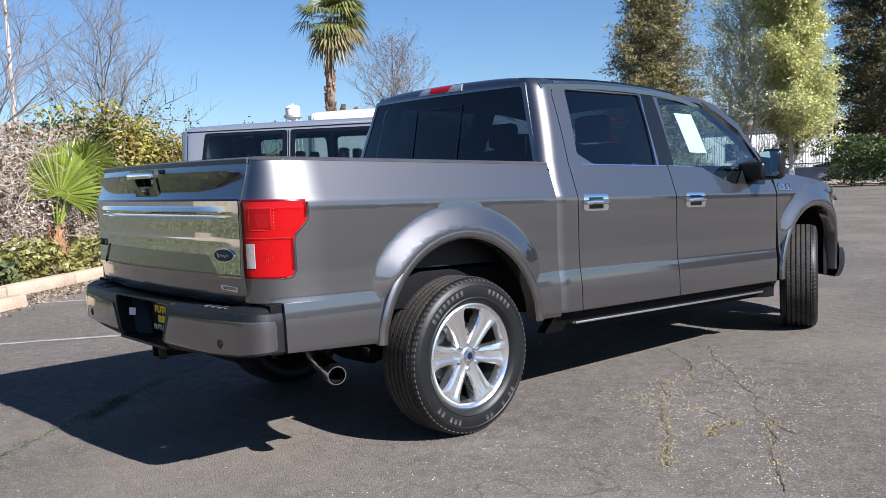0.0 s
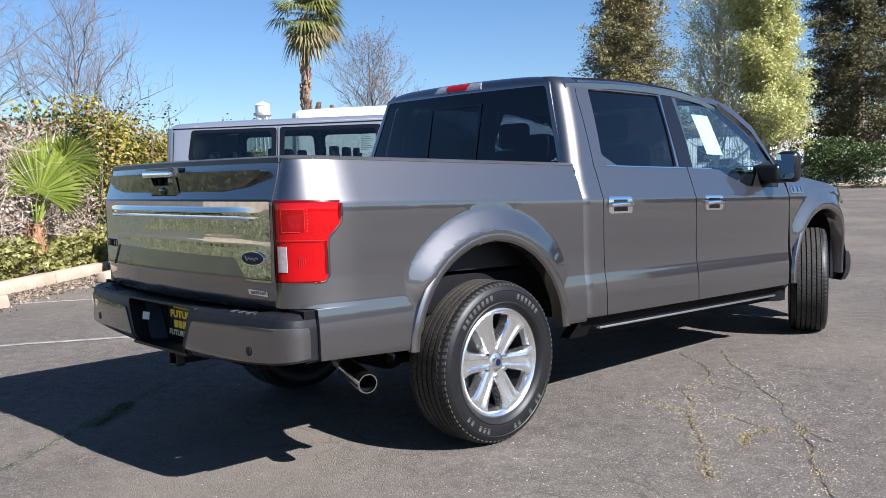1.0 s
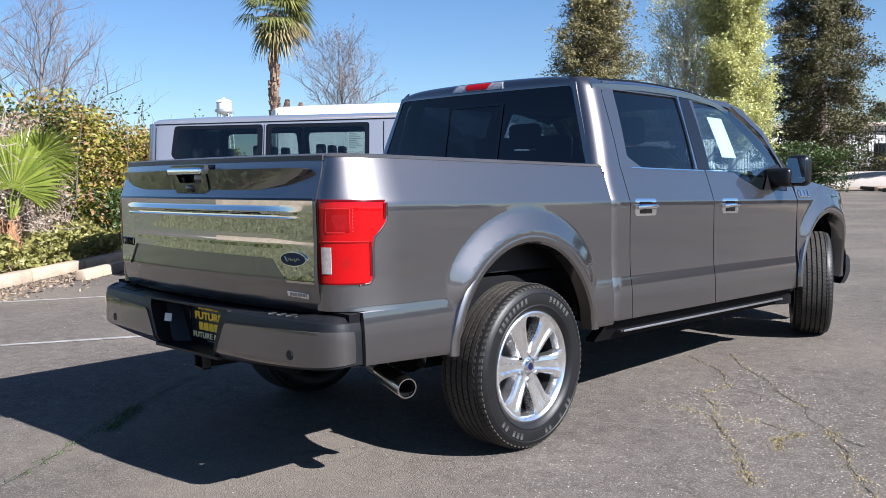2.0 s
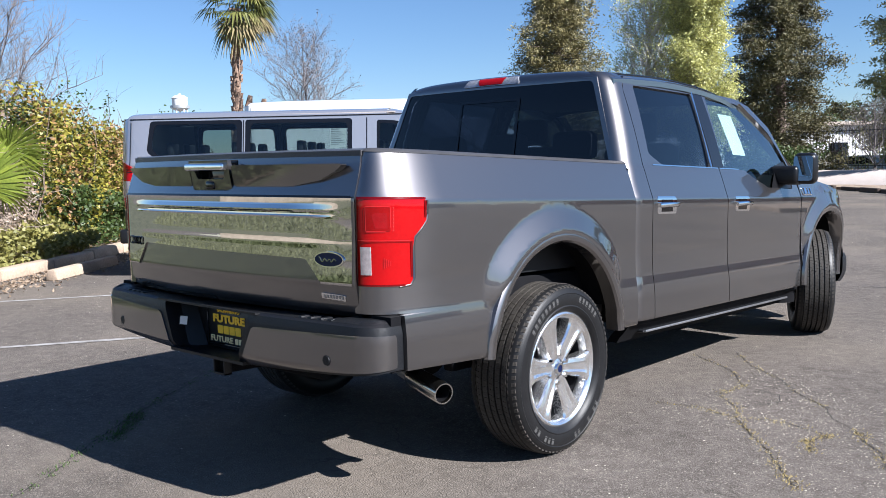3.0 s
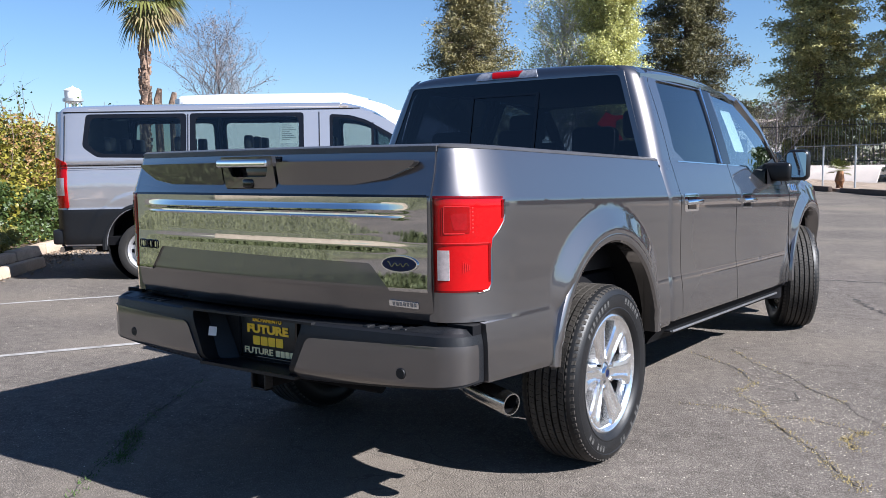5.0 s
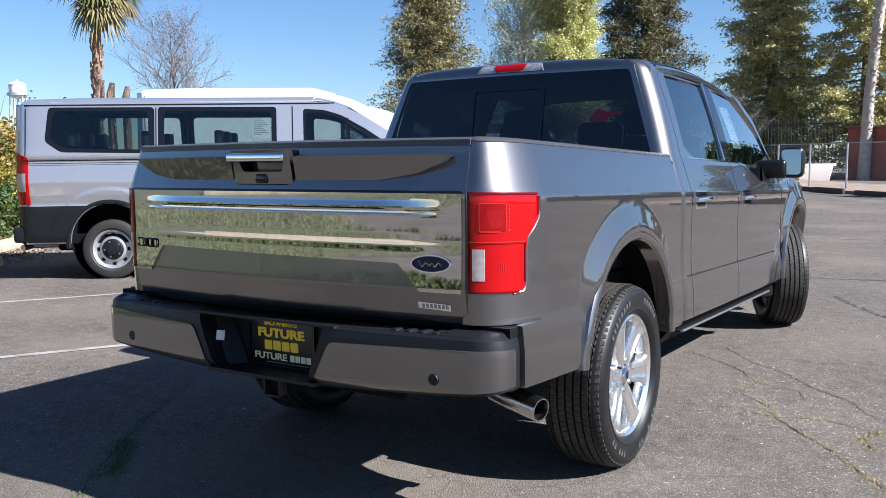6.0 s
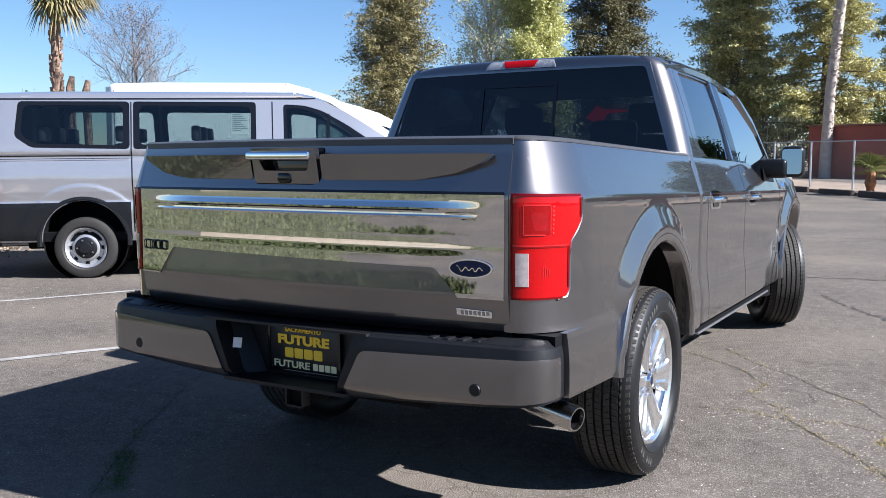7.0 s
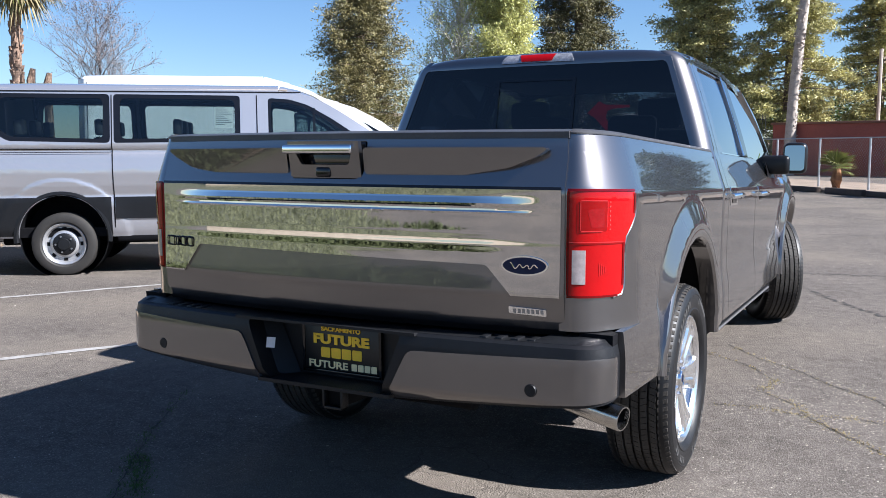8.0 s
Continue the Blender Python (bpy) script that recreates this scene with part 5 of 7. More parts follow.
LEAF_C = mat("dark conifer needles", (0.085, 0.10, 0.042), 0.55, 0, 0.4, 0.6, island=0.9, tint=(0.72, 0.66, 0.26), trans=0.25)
# darker copy of the needles for one dense conifer, shade put into the colour
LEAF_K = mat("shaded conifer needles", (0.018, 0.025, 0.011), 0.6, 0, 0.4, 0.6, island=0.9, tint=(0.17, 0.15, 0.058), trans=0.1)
LEAF_R = mat("rusty conifer needles", (0.08, 0.088, 0.032), 0.55, 0, 0.4, 0.5, island=0.9, tint=(0.34, 0.285, 0.115), trans=0.15)
GROUNDLEAF = mat("bright ground cover", (0.12, 0.135, 0.028), 0.5, 0, 0.4, 3, island=0.9, tint=(0.36, 0.33, 0.10), trans=0.3)
DRYVINE = mat("dry grey vine", (0.28, 0.215, 0.16), 0.9, 0, 0.45, 12, island=0.6, tint=(0.52, 0.43, 0.355))

# hedge behind the bed: green towards the van, dry vines beyond
g = np.random.default_rng(11)


def hedge_points(count, w0, w1, s0, s1, top, seed, lumps=0.5):
    r = np.random.default_rng(seed)
    w, s, h = r.uniform(w0, w1, count), r.uniform(0, 1, count) ** 1.6, r.uniform(0, 1, count) ** 0.8
    bumpy = np.array([noise.noise(Vector((a * 0.9, b * 3.0, seed))) for a, b in zip(w, h)]) * lumps
    crest = np.array([noise.noise(Vector((a * 1.3, seed, 0))) for a in w])
    z = h * (top + 0.35 * crest) * np.interp(w, [-9.0, -5.0, -3.6], [0.72, 0.86, 1.0])
    front = s0 + (s1 - s0) * (0.25 * h + s) + bumpy * 0.6
    p = np.stack([VAN_A.x + U.x * front + W.x * w, VAN_A.y + U.y * front + W.y * w, 0.10 + z], 1)
    return p


green = thing("hedge", "yellow-green leafy hedge with dark gaps behind the kerb", "hedge")
leaf_cloud("foliage", hedge_points(26000, -11.0, -2.5, -2.5, -4.2, 2.55, 3), 0.085, LEAF_Y, green, seed=3)
leaf_cloud("inner_foliage", hedge_points(24000, -11.0, -2.4, -2.7, -4.4, 2.35, 4), 0.085, LEAF_D, green, seed=4)
leaf_cloud("low_foliage", hedge_points(9000, -9.0, -3.0, -2.3, -2.9, 1.0, 5), 0.08, LEAF_D, green, seed=5)
leaf_cloud("brown_foliage", hedge_points(8000, -11.0, -2.3, -2.5, -3.6, 2.5, 6), 0.075, LEAF_O, green, seed=6)
bm = bmesh.new()
for i in range(60):
    w, s = random.uniform(-10.5, -2.2), random.uniform(-4.0, -3.0)
    p = lot(s, w, 0.05)
    pts = [p]
    for k in range(5):
        p = p + Vector((random.gauss(0, 0.14), random.gauss(0, 0.14), random.uniform(0.38, 0.62)))
        pts.append(p)
    join(bm, tube(pts, [0.02, 0.016, 0.012, 0.009, 0.006, 0.003], 5, False))
part("stem", bm, BARK, green)
g5 = random.Random(55)
bm, sprig_pts = bmesh.new(), []
for i in range(12):
    p = lot(g5.uniform(-4.2, -3.2), g5.uniform(-11.5, -2.4), 1.95)
    pts = [p]
    for k in range(5):
        p = p + Vector((g5.gauss(0, 0.10), g5.gauss(0, 0.10), g5.uniform(0.10, 0.26)))
        pts.append(p)
        sprig_pts += [tuple(p + Vector((g5.gauss(0, 0.07), g5.gauss(0, 0.07), g5.gauss(0, 0.07)))) for _ in range(7)]
    join(bm, tube(pts, [0.010, 0.009, 0.007, 0.006, 0.005, 0.003], 4, False))
part("sprig", bm, BARK, green)
leaf_cloud("sprig_leaves", np.array(sprig_pts), 0.075, LEAF_D, green, seed=56)
vines = thing("dry_vine_thicket", "tangled dry grey-brown vines on a bank", "thicket")
bm = bmesh.new()
for i in range(1500):
    w, s, z = random.uniform(-2.3, 0.9), random.uniform(-4.2, -2.7), random.uniform(0.2, 2.0)
    p = lot(s, w, z)
    d = Vector((random.gauss(0, 1), random.gauss(0, 1), random.gauss(0, 0.9))).normalized()
    pts = [p]
    for k in range(5):
        d = (d + Vector((random.gauss(0, 0.5), random.gauss(0, 0.5), random.gauss(-0.15, 0.5)))).normalized()
        p = p + d * 0.16
        if p.z < 0.12:
            p.z = 0.12
        pts.append(p)
    join(bm, tube(pts, random.uniform(0.002, 0.005), 3, False))
part("vine", bm, DRYVINE, vines, smooth=0)
leaf_cloud("dry_leaves", hedge_points(11000, -2.4, 1.0, -2.7, -4.3, 2.25, 7), 0.07, LEAF_B, vines, seed=7)
leaf_cloud("pale_leaves", hedge_points(9000, -2.4, 1.0, -2.6, -4.0, 1.7, 8), 0.06, DRYVINE, vines, seed=8)
leaf_cloud("green_leaves", hedge_points(1000, -2.4, 1.0, -2.9, -4.3, 2.4, 9), 0.07, LEAF_D, vines, seed=9)
cover = thing("ground_cover", "low bright green ground cover along the kerb", "ground cover", kind="stuff")
leaf_cloud("cover_leaves", hedge_points(4500, -3.0, 1.2, -2.12, -2.7, 0.42, 12), 0.085, GROUNDLEAF, cover, seed=12)
leaf_cloud("fallen_leaves", np.stack([*(lambda s, w: (VAN_A.x + U.x * s + W.x * w, VAN_A.y + U.y * s + W.y * w, 0.012 + 0 * s))(-1.6 + g.normal(0, 0.26, 2600), g.uniform(-5, 3, 2600))], 1), 0.05, LEAF_B, cover, seed=13)


# ---- palms ----
PALMLEAF = mat("bright fan palm leaf", (0.10, 0.16, 0.02), 0.4, 0, 0.35, 3, island=0.6, tint=(0.38, 0.44, 0.065), trans=0.35)
PALMDARK = mat("sunlit palm leaf", (0.07, 0.095, 0.02), 0.5, 0, 0.4, 2, island=0.6, tint=(0.24, 0.24, 0.06), trans=0.25)
PALMDRY = mat("dry palm skirt", (0.16, 0.13, 0.06), 0.8, 0, 0.4, 2, island=0.6, tint=(0.36, 0.29, 0.14), trans=0.2)
PALMBARK = mat("palm trunk fibre", (0.15, 0.09, 0.06), 0.9, 0, 0.4, 9, 0.9, 40, tint=(0.42, 0.29, 0.21))


def fan(hub, direction, radius, spread=130, count=30, sag=0.25, width=0.05, seed=0, across=None, wane=0.25):
    """One fan leaf: narrow folded blades that spread from the stalk's end."""
    r = random.Random(seed)
    bm = bmesh.new()
    d = Vector(direction).normalized()
    side = d.cross(Vector((0, 0, 1)))
    side = side.normalized() if side.length > 0.1 else Vector((1, 0, 0))
    if across is not None:
        side = (across - d * across.dot(d)).normalized()
    for i in range(count):
        a = radians(-spread + 2 * spread * i / (count - 1))
        b = (d * math.cos(a) + side * math.sin(a)).normalized()
        nrm = b.cross(d.cross(side)).normalized()
        length = radius * (1 - wane + wane * math.cos(a * 0.75)) * r.uniform(0.9, 1.05)
        pleat = d.cross(side).normalized() * (0.012 if i % 2 else -0.012) * radius
        p0, p1, p2 = hub, hub + b * length * 0.6 + pleat, hub + b * length - Vector((0, 0, sag * length * r.uniform(0.6, 1.3)))
        wv = nrm * width * 0.5 * radius
        v = [bm.verts.new(c) for c in (p0, p1 + wv, p2, p1 - wv)]
        bm.faces.new(v)
    return bm


RUSTBARK = mat("reddish palm fibre", (0.20, 0.085, 0.04), 0.95, 0, 0.5, 12, 1.0, 60, tint=(0.42, 0.22, 0.11))
shrub = thing("fan_palm", "young fan palm with bright green leaves beside the kerb", "palm")
P = lot(-2.55, -0.70) + Vector((-0.063, -0.19, 0))
trunk_pts = [P + Vector((0.010 * i, 0, 0.05 + 0.12 * i)) for i in range(7)]
part("trunk", tube(trunk_pts, [0.12, 0.11, 0.12, 0.10, 0.10, 0.07, 0.03], 12), RUSTBARK, shrub)
r = random.Random(8)
bm = bmesh.new()
for i in range(70):
    a, z = r.uniform(0, 6.283), r.uniform(0.12, 0.78)
    join(bm, moved(tube([(0.08, 0, 0), (0.13, 0, 0.05), (0.15, 0.01, 0.05 + r.uniform(-0.16, 0.10))], [0.016, 0.012, 0.003], 4), Matrix.Translation(P + Vector((0, 0, z))) @ Matrix.Rotation(a, 4, "Z")))
part("leaf_base", bm, RUSTBARK, shrub, smooth=0)
# the open leaf stands broad to the car park, the others lean to the hedge's far end
ACROSS, OUT, UP = Vector((0.314, 0.949, 0)), Vector((0.949, -0.314, 0)), Vector((0, 0, 1))
for k, (ax, az, ao, dr, side, size, turn, count) in enumerate((
        (0.08, 1.22, 0.10, (0.26, 0.96, 0.10), (0.92, -0.25, 0.35), 0.88, 108, 38), (0.46, 1.70, 0.12, (0.90, 0.28, 0.25), (-0.25, 0.75, 0.60), 0.62, 96, 30),
        (0.34, 1.20, 0.05, (0.72, -0.66, 0.1), (0.5, 0.5, 0.7), 0.50, 55, 14), (0.26, 1.62, -0.20, (0.35, 0.90, -0.2), (0.85, -0.2, 0.5), 0.62, 92, 28),
        (-0.10, 1.52, -0.22, (-0.35, 0.92, -0.1), (0.8, 0.3, 0.6), 0.58, 90, 28), (0.60, 1.50, -0.15, (0.9, -0.1, -0.3), (0.1, 0.8, 0.6), 0.5, 80, 22))):
    hub = P + ACROSS * ax + OUT * ao + UP * az
    d = ACROSS * dr[0] + UP * dr[1] + OUT * dr[2]
    part("stalk", tube([P + Vector((0.06, 0, 0.70)), (P + UP * 0.95).lerp(hub, 0.45), hub], [0.018, 0.014, 0.009], 6), PALMLEAF, shrub)
    part("fan_leaf", fan(hub, d, size, turn, count, 0.07, 0.062, k, ACROSS * side[0] + UP * side[1] + OUT * side[2], 0.46), PALMLEAF, shrub, smooth=0)


def tall_palm(name, base, height, crown, label, skirt=True, seed=1):
    r = random.Random(seed)
    ob = thing(name, label, "palm")
    base = Vector(base)
    top = base + Vector((0.25, 0.1, height))
    n = 14
    part("trunk", tube([base.lerp(top, i / n) for i in range(n + 1)], [0.27 - 0.07 * min(1, i / 4) for i in range(n + 1)], 14), PALMBARK, ob)
    bm = bmesh.new()
    for k in range(int(height * 26)):
        t = (k + r.random()) / (height * 26)
        a = r.uniform(0, 6.283)
        p = base.lerp(top, t)
        rr = 0.27 - 0.07 * min(1, t * n / 4)
        b = box(-0.06, 0.06, rr - 0.03, rr + 0.05, -0.10, 0.08)
        for v in b.verts:
            if v.co.z > 0:
                v.co.y += 0.05
        join(bm, moved(b, Matrix.Translation(p) @ Matrix.Rotation(a, 4, "Z")))
    part("leaf_base", bm, PALMBARK, ob, smooth=0)
    green_bm, dry_bm = bmesh.new(), bmesh.new()
    for i in range(46):
        a = i * 2.4 + r.uniform(-0.2, 0.2)
        elev = radians(r.uniform(-58, 75))
        d = Vector((math.cos(a) * math.cos(elev), math.sin(a) * math.cos(elev), math.sin(elev)))
        d = (d + Vector((0.46, 0.46, 0.14))).normalized()
        hub = top + d * crown * 0.42
        f = fan(hub, d, crown * 0.62 * r.uniform(0.72, 1.12), 100, 22, r.uniform(0.2, 0.6), 0.07, i)
        join(dry_bm if elev < radians(-38) and skirt else green_bm, f)
    part("crown", green_bm, PALMDARK, ob, smooth=0)
    part("dry_skirt", dry_bm, PALMDRY, ob, smooth=0)
    return ob


tall_palm("tall_palm", (-31.4, 21.3, 0), 8.75, 2.25, "tall fan palm with rough brown trunk and green crown", seed=3)
for sx, sy, sh in ((-31.0, 22.6, 4.65), (-31.2, 21.95, 4.8)):
    stump = thing("palm_stub", "short cut palm trunk among the vans", "palm")
    part("trunk", tube([(sx, sy, 0), (sx, sy, sh - 0.5), (sx + 0.1, sy + 0.05, sh)], [0.19, 0.18, 0.11], 9), PALMBARK, stump)


# ---- trees ----
def conifer(name, base, height, radius, material, label, seed, leaves=26000, size=0.20, bare=0.12, count=150, tier=0.13):
    ob = thing(name, label, "conifer")
    r = np.random.default_rng(seed)
    base = np.array(base, float)
    part("trunk", tube([tuple(base + np.array([0, 0, height * t])) for t in (0, 0.3, 0.6, 0.97)], [radius * 0.085, radius * 0.07, radius * 0.045, 0.02], 9), BARK, ob)
    bm, pts = bmesh.new(), []
    per = leaves // count
    for i in range(count):
        t = bare + (1 - bare) * (i + r.uniform()) / count
        a = i * 2.399 + r.uniform(-0.5, 0.5)
        reach = radius * (1.02 - t) ** 0.75 * r.uniform(0.45, 1.15) * min(1.0, 0.55 + 2.2 * (t - bare))
        d = np.array([math.cos(a), math.sin(a), 0.12 - 0.30 * (1 - t)])
        p0 = base + np.array([0, 0, height * t])
        p1 = p0 + d * reach
        join(bm, tube([tuple(p0), tuple(p0 + d * reach * 0.5), tuple(p1)], [0.05, 0.03, 0.008], 4, False))
        tufts_here = max(3, per // 24)
        k = r.uniform(0.15, 1, tufts_here) ** 0.6
        q = p0 + np.outer(k, d * reach)
        q += r.normal(size=(tufts_here, 3)) * np.array([0.17, 0.17, tier]) * radius * 0.36 * (0.35 + 0.8 * k[:, None]) * (1.15 - 0.6 * t)
        q[:, 2] -= 0.06 * radius * k ** 2
        spray = r.normal(size=(tufts_here, 24, 3)) * np.array([0.20, 0.20, 0.085]) * radius / 4.2
        spray[:, :, 2] -= 0.35 * np.hypot(spray[:, :, 0], spray[:, :, 1])
        pts.append((q[:, None, :] + spray).reshape(-1, 3))
    part("bough", bm, BARK, ob, smooth=0)
    leaf_cloud("crown", np.concatenate(pts), size, material, ob, droop=0.35, aspect=0.30, seed=seed)
    return ob


def broadleaf(name, base, height, spread, material, label, seed, per=60, size=0.16, clump=0.7, limbs=9, bark=None, first=0.3, radius=0.22, forks=None, rise=0.9):
    ob = thing(name, label, "tree")
    b = Vector(base)
    _, tips = branches(b, b + Vector((0, 0, height * 0.93)), limbs, bark or BARK, ob, "trunk", radius, seed, spread, forks or (3 if per > 10 else 4), 6, rise, first)
    if per:
        leaf_cloud("crown", clump_points([tuple(t) for t in tips], clump, per, seed), size, material, ob, seed=seed)
    return ob


conifer("conifer", (-28.9, 44.6, 0), 16.2, 4.9, LEAF_R, "tall rusty green conifer beyond the car park", 21, 120000, 0.20, 0.05, 220, 0.20)
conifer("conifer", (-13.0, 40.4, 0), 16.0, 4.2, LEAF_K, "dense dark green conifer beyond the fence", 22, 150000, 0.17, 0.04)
conifer("conifer", (-8.0, 46.5, 0), 14.8, 4.5, LEAF_C, "dark green conifer with a clear trunk base", 23, 110000, 0.20, 0.08, 150, 0.12)
conifer("conifer", (-3.3, 46.0, 0), 15.5, 3.9, LEAF_C, "tall open conifer behind the fence", 24, 88000, 0.20, 0.08, 120, 0.105)
conifer("conifer", (0.9, 51.5, 0), 16.0, 3.6, LEAF_C, "tall open conifer behind the brick building", 25, 88000, 0.20, 0.08, 120, 0.105)
PALEBARK = mat("pale grey-white bark", (0.56, 0.52, 0.46), 0.85, 0, 0.3, 14)
broadleaf("spring_tree", (-16.9, 34.2, 0), 10.4, 0.27, LEAF_S, "pale spring tree with thin new leaves", 31, 3, 0.085, 0.30, 30, bark=PALEBARK, first=0.05, radius=0.15, forks=4, rise=1.3)
broadleaf("spring_tree", (-14.6, 34.2, 0), 10.4, 0.21, LEAF_S, "light yellow-green spring tree with pale bark", 32, 20, 0.115, 0.40, 19, bark=PALEBARK, first=0.10, radius=0.15, forks=4, rise=1.1)
broadleaf("bare_tree", (-24.0, 7.7, 0), 6.9, 0.45, LEAF_S, "bare winter tree with fine twigs", 33, 0, bark=TWIG, limbs=22, radius=0.085, first=0.22)
broadleaf("bare_tree", (-22.2, 3.2, 0), 7.6, 0.45, LEAF_S, "bare winter tree with fine twigs", 34, 0, bark=TWIG, limbs=24, radius=0.09, first=0.20)
broadleaf("bare_tree", (-27.6, 22.5, 0), 7.2, 0.40, TWIG, "rounded tree with fine grey twigs and few leaves", 35, 1, 0.065, 0.12, bark=TWIG, limbs=18, radius=0.10, first=0.35)
# low growth along the far edge
scrub = thing("far_scrub", "low pale scrub and bushes beyond the fence", "bushes", kind="stuff")
g2 = np.random.default_rng(40)
cs = np.stack([g2.uniform(-30, -3.5, 150), 43.5 + g2.uniform(-0.6, 2.5, 150), g2.uniform(0.1, 1.5, 150) ** 1.2], 1)
leaf_cloud("scrub_leaves", clump_points(cs[:90], 0.6, 80, 41), 0.12, LEAF_S, scrub, seed=41)
leaf_cloud("scrub_dry_leaves", clump_points(cs[90:], 0.6, 80, 42), 0.11, DRYVINE, scrub, seed=42)
broadleaf("bare_tree", (-8.9, 41.5, 0), 3.6, 0.6, LEAF_B, "pale bare tree beyond the railings", 36, 0, bark=TWIG, limbs=14, radius=0.08, first=0.25)
bush = thing("bush", "round dark green bush at the edge of the car park", "bush")
leaf_cloud("foliage", clump_points(np.stack([-11.0 + g2.normal(0, 1.0, 40), 34.2 + g2.normal(0, 0.5, 40), g2.uniform(0.2, 1.9, 40)], 1), 0.5, 150, 43), 0.12, LEAF_D, bush, seed=43)

# ---- far fence, wall and building ----
BRICK = mat("red-brown brick wall", (0.27, 0.075, 0.052), 0.85, 0, 0.2, 1.5, 0.4, 30)
TRIMC = mat("pale wall cap", (0.45, 0.38, 0.32), 0.8, 0, 0.15, 4)
CAPC = mat("brown wall cap", (0.16, 0.075, 0.05), 0.8, 0, 0.2, 3)
BLOCK = mat("pale block wall", (0.55, 0.50, 0.46), 0.85, 0, 0.15, 2, 0.3, 20)
GALV = mat("galvanised wire", (0.42, 0.43, 0.44), 0.45, 0.6, 0.2, 8)
IRON = mat("black iron", (0.02, 0.02, 0.022), 0.5, 0.2, 0.2, 8)
FA, FB = Vector((5.5, 18.5, 0)), Vector((-6.2, 33.8, 0))
REDSOIL = mat("reddish soil and litter", (0.12, 0.085, 0.06), 0.95, 0, 0.5, 3, 1.0, 25, tint=(0.40, 0.31, 0.23))
TIMBER = mat("dark weathered timber", (0.075, 0.052, 0.04), 0.9, 0, 0.4, 6, 0.6, 40)
fence = thing("chain_link_fence", "galvanised chain link fence with round posts", "fence")
fd = (FB - FA).normalized()
flen = (FB - FA).length
k = 0
while k * 2.4 < flen:
    p = FA + fd * k * 2.4
    part("post", tube([p, p + Vector((0, 0, 1.62))], 0.032, 8), GALV, fence)
    k += 1
part("top_rail", tube([FA + Vector((0, 0, 1.6)), FB + Vector((0, 0, 1.6))], 0.02, 6), GALV, fence)
verts, faces = [], []
for i in range(int(flen / 0.11)):
    for sgn in (1, -1):
        a = FA + fd * (i * 0.11)
        b = a + fd * (sgn * 1.5) + Vector((0, 0, 1.52))
        if not 0 <= (b - FA).dot(fd) <= flen:
            continue
        off = Vector((0, 0, 0.05))
        th = fd * 0.0028
        j = len(verts)
        verts += [a + off - th, a + off + th, b + off + th, b + off - th]
        faces.append((j, j + 1, j + 2, j + 3))
from_arrays("wire_mesh", verts, faces, GALV, fence)
fn = Vector((-fd.y, fd.x, 0))
fn = fn if fn.y > 0 else -fn
bm = panel(steps(-2, flen + 4, 1.0), steps(-0.9, 3.0, 0.5), lambda u, v: FA + fd * u - fn * -v + Vector((0, 0, 0.10 + 0.05 * noise.noise(Vector((u, v, 2))))), depth=(0, 0, -0.12))
tagged(part("verge", bm, REDSOIL), "strip of bare reddish soil and litter under the fence", "soil", kind="structure")
for i in range(12):
    a = FA + fd * (i * 1.95 + 0.25 * (i % 3)) - fn * (1.0 + 0.12 * (i % 2))
    block_between("timber_edging", a, a + fd * 1.65, 0.16, 0.15 + 0.03 * (i % 2), 0.9, TIMBER, "dark weathered timber sleeper edging the soil", "timber", 0.02, "timber sleepers", "structure")
for i, (u, r) in enumerate(((8.2, 0.62), (5.2, 0.66), (14.8, 0.45))):
    sp = thing("small_palm", "small green palm shrub beside the fence", "palm")
    p = FA + fd * u - fn * 0.35
    part("trunk", tube([p, p + Vector((0, 0, 0.35)), p + Vector((0.02, 0, 0.7))], [0.15, 0.17, 0.10], 10), RUSTBARK, sp)
    for j in range(22):
        a, e = j * 2.4, -0.25 + (j % 8) * 0.21
        d = Vector((math.cos(a) * math.cos(e), math.sin(a) * math.cos(e), math.sin(e)))
        part("fan_leaf", fan(p + Vector((0, 0, 0.68)) + d * 0.18, d, r * (0.7 + 0.3 * math.sin(e)), 62, 14, 0.22, 0.08, j), PALMDARK, sp, smooth=0)

bldg = thing("brick_building", "long low red-brown brick building with a brown cap", "building")
B0, B1 = Vector((-3.4, 40.5, 0)), Vector((22.0, 33.0, 0))
bd = (B1 - B0).normalized()
bn = Vector((-bd.y, bd.x, 0))
blen = (B1 - B0).length
part("wall", moved(box(0, blen, 0, 9, -0.3, 2.35, 0.02), Matrix.Translation(B0) @ Matrix.Rotation(math.atan2(bd.y, bd.x), 4, "Z")), BRICK, bldg)
part("wall_cap", moved(box(-0.08, blen + 0.08, -0.08, 9.08, 2.35, 2.45, 0.02), Matrix.Translation(B0) @ Matrix.Rotation(math.atan2(bd.y, bd.x), 4, "Z")), CAPC, bldg)
PINKWALL = mat("pale pinkish concrete", (0.46, 0.40, 0.36), 0.85, 0, 0.15, 2, 0.3, 20)
bm = panel(steps(-32, -3.7, 1.0), [0, 0.06, 1.0, 2.0, 2.06], lambda x, v: Vector((x, 37.7 - 0.06 * (x + 8) + 0.0 * v + (1.0 if v > 0 else 0) * (v * 1.25), 0.02 + 0.74 * min(1.0, v) ** 0.8)), depth=(0, 0, -0.1))
tagged(part("concrete_bank", bm, PINKWALL), "pale sloping concrete bank under iron railings", "bank", kind="structure")
rail = thing("iron_railing", "black iron railing on a pale wall", "railing")
ra, rb = Vector((-3.7, 40.2, 0.75)), Vector((-26, 40.71, 0.75))
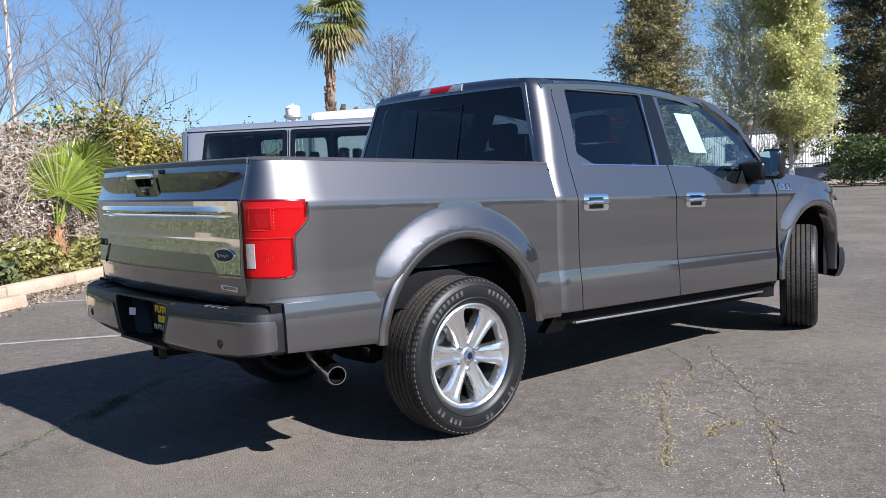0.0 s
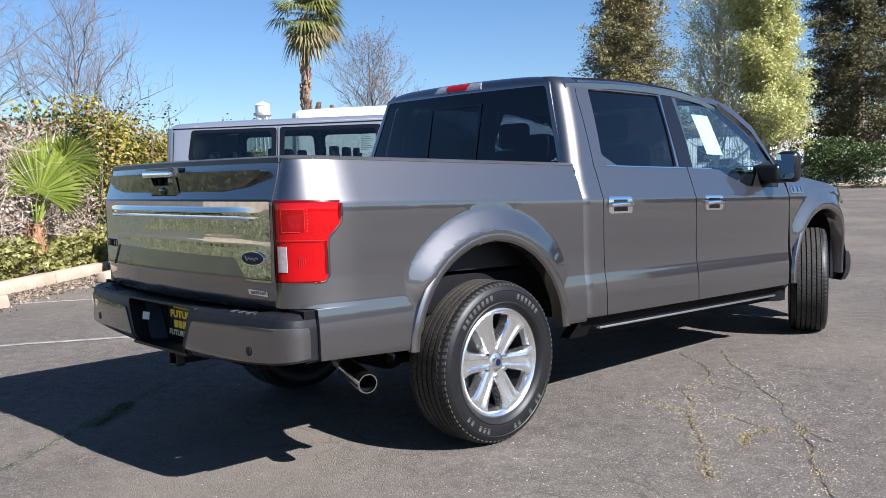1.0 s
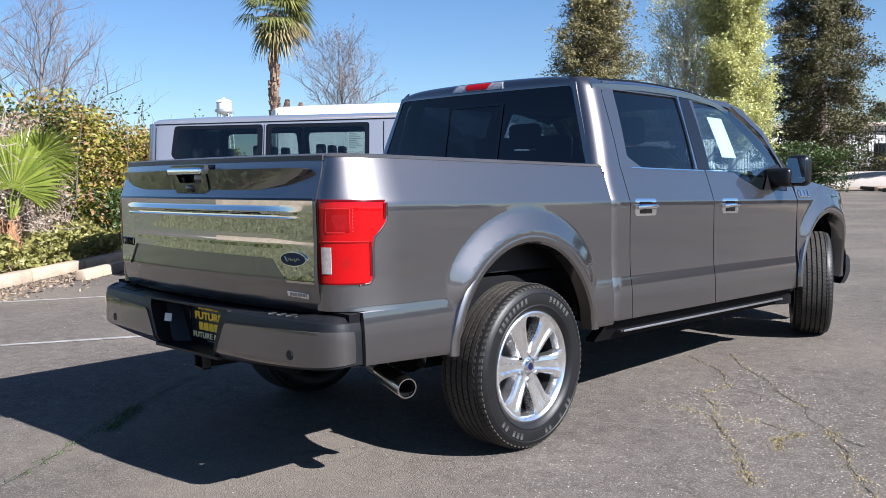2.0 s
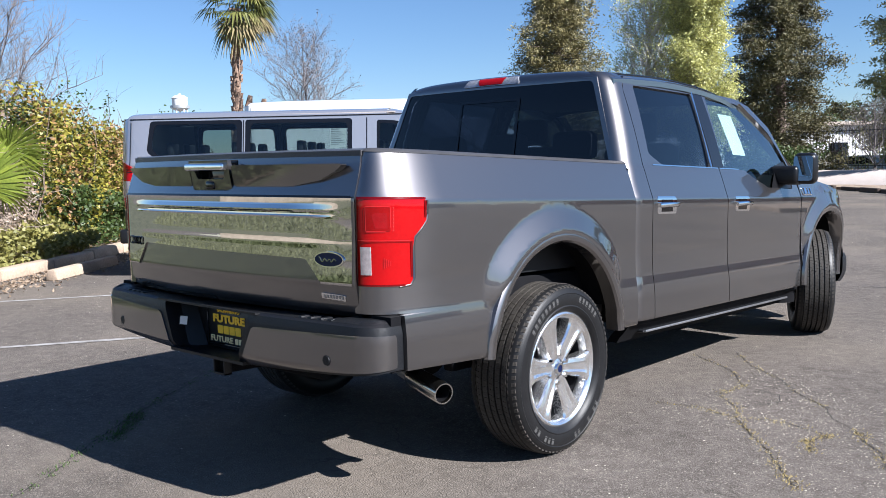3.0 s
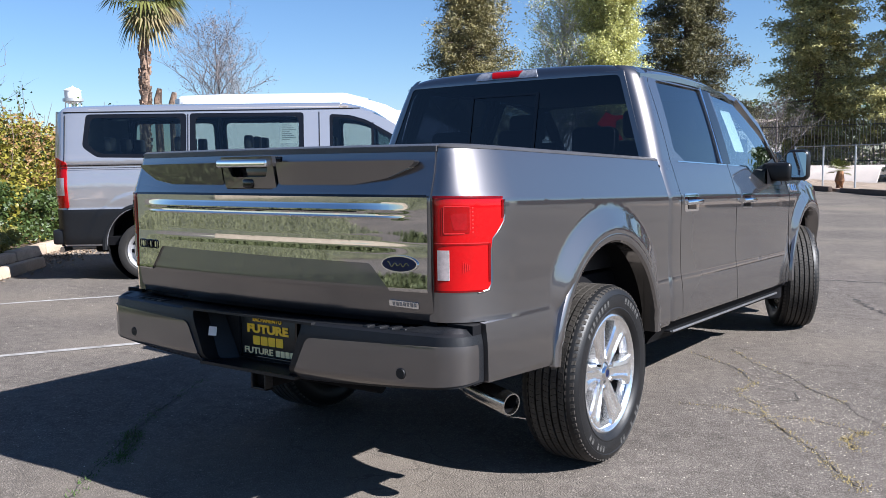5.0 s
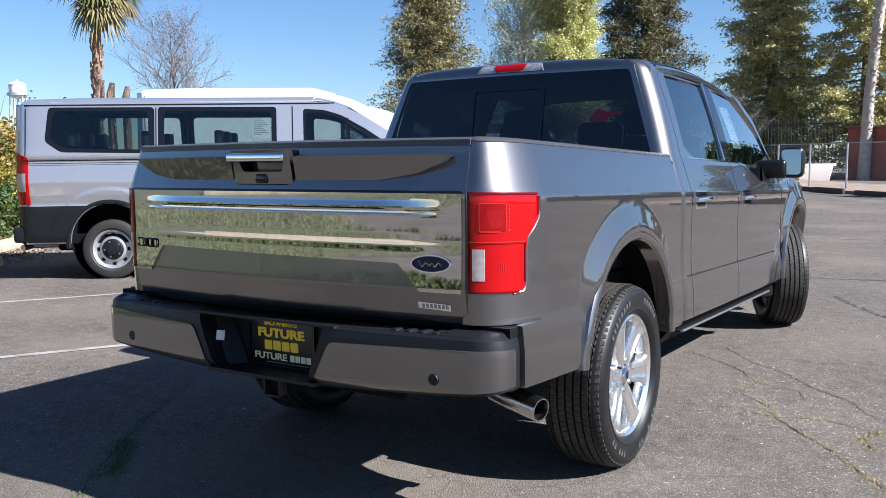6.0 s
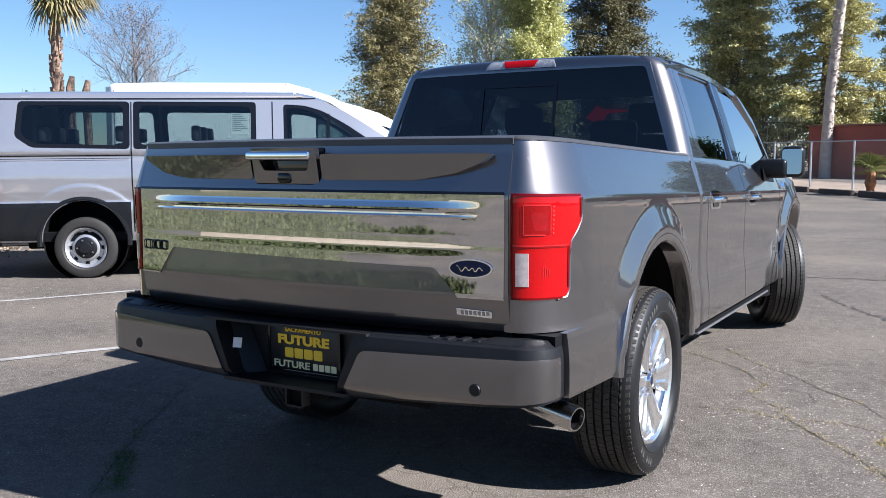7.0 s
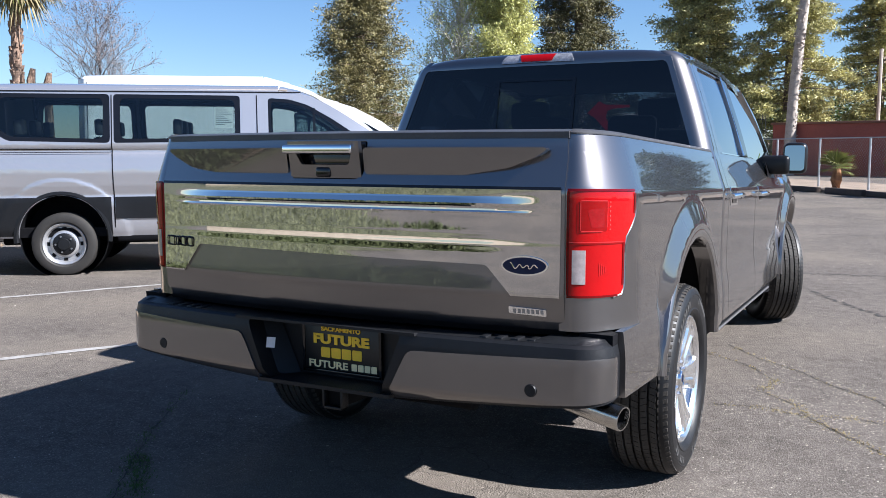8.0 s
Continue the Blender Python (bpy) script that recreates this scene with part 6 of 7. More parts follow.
for i in range(150):
    p = ra.lerp(rb, i / 149)
    part("bar", tube([p, p + Vector((0, 0, 2.1))], 0.012, 4), IRON, rail, smooth=0)
for z in (0.2, 1.85):
    part("rail", tube([ra + Vector((0, 0, z)), rb + Vector((0, 0, z))], 0.02, 5), IRON, rail)
PALEWALL = mat("pale plastered wall", (0.78, 0.78, 0.78), 0.85, 0, 0.12, 1.0)
hall = thing("pale_building", "low pale plastered building beyond the railings", "building")
hm = pose(-36, 48, 0, 0, 0, 36)
part("wall", moved(box(0, 27, 0, 8, 0, 3.6, 0.03), hm), PALEWALL, hall)
part("roof", moved(box(-0.4, 27.4, -0.4, 8.4, 3.6, 3.85, 0.04), hm), TRIMC, hall)
for i in range(7):
    x = 1.5 + i * 3.6
    pane_ob = part("window", moved(box(x, x + 1.3, -0.03, 0.02, 1.2, 2.4, 0.01), hm), GLOSS, hall)
    part("frame", moved(box(x - 0.06, x + 1.36, -0.045, -0.004, 1.14, 1.20, 0.005), hm), TRIMC, pane_ob)
bm = panel(steps(-34, -4.5, 0.8), steps(0, 2.2, 0.4), lambda x, v: Vector((x, 35.7 - 0.06 * (x + 8) + v, 0.05 + 0.16 * math.exp(-((v - 1.2) / 0.5) ** 2) * (0.6 + noise.noise(Vector((x * 0.9, v, 5)))))), depth=(0, 0, -0.1))
tagged(part("soil_strip", bm, REDSOIL), "low mound of reddish soil before the bank", "soil", kind="structure")


def far_car(m, paint, label):
    car = thing("car", label, "car", m, "parked cars")
    prof = [(-2.1, 0.35), (2.1, 0.35), (2.15, 0.60), (2.0, 0.78), (1.05, 0.92), (0.45, 1.40), (-1.0, 1.45), (-1.75, 1.0), (-2.1, 0.92), (-2.18, 0.6)]
    part("body", solid(rounded(prof, 0.12, 3), lambda u, v: Vector((-0.86 + 0.12 * max(0, v - 0.9), u, v)), (1.72, 0, 0)), paint, car)
    for s in (1, -1):
        part("window", solid(rounded([(0.78, 0.96), (0.38, 1.34), (-0.92, 1.38), (-1.5, 1.0)], 0.06, 3), lambda u, v: Vector((s * 0.865, u, v)), (0.004 * s, 0, 0)), GLOSS, car)
        for y in (-1.3, 1.35):
            w = part("wheel", moved(lathe([(0.0, 0.09), (0.2, 0.09), (0.21, 0.08)], 20), pose(s * 0.80, y, 0.31, 0, 0, 0 if s > 0 else 180)), STEEL, car)
            part("tyre", moved(lathe([(0.2, -0.09), (0.30, -0.09), (0.315, 0.0), (0.30, 0.09), (0.2, 0.09)], 24), pose(s * 0.80, y, 0.31, 0, 0, 0 if s > 0 else 180)), RUBBER, car)


WHITECAR = mat("white car paint", (0.78, 0.78, 0.78), 0.3, 0, 0.04, 3, coat=0.8)
far_car(pose(-11.2, 46.5, 0, 0, 0, 80), WHITECAR, "white saloon car parked behind the railings")
far_car(pose(-17.5, 47.5, 0, 0, 0, 84), mat("dark car paint", (0.03, 0.032, 0.04), 0.25, 0, 0.05, 3, coat=0.8), "dark saloon car parked behind the railings")
far_car(pose(-24.0, 48.0, 0, 0, 0, 84), WHITECAR, "white saloon car parked behind the railings")
GREYBARK = mat("pale palm bark", (0.13, 0.105, 0.085), 0.9, 0, 0.5, 5, 0.8, 30, island=0.8, tint=(0.58, 0.50, 0.43))
trunk = thing("tall_palm", "tall palm trunk with pale grey-brown bark beside the fence", "palm")
part("trunk", tube([(-2.62, 40.0, 0), (-2.5, 40.0, 4), (-2.1, 40.1, 9), (-2.0, 40.1, 13)], [0.27, 0.22, 0.21, 0.20], 12), GREYBARK, trunk)
leaf_cloud("leaf_base", np.array([(-2.62 + 0.045 * z + 0.22 * math.cos(a), 40.0 + 0.22 * math.sin(a), z) for z, a in zip(np.random.default_rng(3).uniform(0, 12.5, 900), np.random.default_rng(4).uniform(0, 6.28, 900))]), 0.16, GREYBARK, trunk, aspect=0.5, seed=3)
mast = thing("mast", "slim pale mast beyond the bare trees", "mast")
part("pole", tube([(-53.6, 13.3, 0), (-53.6, 13.3, 17)], [0.14, 0.09], 10), TRIMC, mast)
for z in (9.5, 12.0, 14.5):
    part("bracket", box(-53.9, -53.3, 13.25, 13.35, z, z + 0.12, 0.01), GALV, mast)
pole = thing("utility_pole", "plain pale wooden pole behind the building", "pole")
part("post", tube([(0.95, 46.3, 0), (0.95, 46.3, 6.2)], 0.09, 8), TRIMC, pole)
TOWER = Vector((-293.3, 183.2, 0))
tank = thing("water_tank", "white water tank with a conical roof on tall legs", "water tank")
TANKPAINT = mat("white tank paint", (0.75, 0.75, 0.74), 0.6, 0, 0.08, 1)
part("tank", moved(lathe([(0.0, -3.1), (1.6, -2.9), (2.75, -2.2), (2.85, -1.9), (2.85, 1.7), (3.05, 1.75), (3.05, 1.95), (2.0, 2.7), (0.35, 3.2), (0.3, 3.6), (0.0, 3.65)], 28), Matrix.Translation(TOWER + Vector((0, 0, 26.6))) @ pose(0, 0, 0, 0, -90, 0)), TANKPAINT, tank)
part("balcony", moved(lathe([(2.86, -1.95), (3.6, -1.95), (3.6, -1.80), (3.6, -1.0), (3.55, -1.0), (3.55, -1.80), (2.86, -1.80)], 28), Matrix.Translation(TOWER + Vector((0, 0, 26.6))) @ pose(0, 0, 0, 0, -90, 0)), GALV, tank)
for k in range(6):
    c, q = math.cos(k * math.pi / 3), math.sin(k * math.pi / 3)
    part("leg", tube([TOWER + Vector((3.6 * c, 3.6 * q, 0)), TOWER + Vector((2.6 * c, 2.6 * q, 24.6))], 0.22, 8), TANKPAINT, tank)
part("riser", tube([TOWER, TOWER + Vector((0, 0, 23.6))], 0.45, 10), TANKPAINT, tank)

# ---- the planting strip runs on past the camera ----
LAWN = mat("rough grass", (0.035, 0.048, 0.022), 0.9, 0, 0.7, 2.6, 0.8, 40, tint=(0.15, 0.15, 0.085))
bm = panel(steps(-34, -2.1, 1.0), steps(-14, 46, 1.0), lambda s, w: lot(s, w, 0.06 + 0.004 * max(0.0, -2.1 - s)), outside=[[(-5, -20), (0, -20), (0, 1.0), (-5, 1.0)], [(-16, 13.0), (0, 13.0), (0, 60), (-16, 60)]], depth=(0, 0, -0.1))
tagged(part("lawn", bm, LAWN), "rough green lawn behind the kerb", "lawn", kind="structure")
TUFT = mat("dull grass tuft", (0.04, 0.052, 0.022), 0.7, 0, 0.4, 0.8, island=0.9, tint=(0.28, 0.285, 0.15), trans=0.3)
tufts = thing("grass_tufts", "uneven tufts of green and yellow grass", "grass", kind="stuff")
gs, gw = np.random.default_rng(61).uniform(-20, -2.2, 42000), np.random.default_rng(62).uniform(1.0, 34, 42000)
keep = ~((gw > 13.0) & (gs > -16))
gs, gw = gs[keep], gw[keep]
leaf_cloud("tuft_blades", np.stack([VAN_A.x + U.x * gs + W.x * gw, VAN_A.y + U.y * gs + W.y * gw, 0.11 + 0.004 * np.maximum(0, -2.1 - gs)], 1), 0.13, TUFT, tufts, seed=60, aspect=0.3)
gi, gj = np.random.default_rng(63).uniform(-4.6, -2.1, 46000), np.random.default_rng(64).uniform(1.0, 12.4, 46000)
IVY = mat("dark ivy leaf", (0.045, 0.062, 0.022), 0.6, 0, 0.4, 3, island=0.8, tint=(0.105, 0.115, 0.05), spec=0.2)
ivy = thing("ivy_bed", "low dark green ivy along the car park edge", "ivy", kind="stuff")
leaf_cloud("ivy_leaves", np.stack([VAN_A.x + U.x * gi + W.x * gj, VAN_A.y + U.y * gi + W.y * gj, np.random.default_rng(65).uniform(0.08, 0.40, 46000)], 1), 0.10, IVY, ivy, seed=66)
# out of view: a brown wall added for the tailgate to reflect
block_between("wall_south", lot(-27, 6), lot(-27, 46), 0.3, 1.5, 1.0, mat("brown reflected backdrop", (0.30, 0.25, 0.19), 0.85, 0, 0.3, 2, 0.3, 20), "unseen plain brown wall added behind the lawn for reflections", "wall", 0.02, "", "structure")
# two low trees ahead of the bonnet, seen in the paintwork
broadleaf("low_tree", (9.4, 47.0, 0), 7.4, 0.30, LEAF_D, "low round tree behind the brick building", 37, 60, 0.2, 0.7, 9)
broadleaf("low_tree", (13.4, 45.0, 0), 6.4, 0.34, LEAF_D, "low round tree behind the brick building", 38, 60, 0.2, 0.7, 9)
# never in view; added as something pale for the truck's side to mirror
block_between("wall_east", (38, -34, 0), (30, 33, 0), 0.3, 1.9, 1.0, BLOCK, "unseen plain pale wall added across the car park for reflections", "wall", 0.02, "", "structure")
far = thing("far_woods", "far line of dark trees beyond the buildings", "woods", kind="stuff")
g3 = np.random.default_rng(70)
fc = np.stack([g3.uniform(-55, 45, 420), 68 + g3.uniform(-4, 8, 420), g3.uniform(0.3, 5.2, 420)], 1)
leaf_cloud("wood_leaves", clump_points(fc, 1.5, 70, 71), 0.42, LEAF_D, far, seed=71)


# ---- vans ----
VPAINT = flake_paint("silver van paint", (0.40, 0.40, 0.425), 0.20, 0.5, 0.6, 0.35)
VTYRE = mat("dusty tyre rubber", (0.020, 0.018, 0.016), 0.7, 0, 0.3, 12)
WPAINT = mat("white van paint", (0.80, 0.80, 0.80), 0.35, 0, 0.04, 3, coat=0.8)
VGLASS = pane("van glass", (0.40, 0.47, 0.47))
HUBCAP = mat("silver steel wheel", (0.50, 0.50, 0.51), 0.35, 0.7, 0.15, 20)


def van_wheel():
    w = part("wheel", lathe([(0.235, -0.09), (0.215, 0.0), (0.215, 0.075), (0.232, 0.092), (0.225, 0.098), (0.205, 0.085), (0.19, 0.045), (0.155, 0.045), (0.145, 0.070), (0.125, 0.080), (0.0, 0.080)], 40), HUBCAP, None, "silver steel wheel with black hub")
    part("tyre", lathe([(0.225, -0.10), (0.30, -0.115), (0.335, -0.10), (0.345, -0.07), (0.346, -0.03), (0.336, -0.028), (0.336, -0.018), (0.346, -0.016), (0.346, 0.03), (0.345, 0.07), (0.335, 0.10), (0.30, 0.115), (0.25, 0.11), (0.228, 0.09)], 56), VTYRE, w)
    part("hub", lathe([(0.122, 0.075), (0.122, 0.086), (0.108, 0.096), (0.066, 0.098), (0.060, 0.116), (0.0, 0.118)], 28), PLASTIC, w)
    for k in range(5):
        part("wheel_nut", moved(tube([(0.09, 0, 0.09), (0.108, 0, 0.09)], 0.011, 6), Matrix.Rotation(radians(72 * k + 20), 4, "X")), STEEL, w)
    for k in range(8):
        part("wheel_slot", moved(box(0.043, 0.049, -0.022, 0.022, 0.158, 0.188, 0.002), Matrix.Rotation(radians(45 * k), 4, "X")), UNDER, w)
    return w


def van(m, paint, top, label, glazed=True):
    """A long window van; local y runs forward from the rear window's edge, x = 0 is its middle, half width 1.03."""
    root = thing("van", label, "van", m, "vans")
    high = 1.0 if top > 2.2 else 0.0
    rear, nose_y = -0.42, 5.15
    def sx(y, z):
        x = float(np.interp(z, [0.40, 0.50, 0.84, 0.88, 0.98, 1.12, 1.18, 1.24, 1.33, 1.45, 1.50, top - 0.10], [0.97, 1.0, 1.01, 1.0, 1.022, 1.036, 1.034, 1.020, 1.017, 1.018, 1.0, 0.90]))
        x += 0.02 * math.exp(-((z - 1.36) / 0.03) ** 2) * -1
        if y < rear + 0.16:
            x -= 0.13 * ((rear + 0.16 - y) / 0.16) ** 2
        for cy in (0.64, 3.94):
            f = min(1.0, max(0.0, (0.73 - math.hypot(y - cy, z - 0.345)) / 0.035))
            x += 0.014 * f * f * (3 - 2 * f)
        if y > 3.6:
            x -= 0.055 * (y - 3.6) ** 2 + (0.06 * (y - 3.6) ** 2 if z > 1.5 else 0)
        return x
    def at(y, z, out=0.0):
        return Vector((sx(y, z) + out, y, z))
    side_zs = sorted(set(steps(0.42, top - 0.10, 0.05) + steps(0.90, 1.10, 0.02) + [0.84, 0.86, 0.88, 1.33, 1.35, 1.37, 1.39, 1.45, 1.50]))
    ys = sorted(set(steps(rear, 3.3, 0.10) + steps(0.0, 1.40, 0.035) + [rear + 0.04, rear + 0.08, rear + 0.12]))
    wa, wb = (0.64, 0.42), (3.94, 0.42)
    # the front edge of the side, from the roof down to the bonnet
    brow = [(3.00, top - 0.112), (3.20, top - 0.125), (3.37, top - 0.160), (3.56, top - 0.25), (3.75, top - 0.365), (3.98, top - 0.515), (4.35, top - 0.762)]
    if high:
        brow = [(2.40, top - 0.105), (2.78, top - 0.145), (3.12, top - 0.25), (3.65, top - 0.52), (4.07, top - 0.83), (4.42, top - 1.17)]
    def vzt(y):
        return float(np.interp(y, [rear, rear + 0.08, 0.3, brow[0][0]], [top - 0.06, top - 0.015, top, brow[0][1] + 0.102]))
    waist = brow[-1][1]
    low_out = [(rear - 0.01, 0.40), (4.9, 0.40), (5.0, 0.9), (4.96, 1.2), (brow[-1][0], waist), (rear - 0.01, waist)]
    high_out = [(rear - 0.01, waist)] + brow[::-1] + [(2.2, top - 0.095), (rear - 0.01, top - 0.095)]
    win_r = rounded([(-0.06, 1.60), (0.12, 1.475), (1.172, 1.45), (1.172, 1.985), (-0.02, 1.99)], 0.05, 4)
    win_d = rounded([(1.21, 1.45), (2.57, 1.46), (2.57, 1.975), (1.21, 1.985)], 0.04, 3)
    frit_r = rounded([(0.0, 1.63), (0.15, 1.52), (1.10, 1.495), (1.10, 1.94), (0.04, 1.945)], 0.07, 4)
    frit_d = rounded([(1.28, 1.495), (2.51, 1.505), (2.51, 1.93), (1.28, 1.94)], 0.07, 4)
    win_f = rounded([(2.88, 1.43), (4.02, 1.36), (4.04, 1.41), (3.80, 1.58), (3.60, 1.715), (3.32, 1.875), (3.12, 1.935), (2.88, 1.95)], 0.04, 3)
    frit_f = rounded([(2.915, 1.465), (3.90, 1.40), (3.92, 1.43), (3.765, 1.545), (3.57, 1.68), (3.30, 1.84), (3.12, 1.895), (2.915, 1.915)], 0.05, 3)
    holes = [arch_poly(wa, 0.46), arch_poly(wb, 0.46)] + ([win_r, win_d] if glazed else []) + [win_f]
    for s in (1, -1):
        bm = bmesh.new()
        for outline in (low_out, high_out):
            join(bm, panel(sorted(set(ys + steps(3.3, 5.0, 0.1))), side_zs, at, inside=[outline], outside=holes, depth=(-0.03, 0, 0)))
        side = part("body_side", mirrored(bm, s), paint, root)
        clad = part("side_cladding", mirrored(panel(sorted(set(ys + steps(3.3, 4.9, 0.1))), steps(0.44, 0.86, 0.06), lambda y, z: at(y, z, 0.012), inside=[[(rear, 0.44), (1.16, 0.44), (1.16, 0.86), (rear, 0.86)]], outside=[arch_poly(wa, 0.47)], depth=(-0.015, 0, 0)), s), PLASTIC, root, "black plastic lower cladding")
        part("side_cladding", mirrored(panel(steps(1.20, 4.9, 0.1), steps(0.62, 0.86, 0.06), lambda y, z: at(y, z, 0.012), outside=[arch_poly(wb, 0.47)], depth=(-0.015, 0, 0)), s), PLASTIC, root, "black plastic lower cladding")
        for c in (wa, wb):
            bm, rings = bmesh.new(), []
            for d in range(-6, 187, 6):
                a = radians(d)
                rings.append([bm.verts.new((x, c[0] + r * math.cos(a), c[1] + r * math.sin(a))) for r, x in ((0.515, 1.01), (0.505, 1.03), (0.475, 1.035), (0.462, 1.02), (0.46, 0.90))])
            for a, b in zip(rings, rings[1:]):
                for i in range(4):
                    bm.faces.new((a[i], a[i + 1], b[i + 1], b[i]))
            part("arch_trim", mirrored(bm, s), PLASTIC, root)
            part("wheel_housing", mirrored(moved(lathe([(0.46, 0.0), (0.46, -0.4), (0.0, -0.4)], 30), pose(0.98, c[0], c[1])), s), UNDER, root)
        for name, y0, y1, z0, z1, ok in (("rear_side_window", -0.09, 1.17, 1.43, 2.01, glazed), ("door_window", 1.22, 2.60, 1.43, 2.01, glazed), ("front_window", 2.86, 4.08, 1.34, 1.98, True)):
            if ok:
                inside = [[(2.86, 1.34), (4.06, 1.34), (4.07, 1.42), (3.82, 1.60), (3.62, 1.735), (3.34, 1.895), (3.13, 1.955), (2.86, 1.97)]] if y0 > 2 else []
                part(name, mirrored(panel(steps(y0, y1, 0.1), steps(z0, z1, 0.06), lambda y, z: at(y, z, -0.008), inside=inside), s), VGLASS, root, "dark tinted van window")
        if glazed:
            part("window_border", mirrored(panel(steps(-0.07, 1.18, 0.06), steps(1.44, 2.0, 0.05), lambda y, z: at(y, z, -0.006), inside=[win_r], outside=[frit_r]), s), GLOSS, root)
            part("window_border", mirrored(panel(steps(1.20, 2.58, 0.06), steps(1.44, 2.0, 0.05), lambda y, z: at(y, z, -0.006), inside=[win_d], outside=[frit_d]), s), GLOSS, root)
        part("window_border", mirrored(panel(steps(2.86, 4.06, 0.05), steps(1.35, 1.97, 0.04), lambda y, z: at(y, z, -0.006), inside=[win_f], outside=[frit_f]), s), GLOSS, root)
        if not high:
            part("roof_gutter", mirrored(panel(sorted(set(steps(rear + 0.05, 3.25, 0.1))), [top - 0.122, top - 0.108], lambda y, z: at(y, z, 0.004)), s), UNDER, root, "dark drip channel under the roof")
        part("quarter_bar", mirrored(panel([3.38, 3.41], steps(1.40, 1.84, 0.06), lambda y, z: at(y, z, 0.002)), s), GLOSS, root)
        part("slide_rail", mirrored(panel(steps(rear + 0.1, 1.18, 0.1), [1.347, 1.354], lambda y, z: at(y, z, 0.024)), s), GLOSS, root, "black sliding door rail")
        part("slide_rail", mirrored(panel(steps(rear + 0.1, 1.18, 0.1), [1.376, 1.388], lambda y, z: at(y, z, 0.024)), s), GLOSS, root, "black sliding door rail")
        for y in () if high else (1.19, 2.755):
            part("door_gap", mirrored(panel([y - 0.006, y + 0.006], side_zs[2:-1], lambda u, z: at(u, z, 0.0025)), s), UNDER, root)
        part("door_gap", mirrored(panel([rear + 0.15, rear + 0.158], side_zs[2:-1], lambda u, z: at(u, z, 0.0025)), s), UNDER, root)
        lamp = part("tail_lamp", mirrored(panel(steps(rear + 0.005, rear + 0.19, 0.02), steps(0.88, 1.48, 0.06), lambda y, z: at(y, z, 0.012), inside=[rounded([(rear, 0.87), (rear + 0.18, 0.87), (rear + 0.18, 1.42), (rear, 1.50)], 0.03, 3)], depth=(-0.02, 0, 0)), s), RED, root, "tall red tail lamp")
        part("lamp_lens", mirrored(panel(steps(rear + 0.02, rear + 0.15, 0.02), steps(1.03, 1.24, 0.04), lambda y, z: at(y, z, 0.015)), s), CLEAR, lamp)
        part("sill", mirrored(box(0.86, 0.99, 1.2, 3.4, 0.36, 0.43, 0.02), s), UNDER, root)
        part("mirror", mirrored(box(0.98, 1.20, 3.92, 4.06, 1.26, 1.54, 0.05, 3), s), PLASTIC, root)
    part("roof", panel(steps(-1, 1, 0.1), [y for y in ys if y < brow[0][0]] + [brow[0][0]], lambda u, y: Vector((u * (sx(y, top - 0.10) + 0.002), y, vzt(y) - 0.09 * abs(u) ** 6 - 0.012 * u * u)), depth=(0, 0, -0.02)), paint, root)
    part("rear_face", panel(steps(-1, 1, 0.1), side_zs, lambda u, z: Vector((u * sx(rear, z), rear - 0.02 * (1 - u * u) + max(0, z - 1.4) * 0.05, z))), paint, root)
    part("rear_window", panel(steps(-0.72, 0.72, 0.1), steps(1.42, 1.94, 0.06), lambda u, z: Vector((u, rear - 0.035 + max(0, z - 1.4) * 0.05, z)), inside=[rounded([(-0.7, 1.42), (0.7, 1.42), (0.66, 1.94), (-0.66, 1.94)], 0.06, 3)]), VGLASS, root)
    part("rear_bumper", box(-0.98, 0.98, rear - 0.05, rear + 0.10, 0.44, 0.62, 0.03, 3), PLASTIC, root)
    by, bz = [p[0] for p in brow], [p[1] for p in brow]
    def screen_at(u, y):
        z = float(np.interp(y, by, bz)) + (0.102 - 0.09 * abs(u) ** 6 - 0.012 * u * u) * max(0.0, 1 - (y - by[0]) / 0.6)
        return Vector((u * (sx(y, z) - 0.012), y + 0.05 * (1 - u * u), z - 0.004))
    part("windscreen", panel(steps(-1, 1, 0.1), steps(by[0] + 0.40, by[-1], 0.06), screen_at), VGLASS, root, "clear van windscreen")
    part("roof_brow", panel(steps(-1, 1, 0.1), steps(by[0], by[0] + 0.41, 0.03), screen_at, depth=(0, 0, -0.02)), paint, root)
    part("bonnet", panel(steps(-1, 1, 0.1), steps(0, 1, 0.1), lambda u, v: Vector((u * (0.88 - 0.08 * v), by[-1] - 0.06 + (5.16 - by[-1]) * v - 0.15 * u * u, 1.385 - 0.10 * v - 0.28 * v ** 3)), depth=(0, 0, -0.03)), paint, root)
    part("nose", panel(steps(-1, 1, 0.1), steps(0.42, 1.04, 0.06), lambda u, z: Vector((u * 0.86, 5.15 - 0.22 * u * u, z)), depth=(0, -0.2, 0)), paint, root)
    part("floor_pan", box(-0.95, 0.95, rear + 0.05, 4.9, 0.42, 0.52), UNDER, root)
    part("undertray", box(-0.55, 0.55, rear + 0.3, 4.7, 0.30, 0.42, 0.03), UNDER, root)
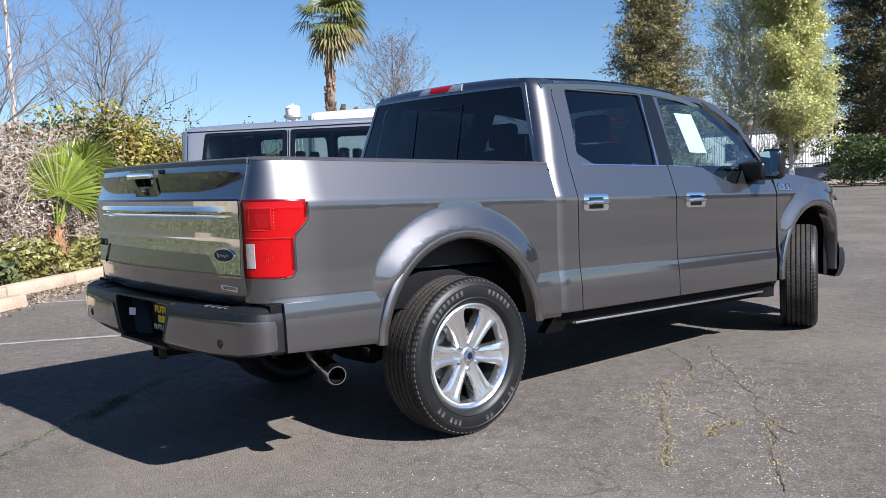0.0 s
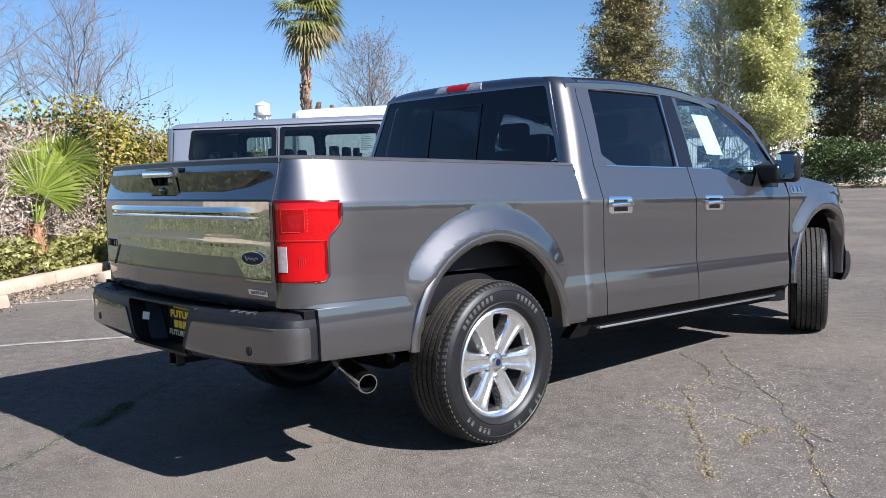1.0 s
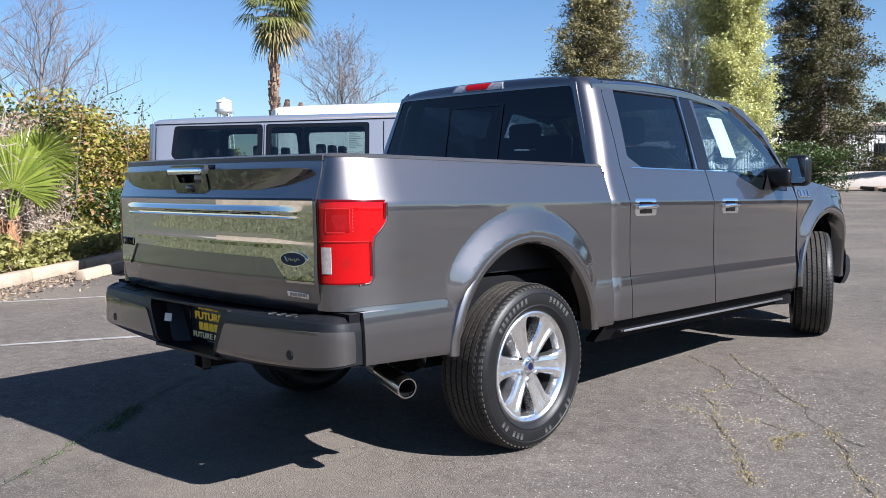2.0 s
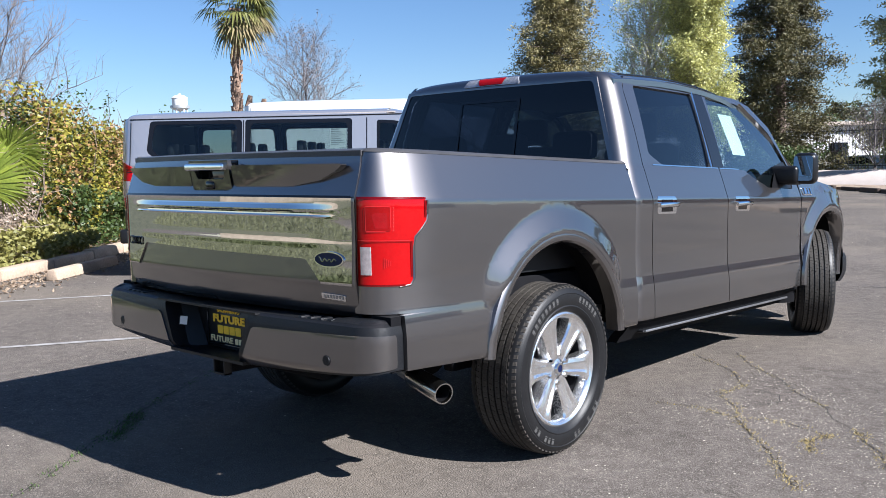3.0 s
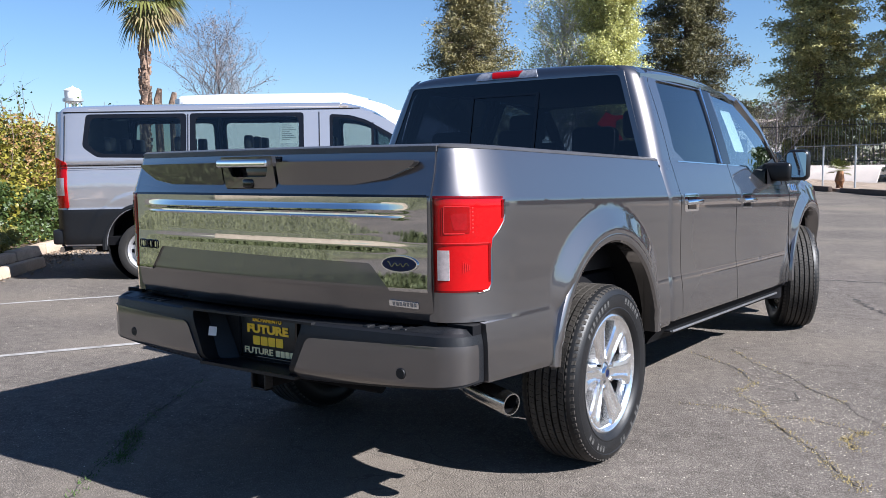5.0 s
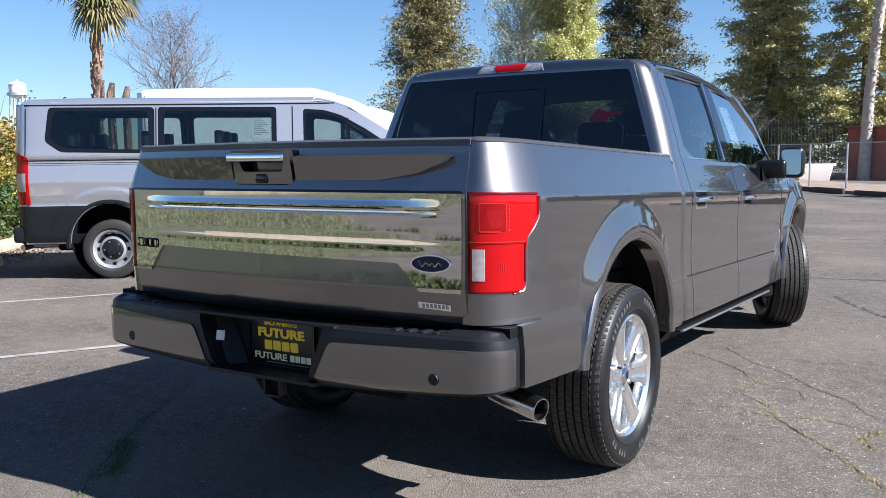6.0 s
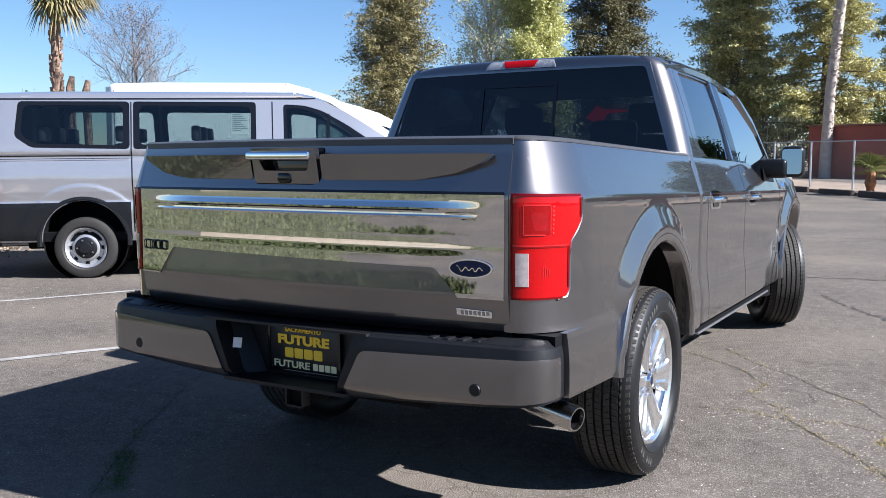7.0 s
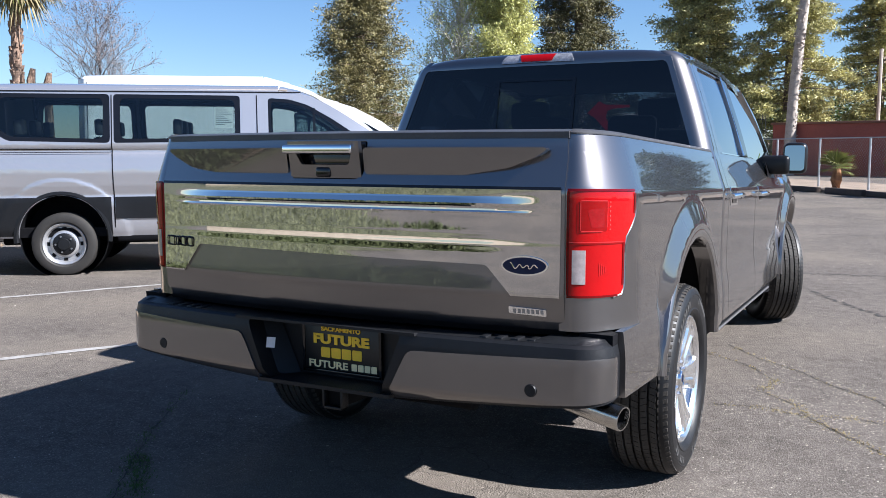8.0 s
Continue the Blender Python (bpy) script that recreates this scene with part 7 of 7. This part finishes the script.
    for y in (0.1, 0.95, 1.8, 2.75):
        for x in (-0.62, 0.0, 0.62):
            part("seat", box(x - 0.22, x + 0.22, y, y + 0.12, 0.85, 1.52, 0.05, 2), SEAT, root)
            part("headrest", box(x - 0.12, x + 0.12, y + 0.01, y + 0.10, 1.54, 1.72, 0.03, 2), SEAT, root)
    part("headliner", box(-0.85, 0.85, 0.0, 3.1 - 0.8 * high, top - 0.09, top - 0.08), TRIMC, root)
    if glazed:
        sheet = part("window_sheet", panel(steps(2.29, 2.49, 0.05), steps(1.61, 1.85, 0.08), lambda y, z: at(y, z, -0.014)), PAPER, root, "printed price sheet in the window")
        bm = bmesh.new()
        for i in range(9):
            z = 1.84 - 0.023 * i
            join(bm, panel([2.305, 2.305 + 0.17 * (0.55 + 0.45 * ((i * 5) % 4) / 3)], [z - 0.006, z], lambda y, zz: at(y, zz, -0.0125)))
        part("print", bm, STEEL, root, smooth=0)
    first = van_wheel()
    first.parent = root
    first.matrix_basis = pose(0.90, 0.64, 0.345)
    for mm in (pose(-0.90, 0.64, 0.345, 0, 0, 180), pose(0.90, 3.94, 0.345), pose(-0.90, 3.94, 0.345, 0, 0, 180)):
        copy_thing(first, mm)
    pipe = part("exhaust_pipe", tube([(0.35, rear + 0.5, 0.36), (0.45, rear - 0.02, 0.36), (0.62, rear - 0.08, 0.35)], 0.035, 10), STEEL, root)
    return root


def stall(s, w):
    p = lot(s, w)
    return Matrix.Translation(p) @ Matrix.Rotation(math.atan2(-U.x, U.y), 4, "Z")


van(stall(0, -1.03), VPAINT, 2.13, "silver window van with black lower cladding, parked on asphalt")
van(stall(0.36, -5.23), WPAINT, 2.56, "white van with a raised roof, parked beside the silver van", glazed=False)
van(stall(1.35, -8.3), WPAINT, 2.42, "white van with a raised roof, parked beside another van", glazed=False)

for ob in scene.objects:
    if ob.name.split(".")[0] in ("tread", "leaf_base", "bough", "vine", "sidewall_lettering", "print", "stem", "sprig", "twig"):
        ob["kind"] = "stuff"
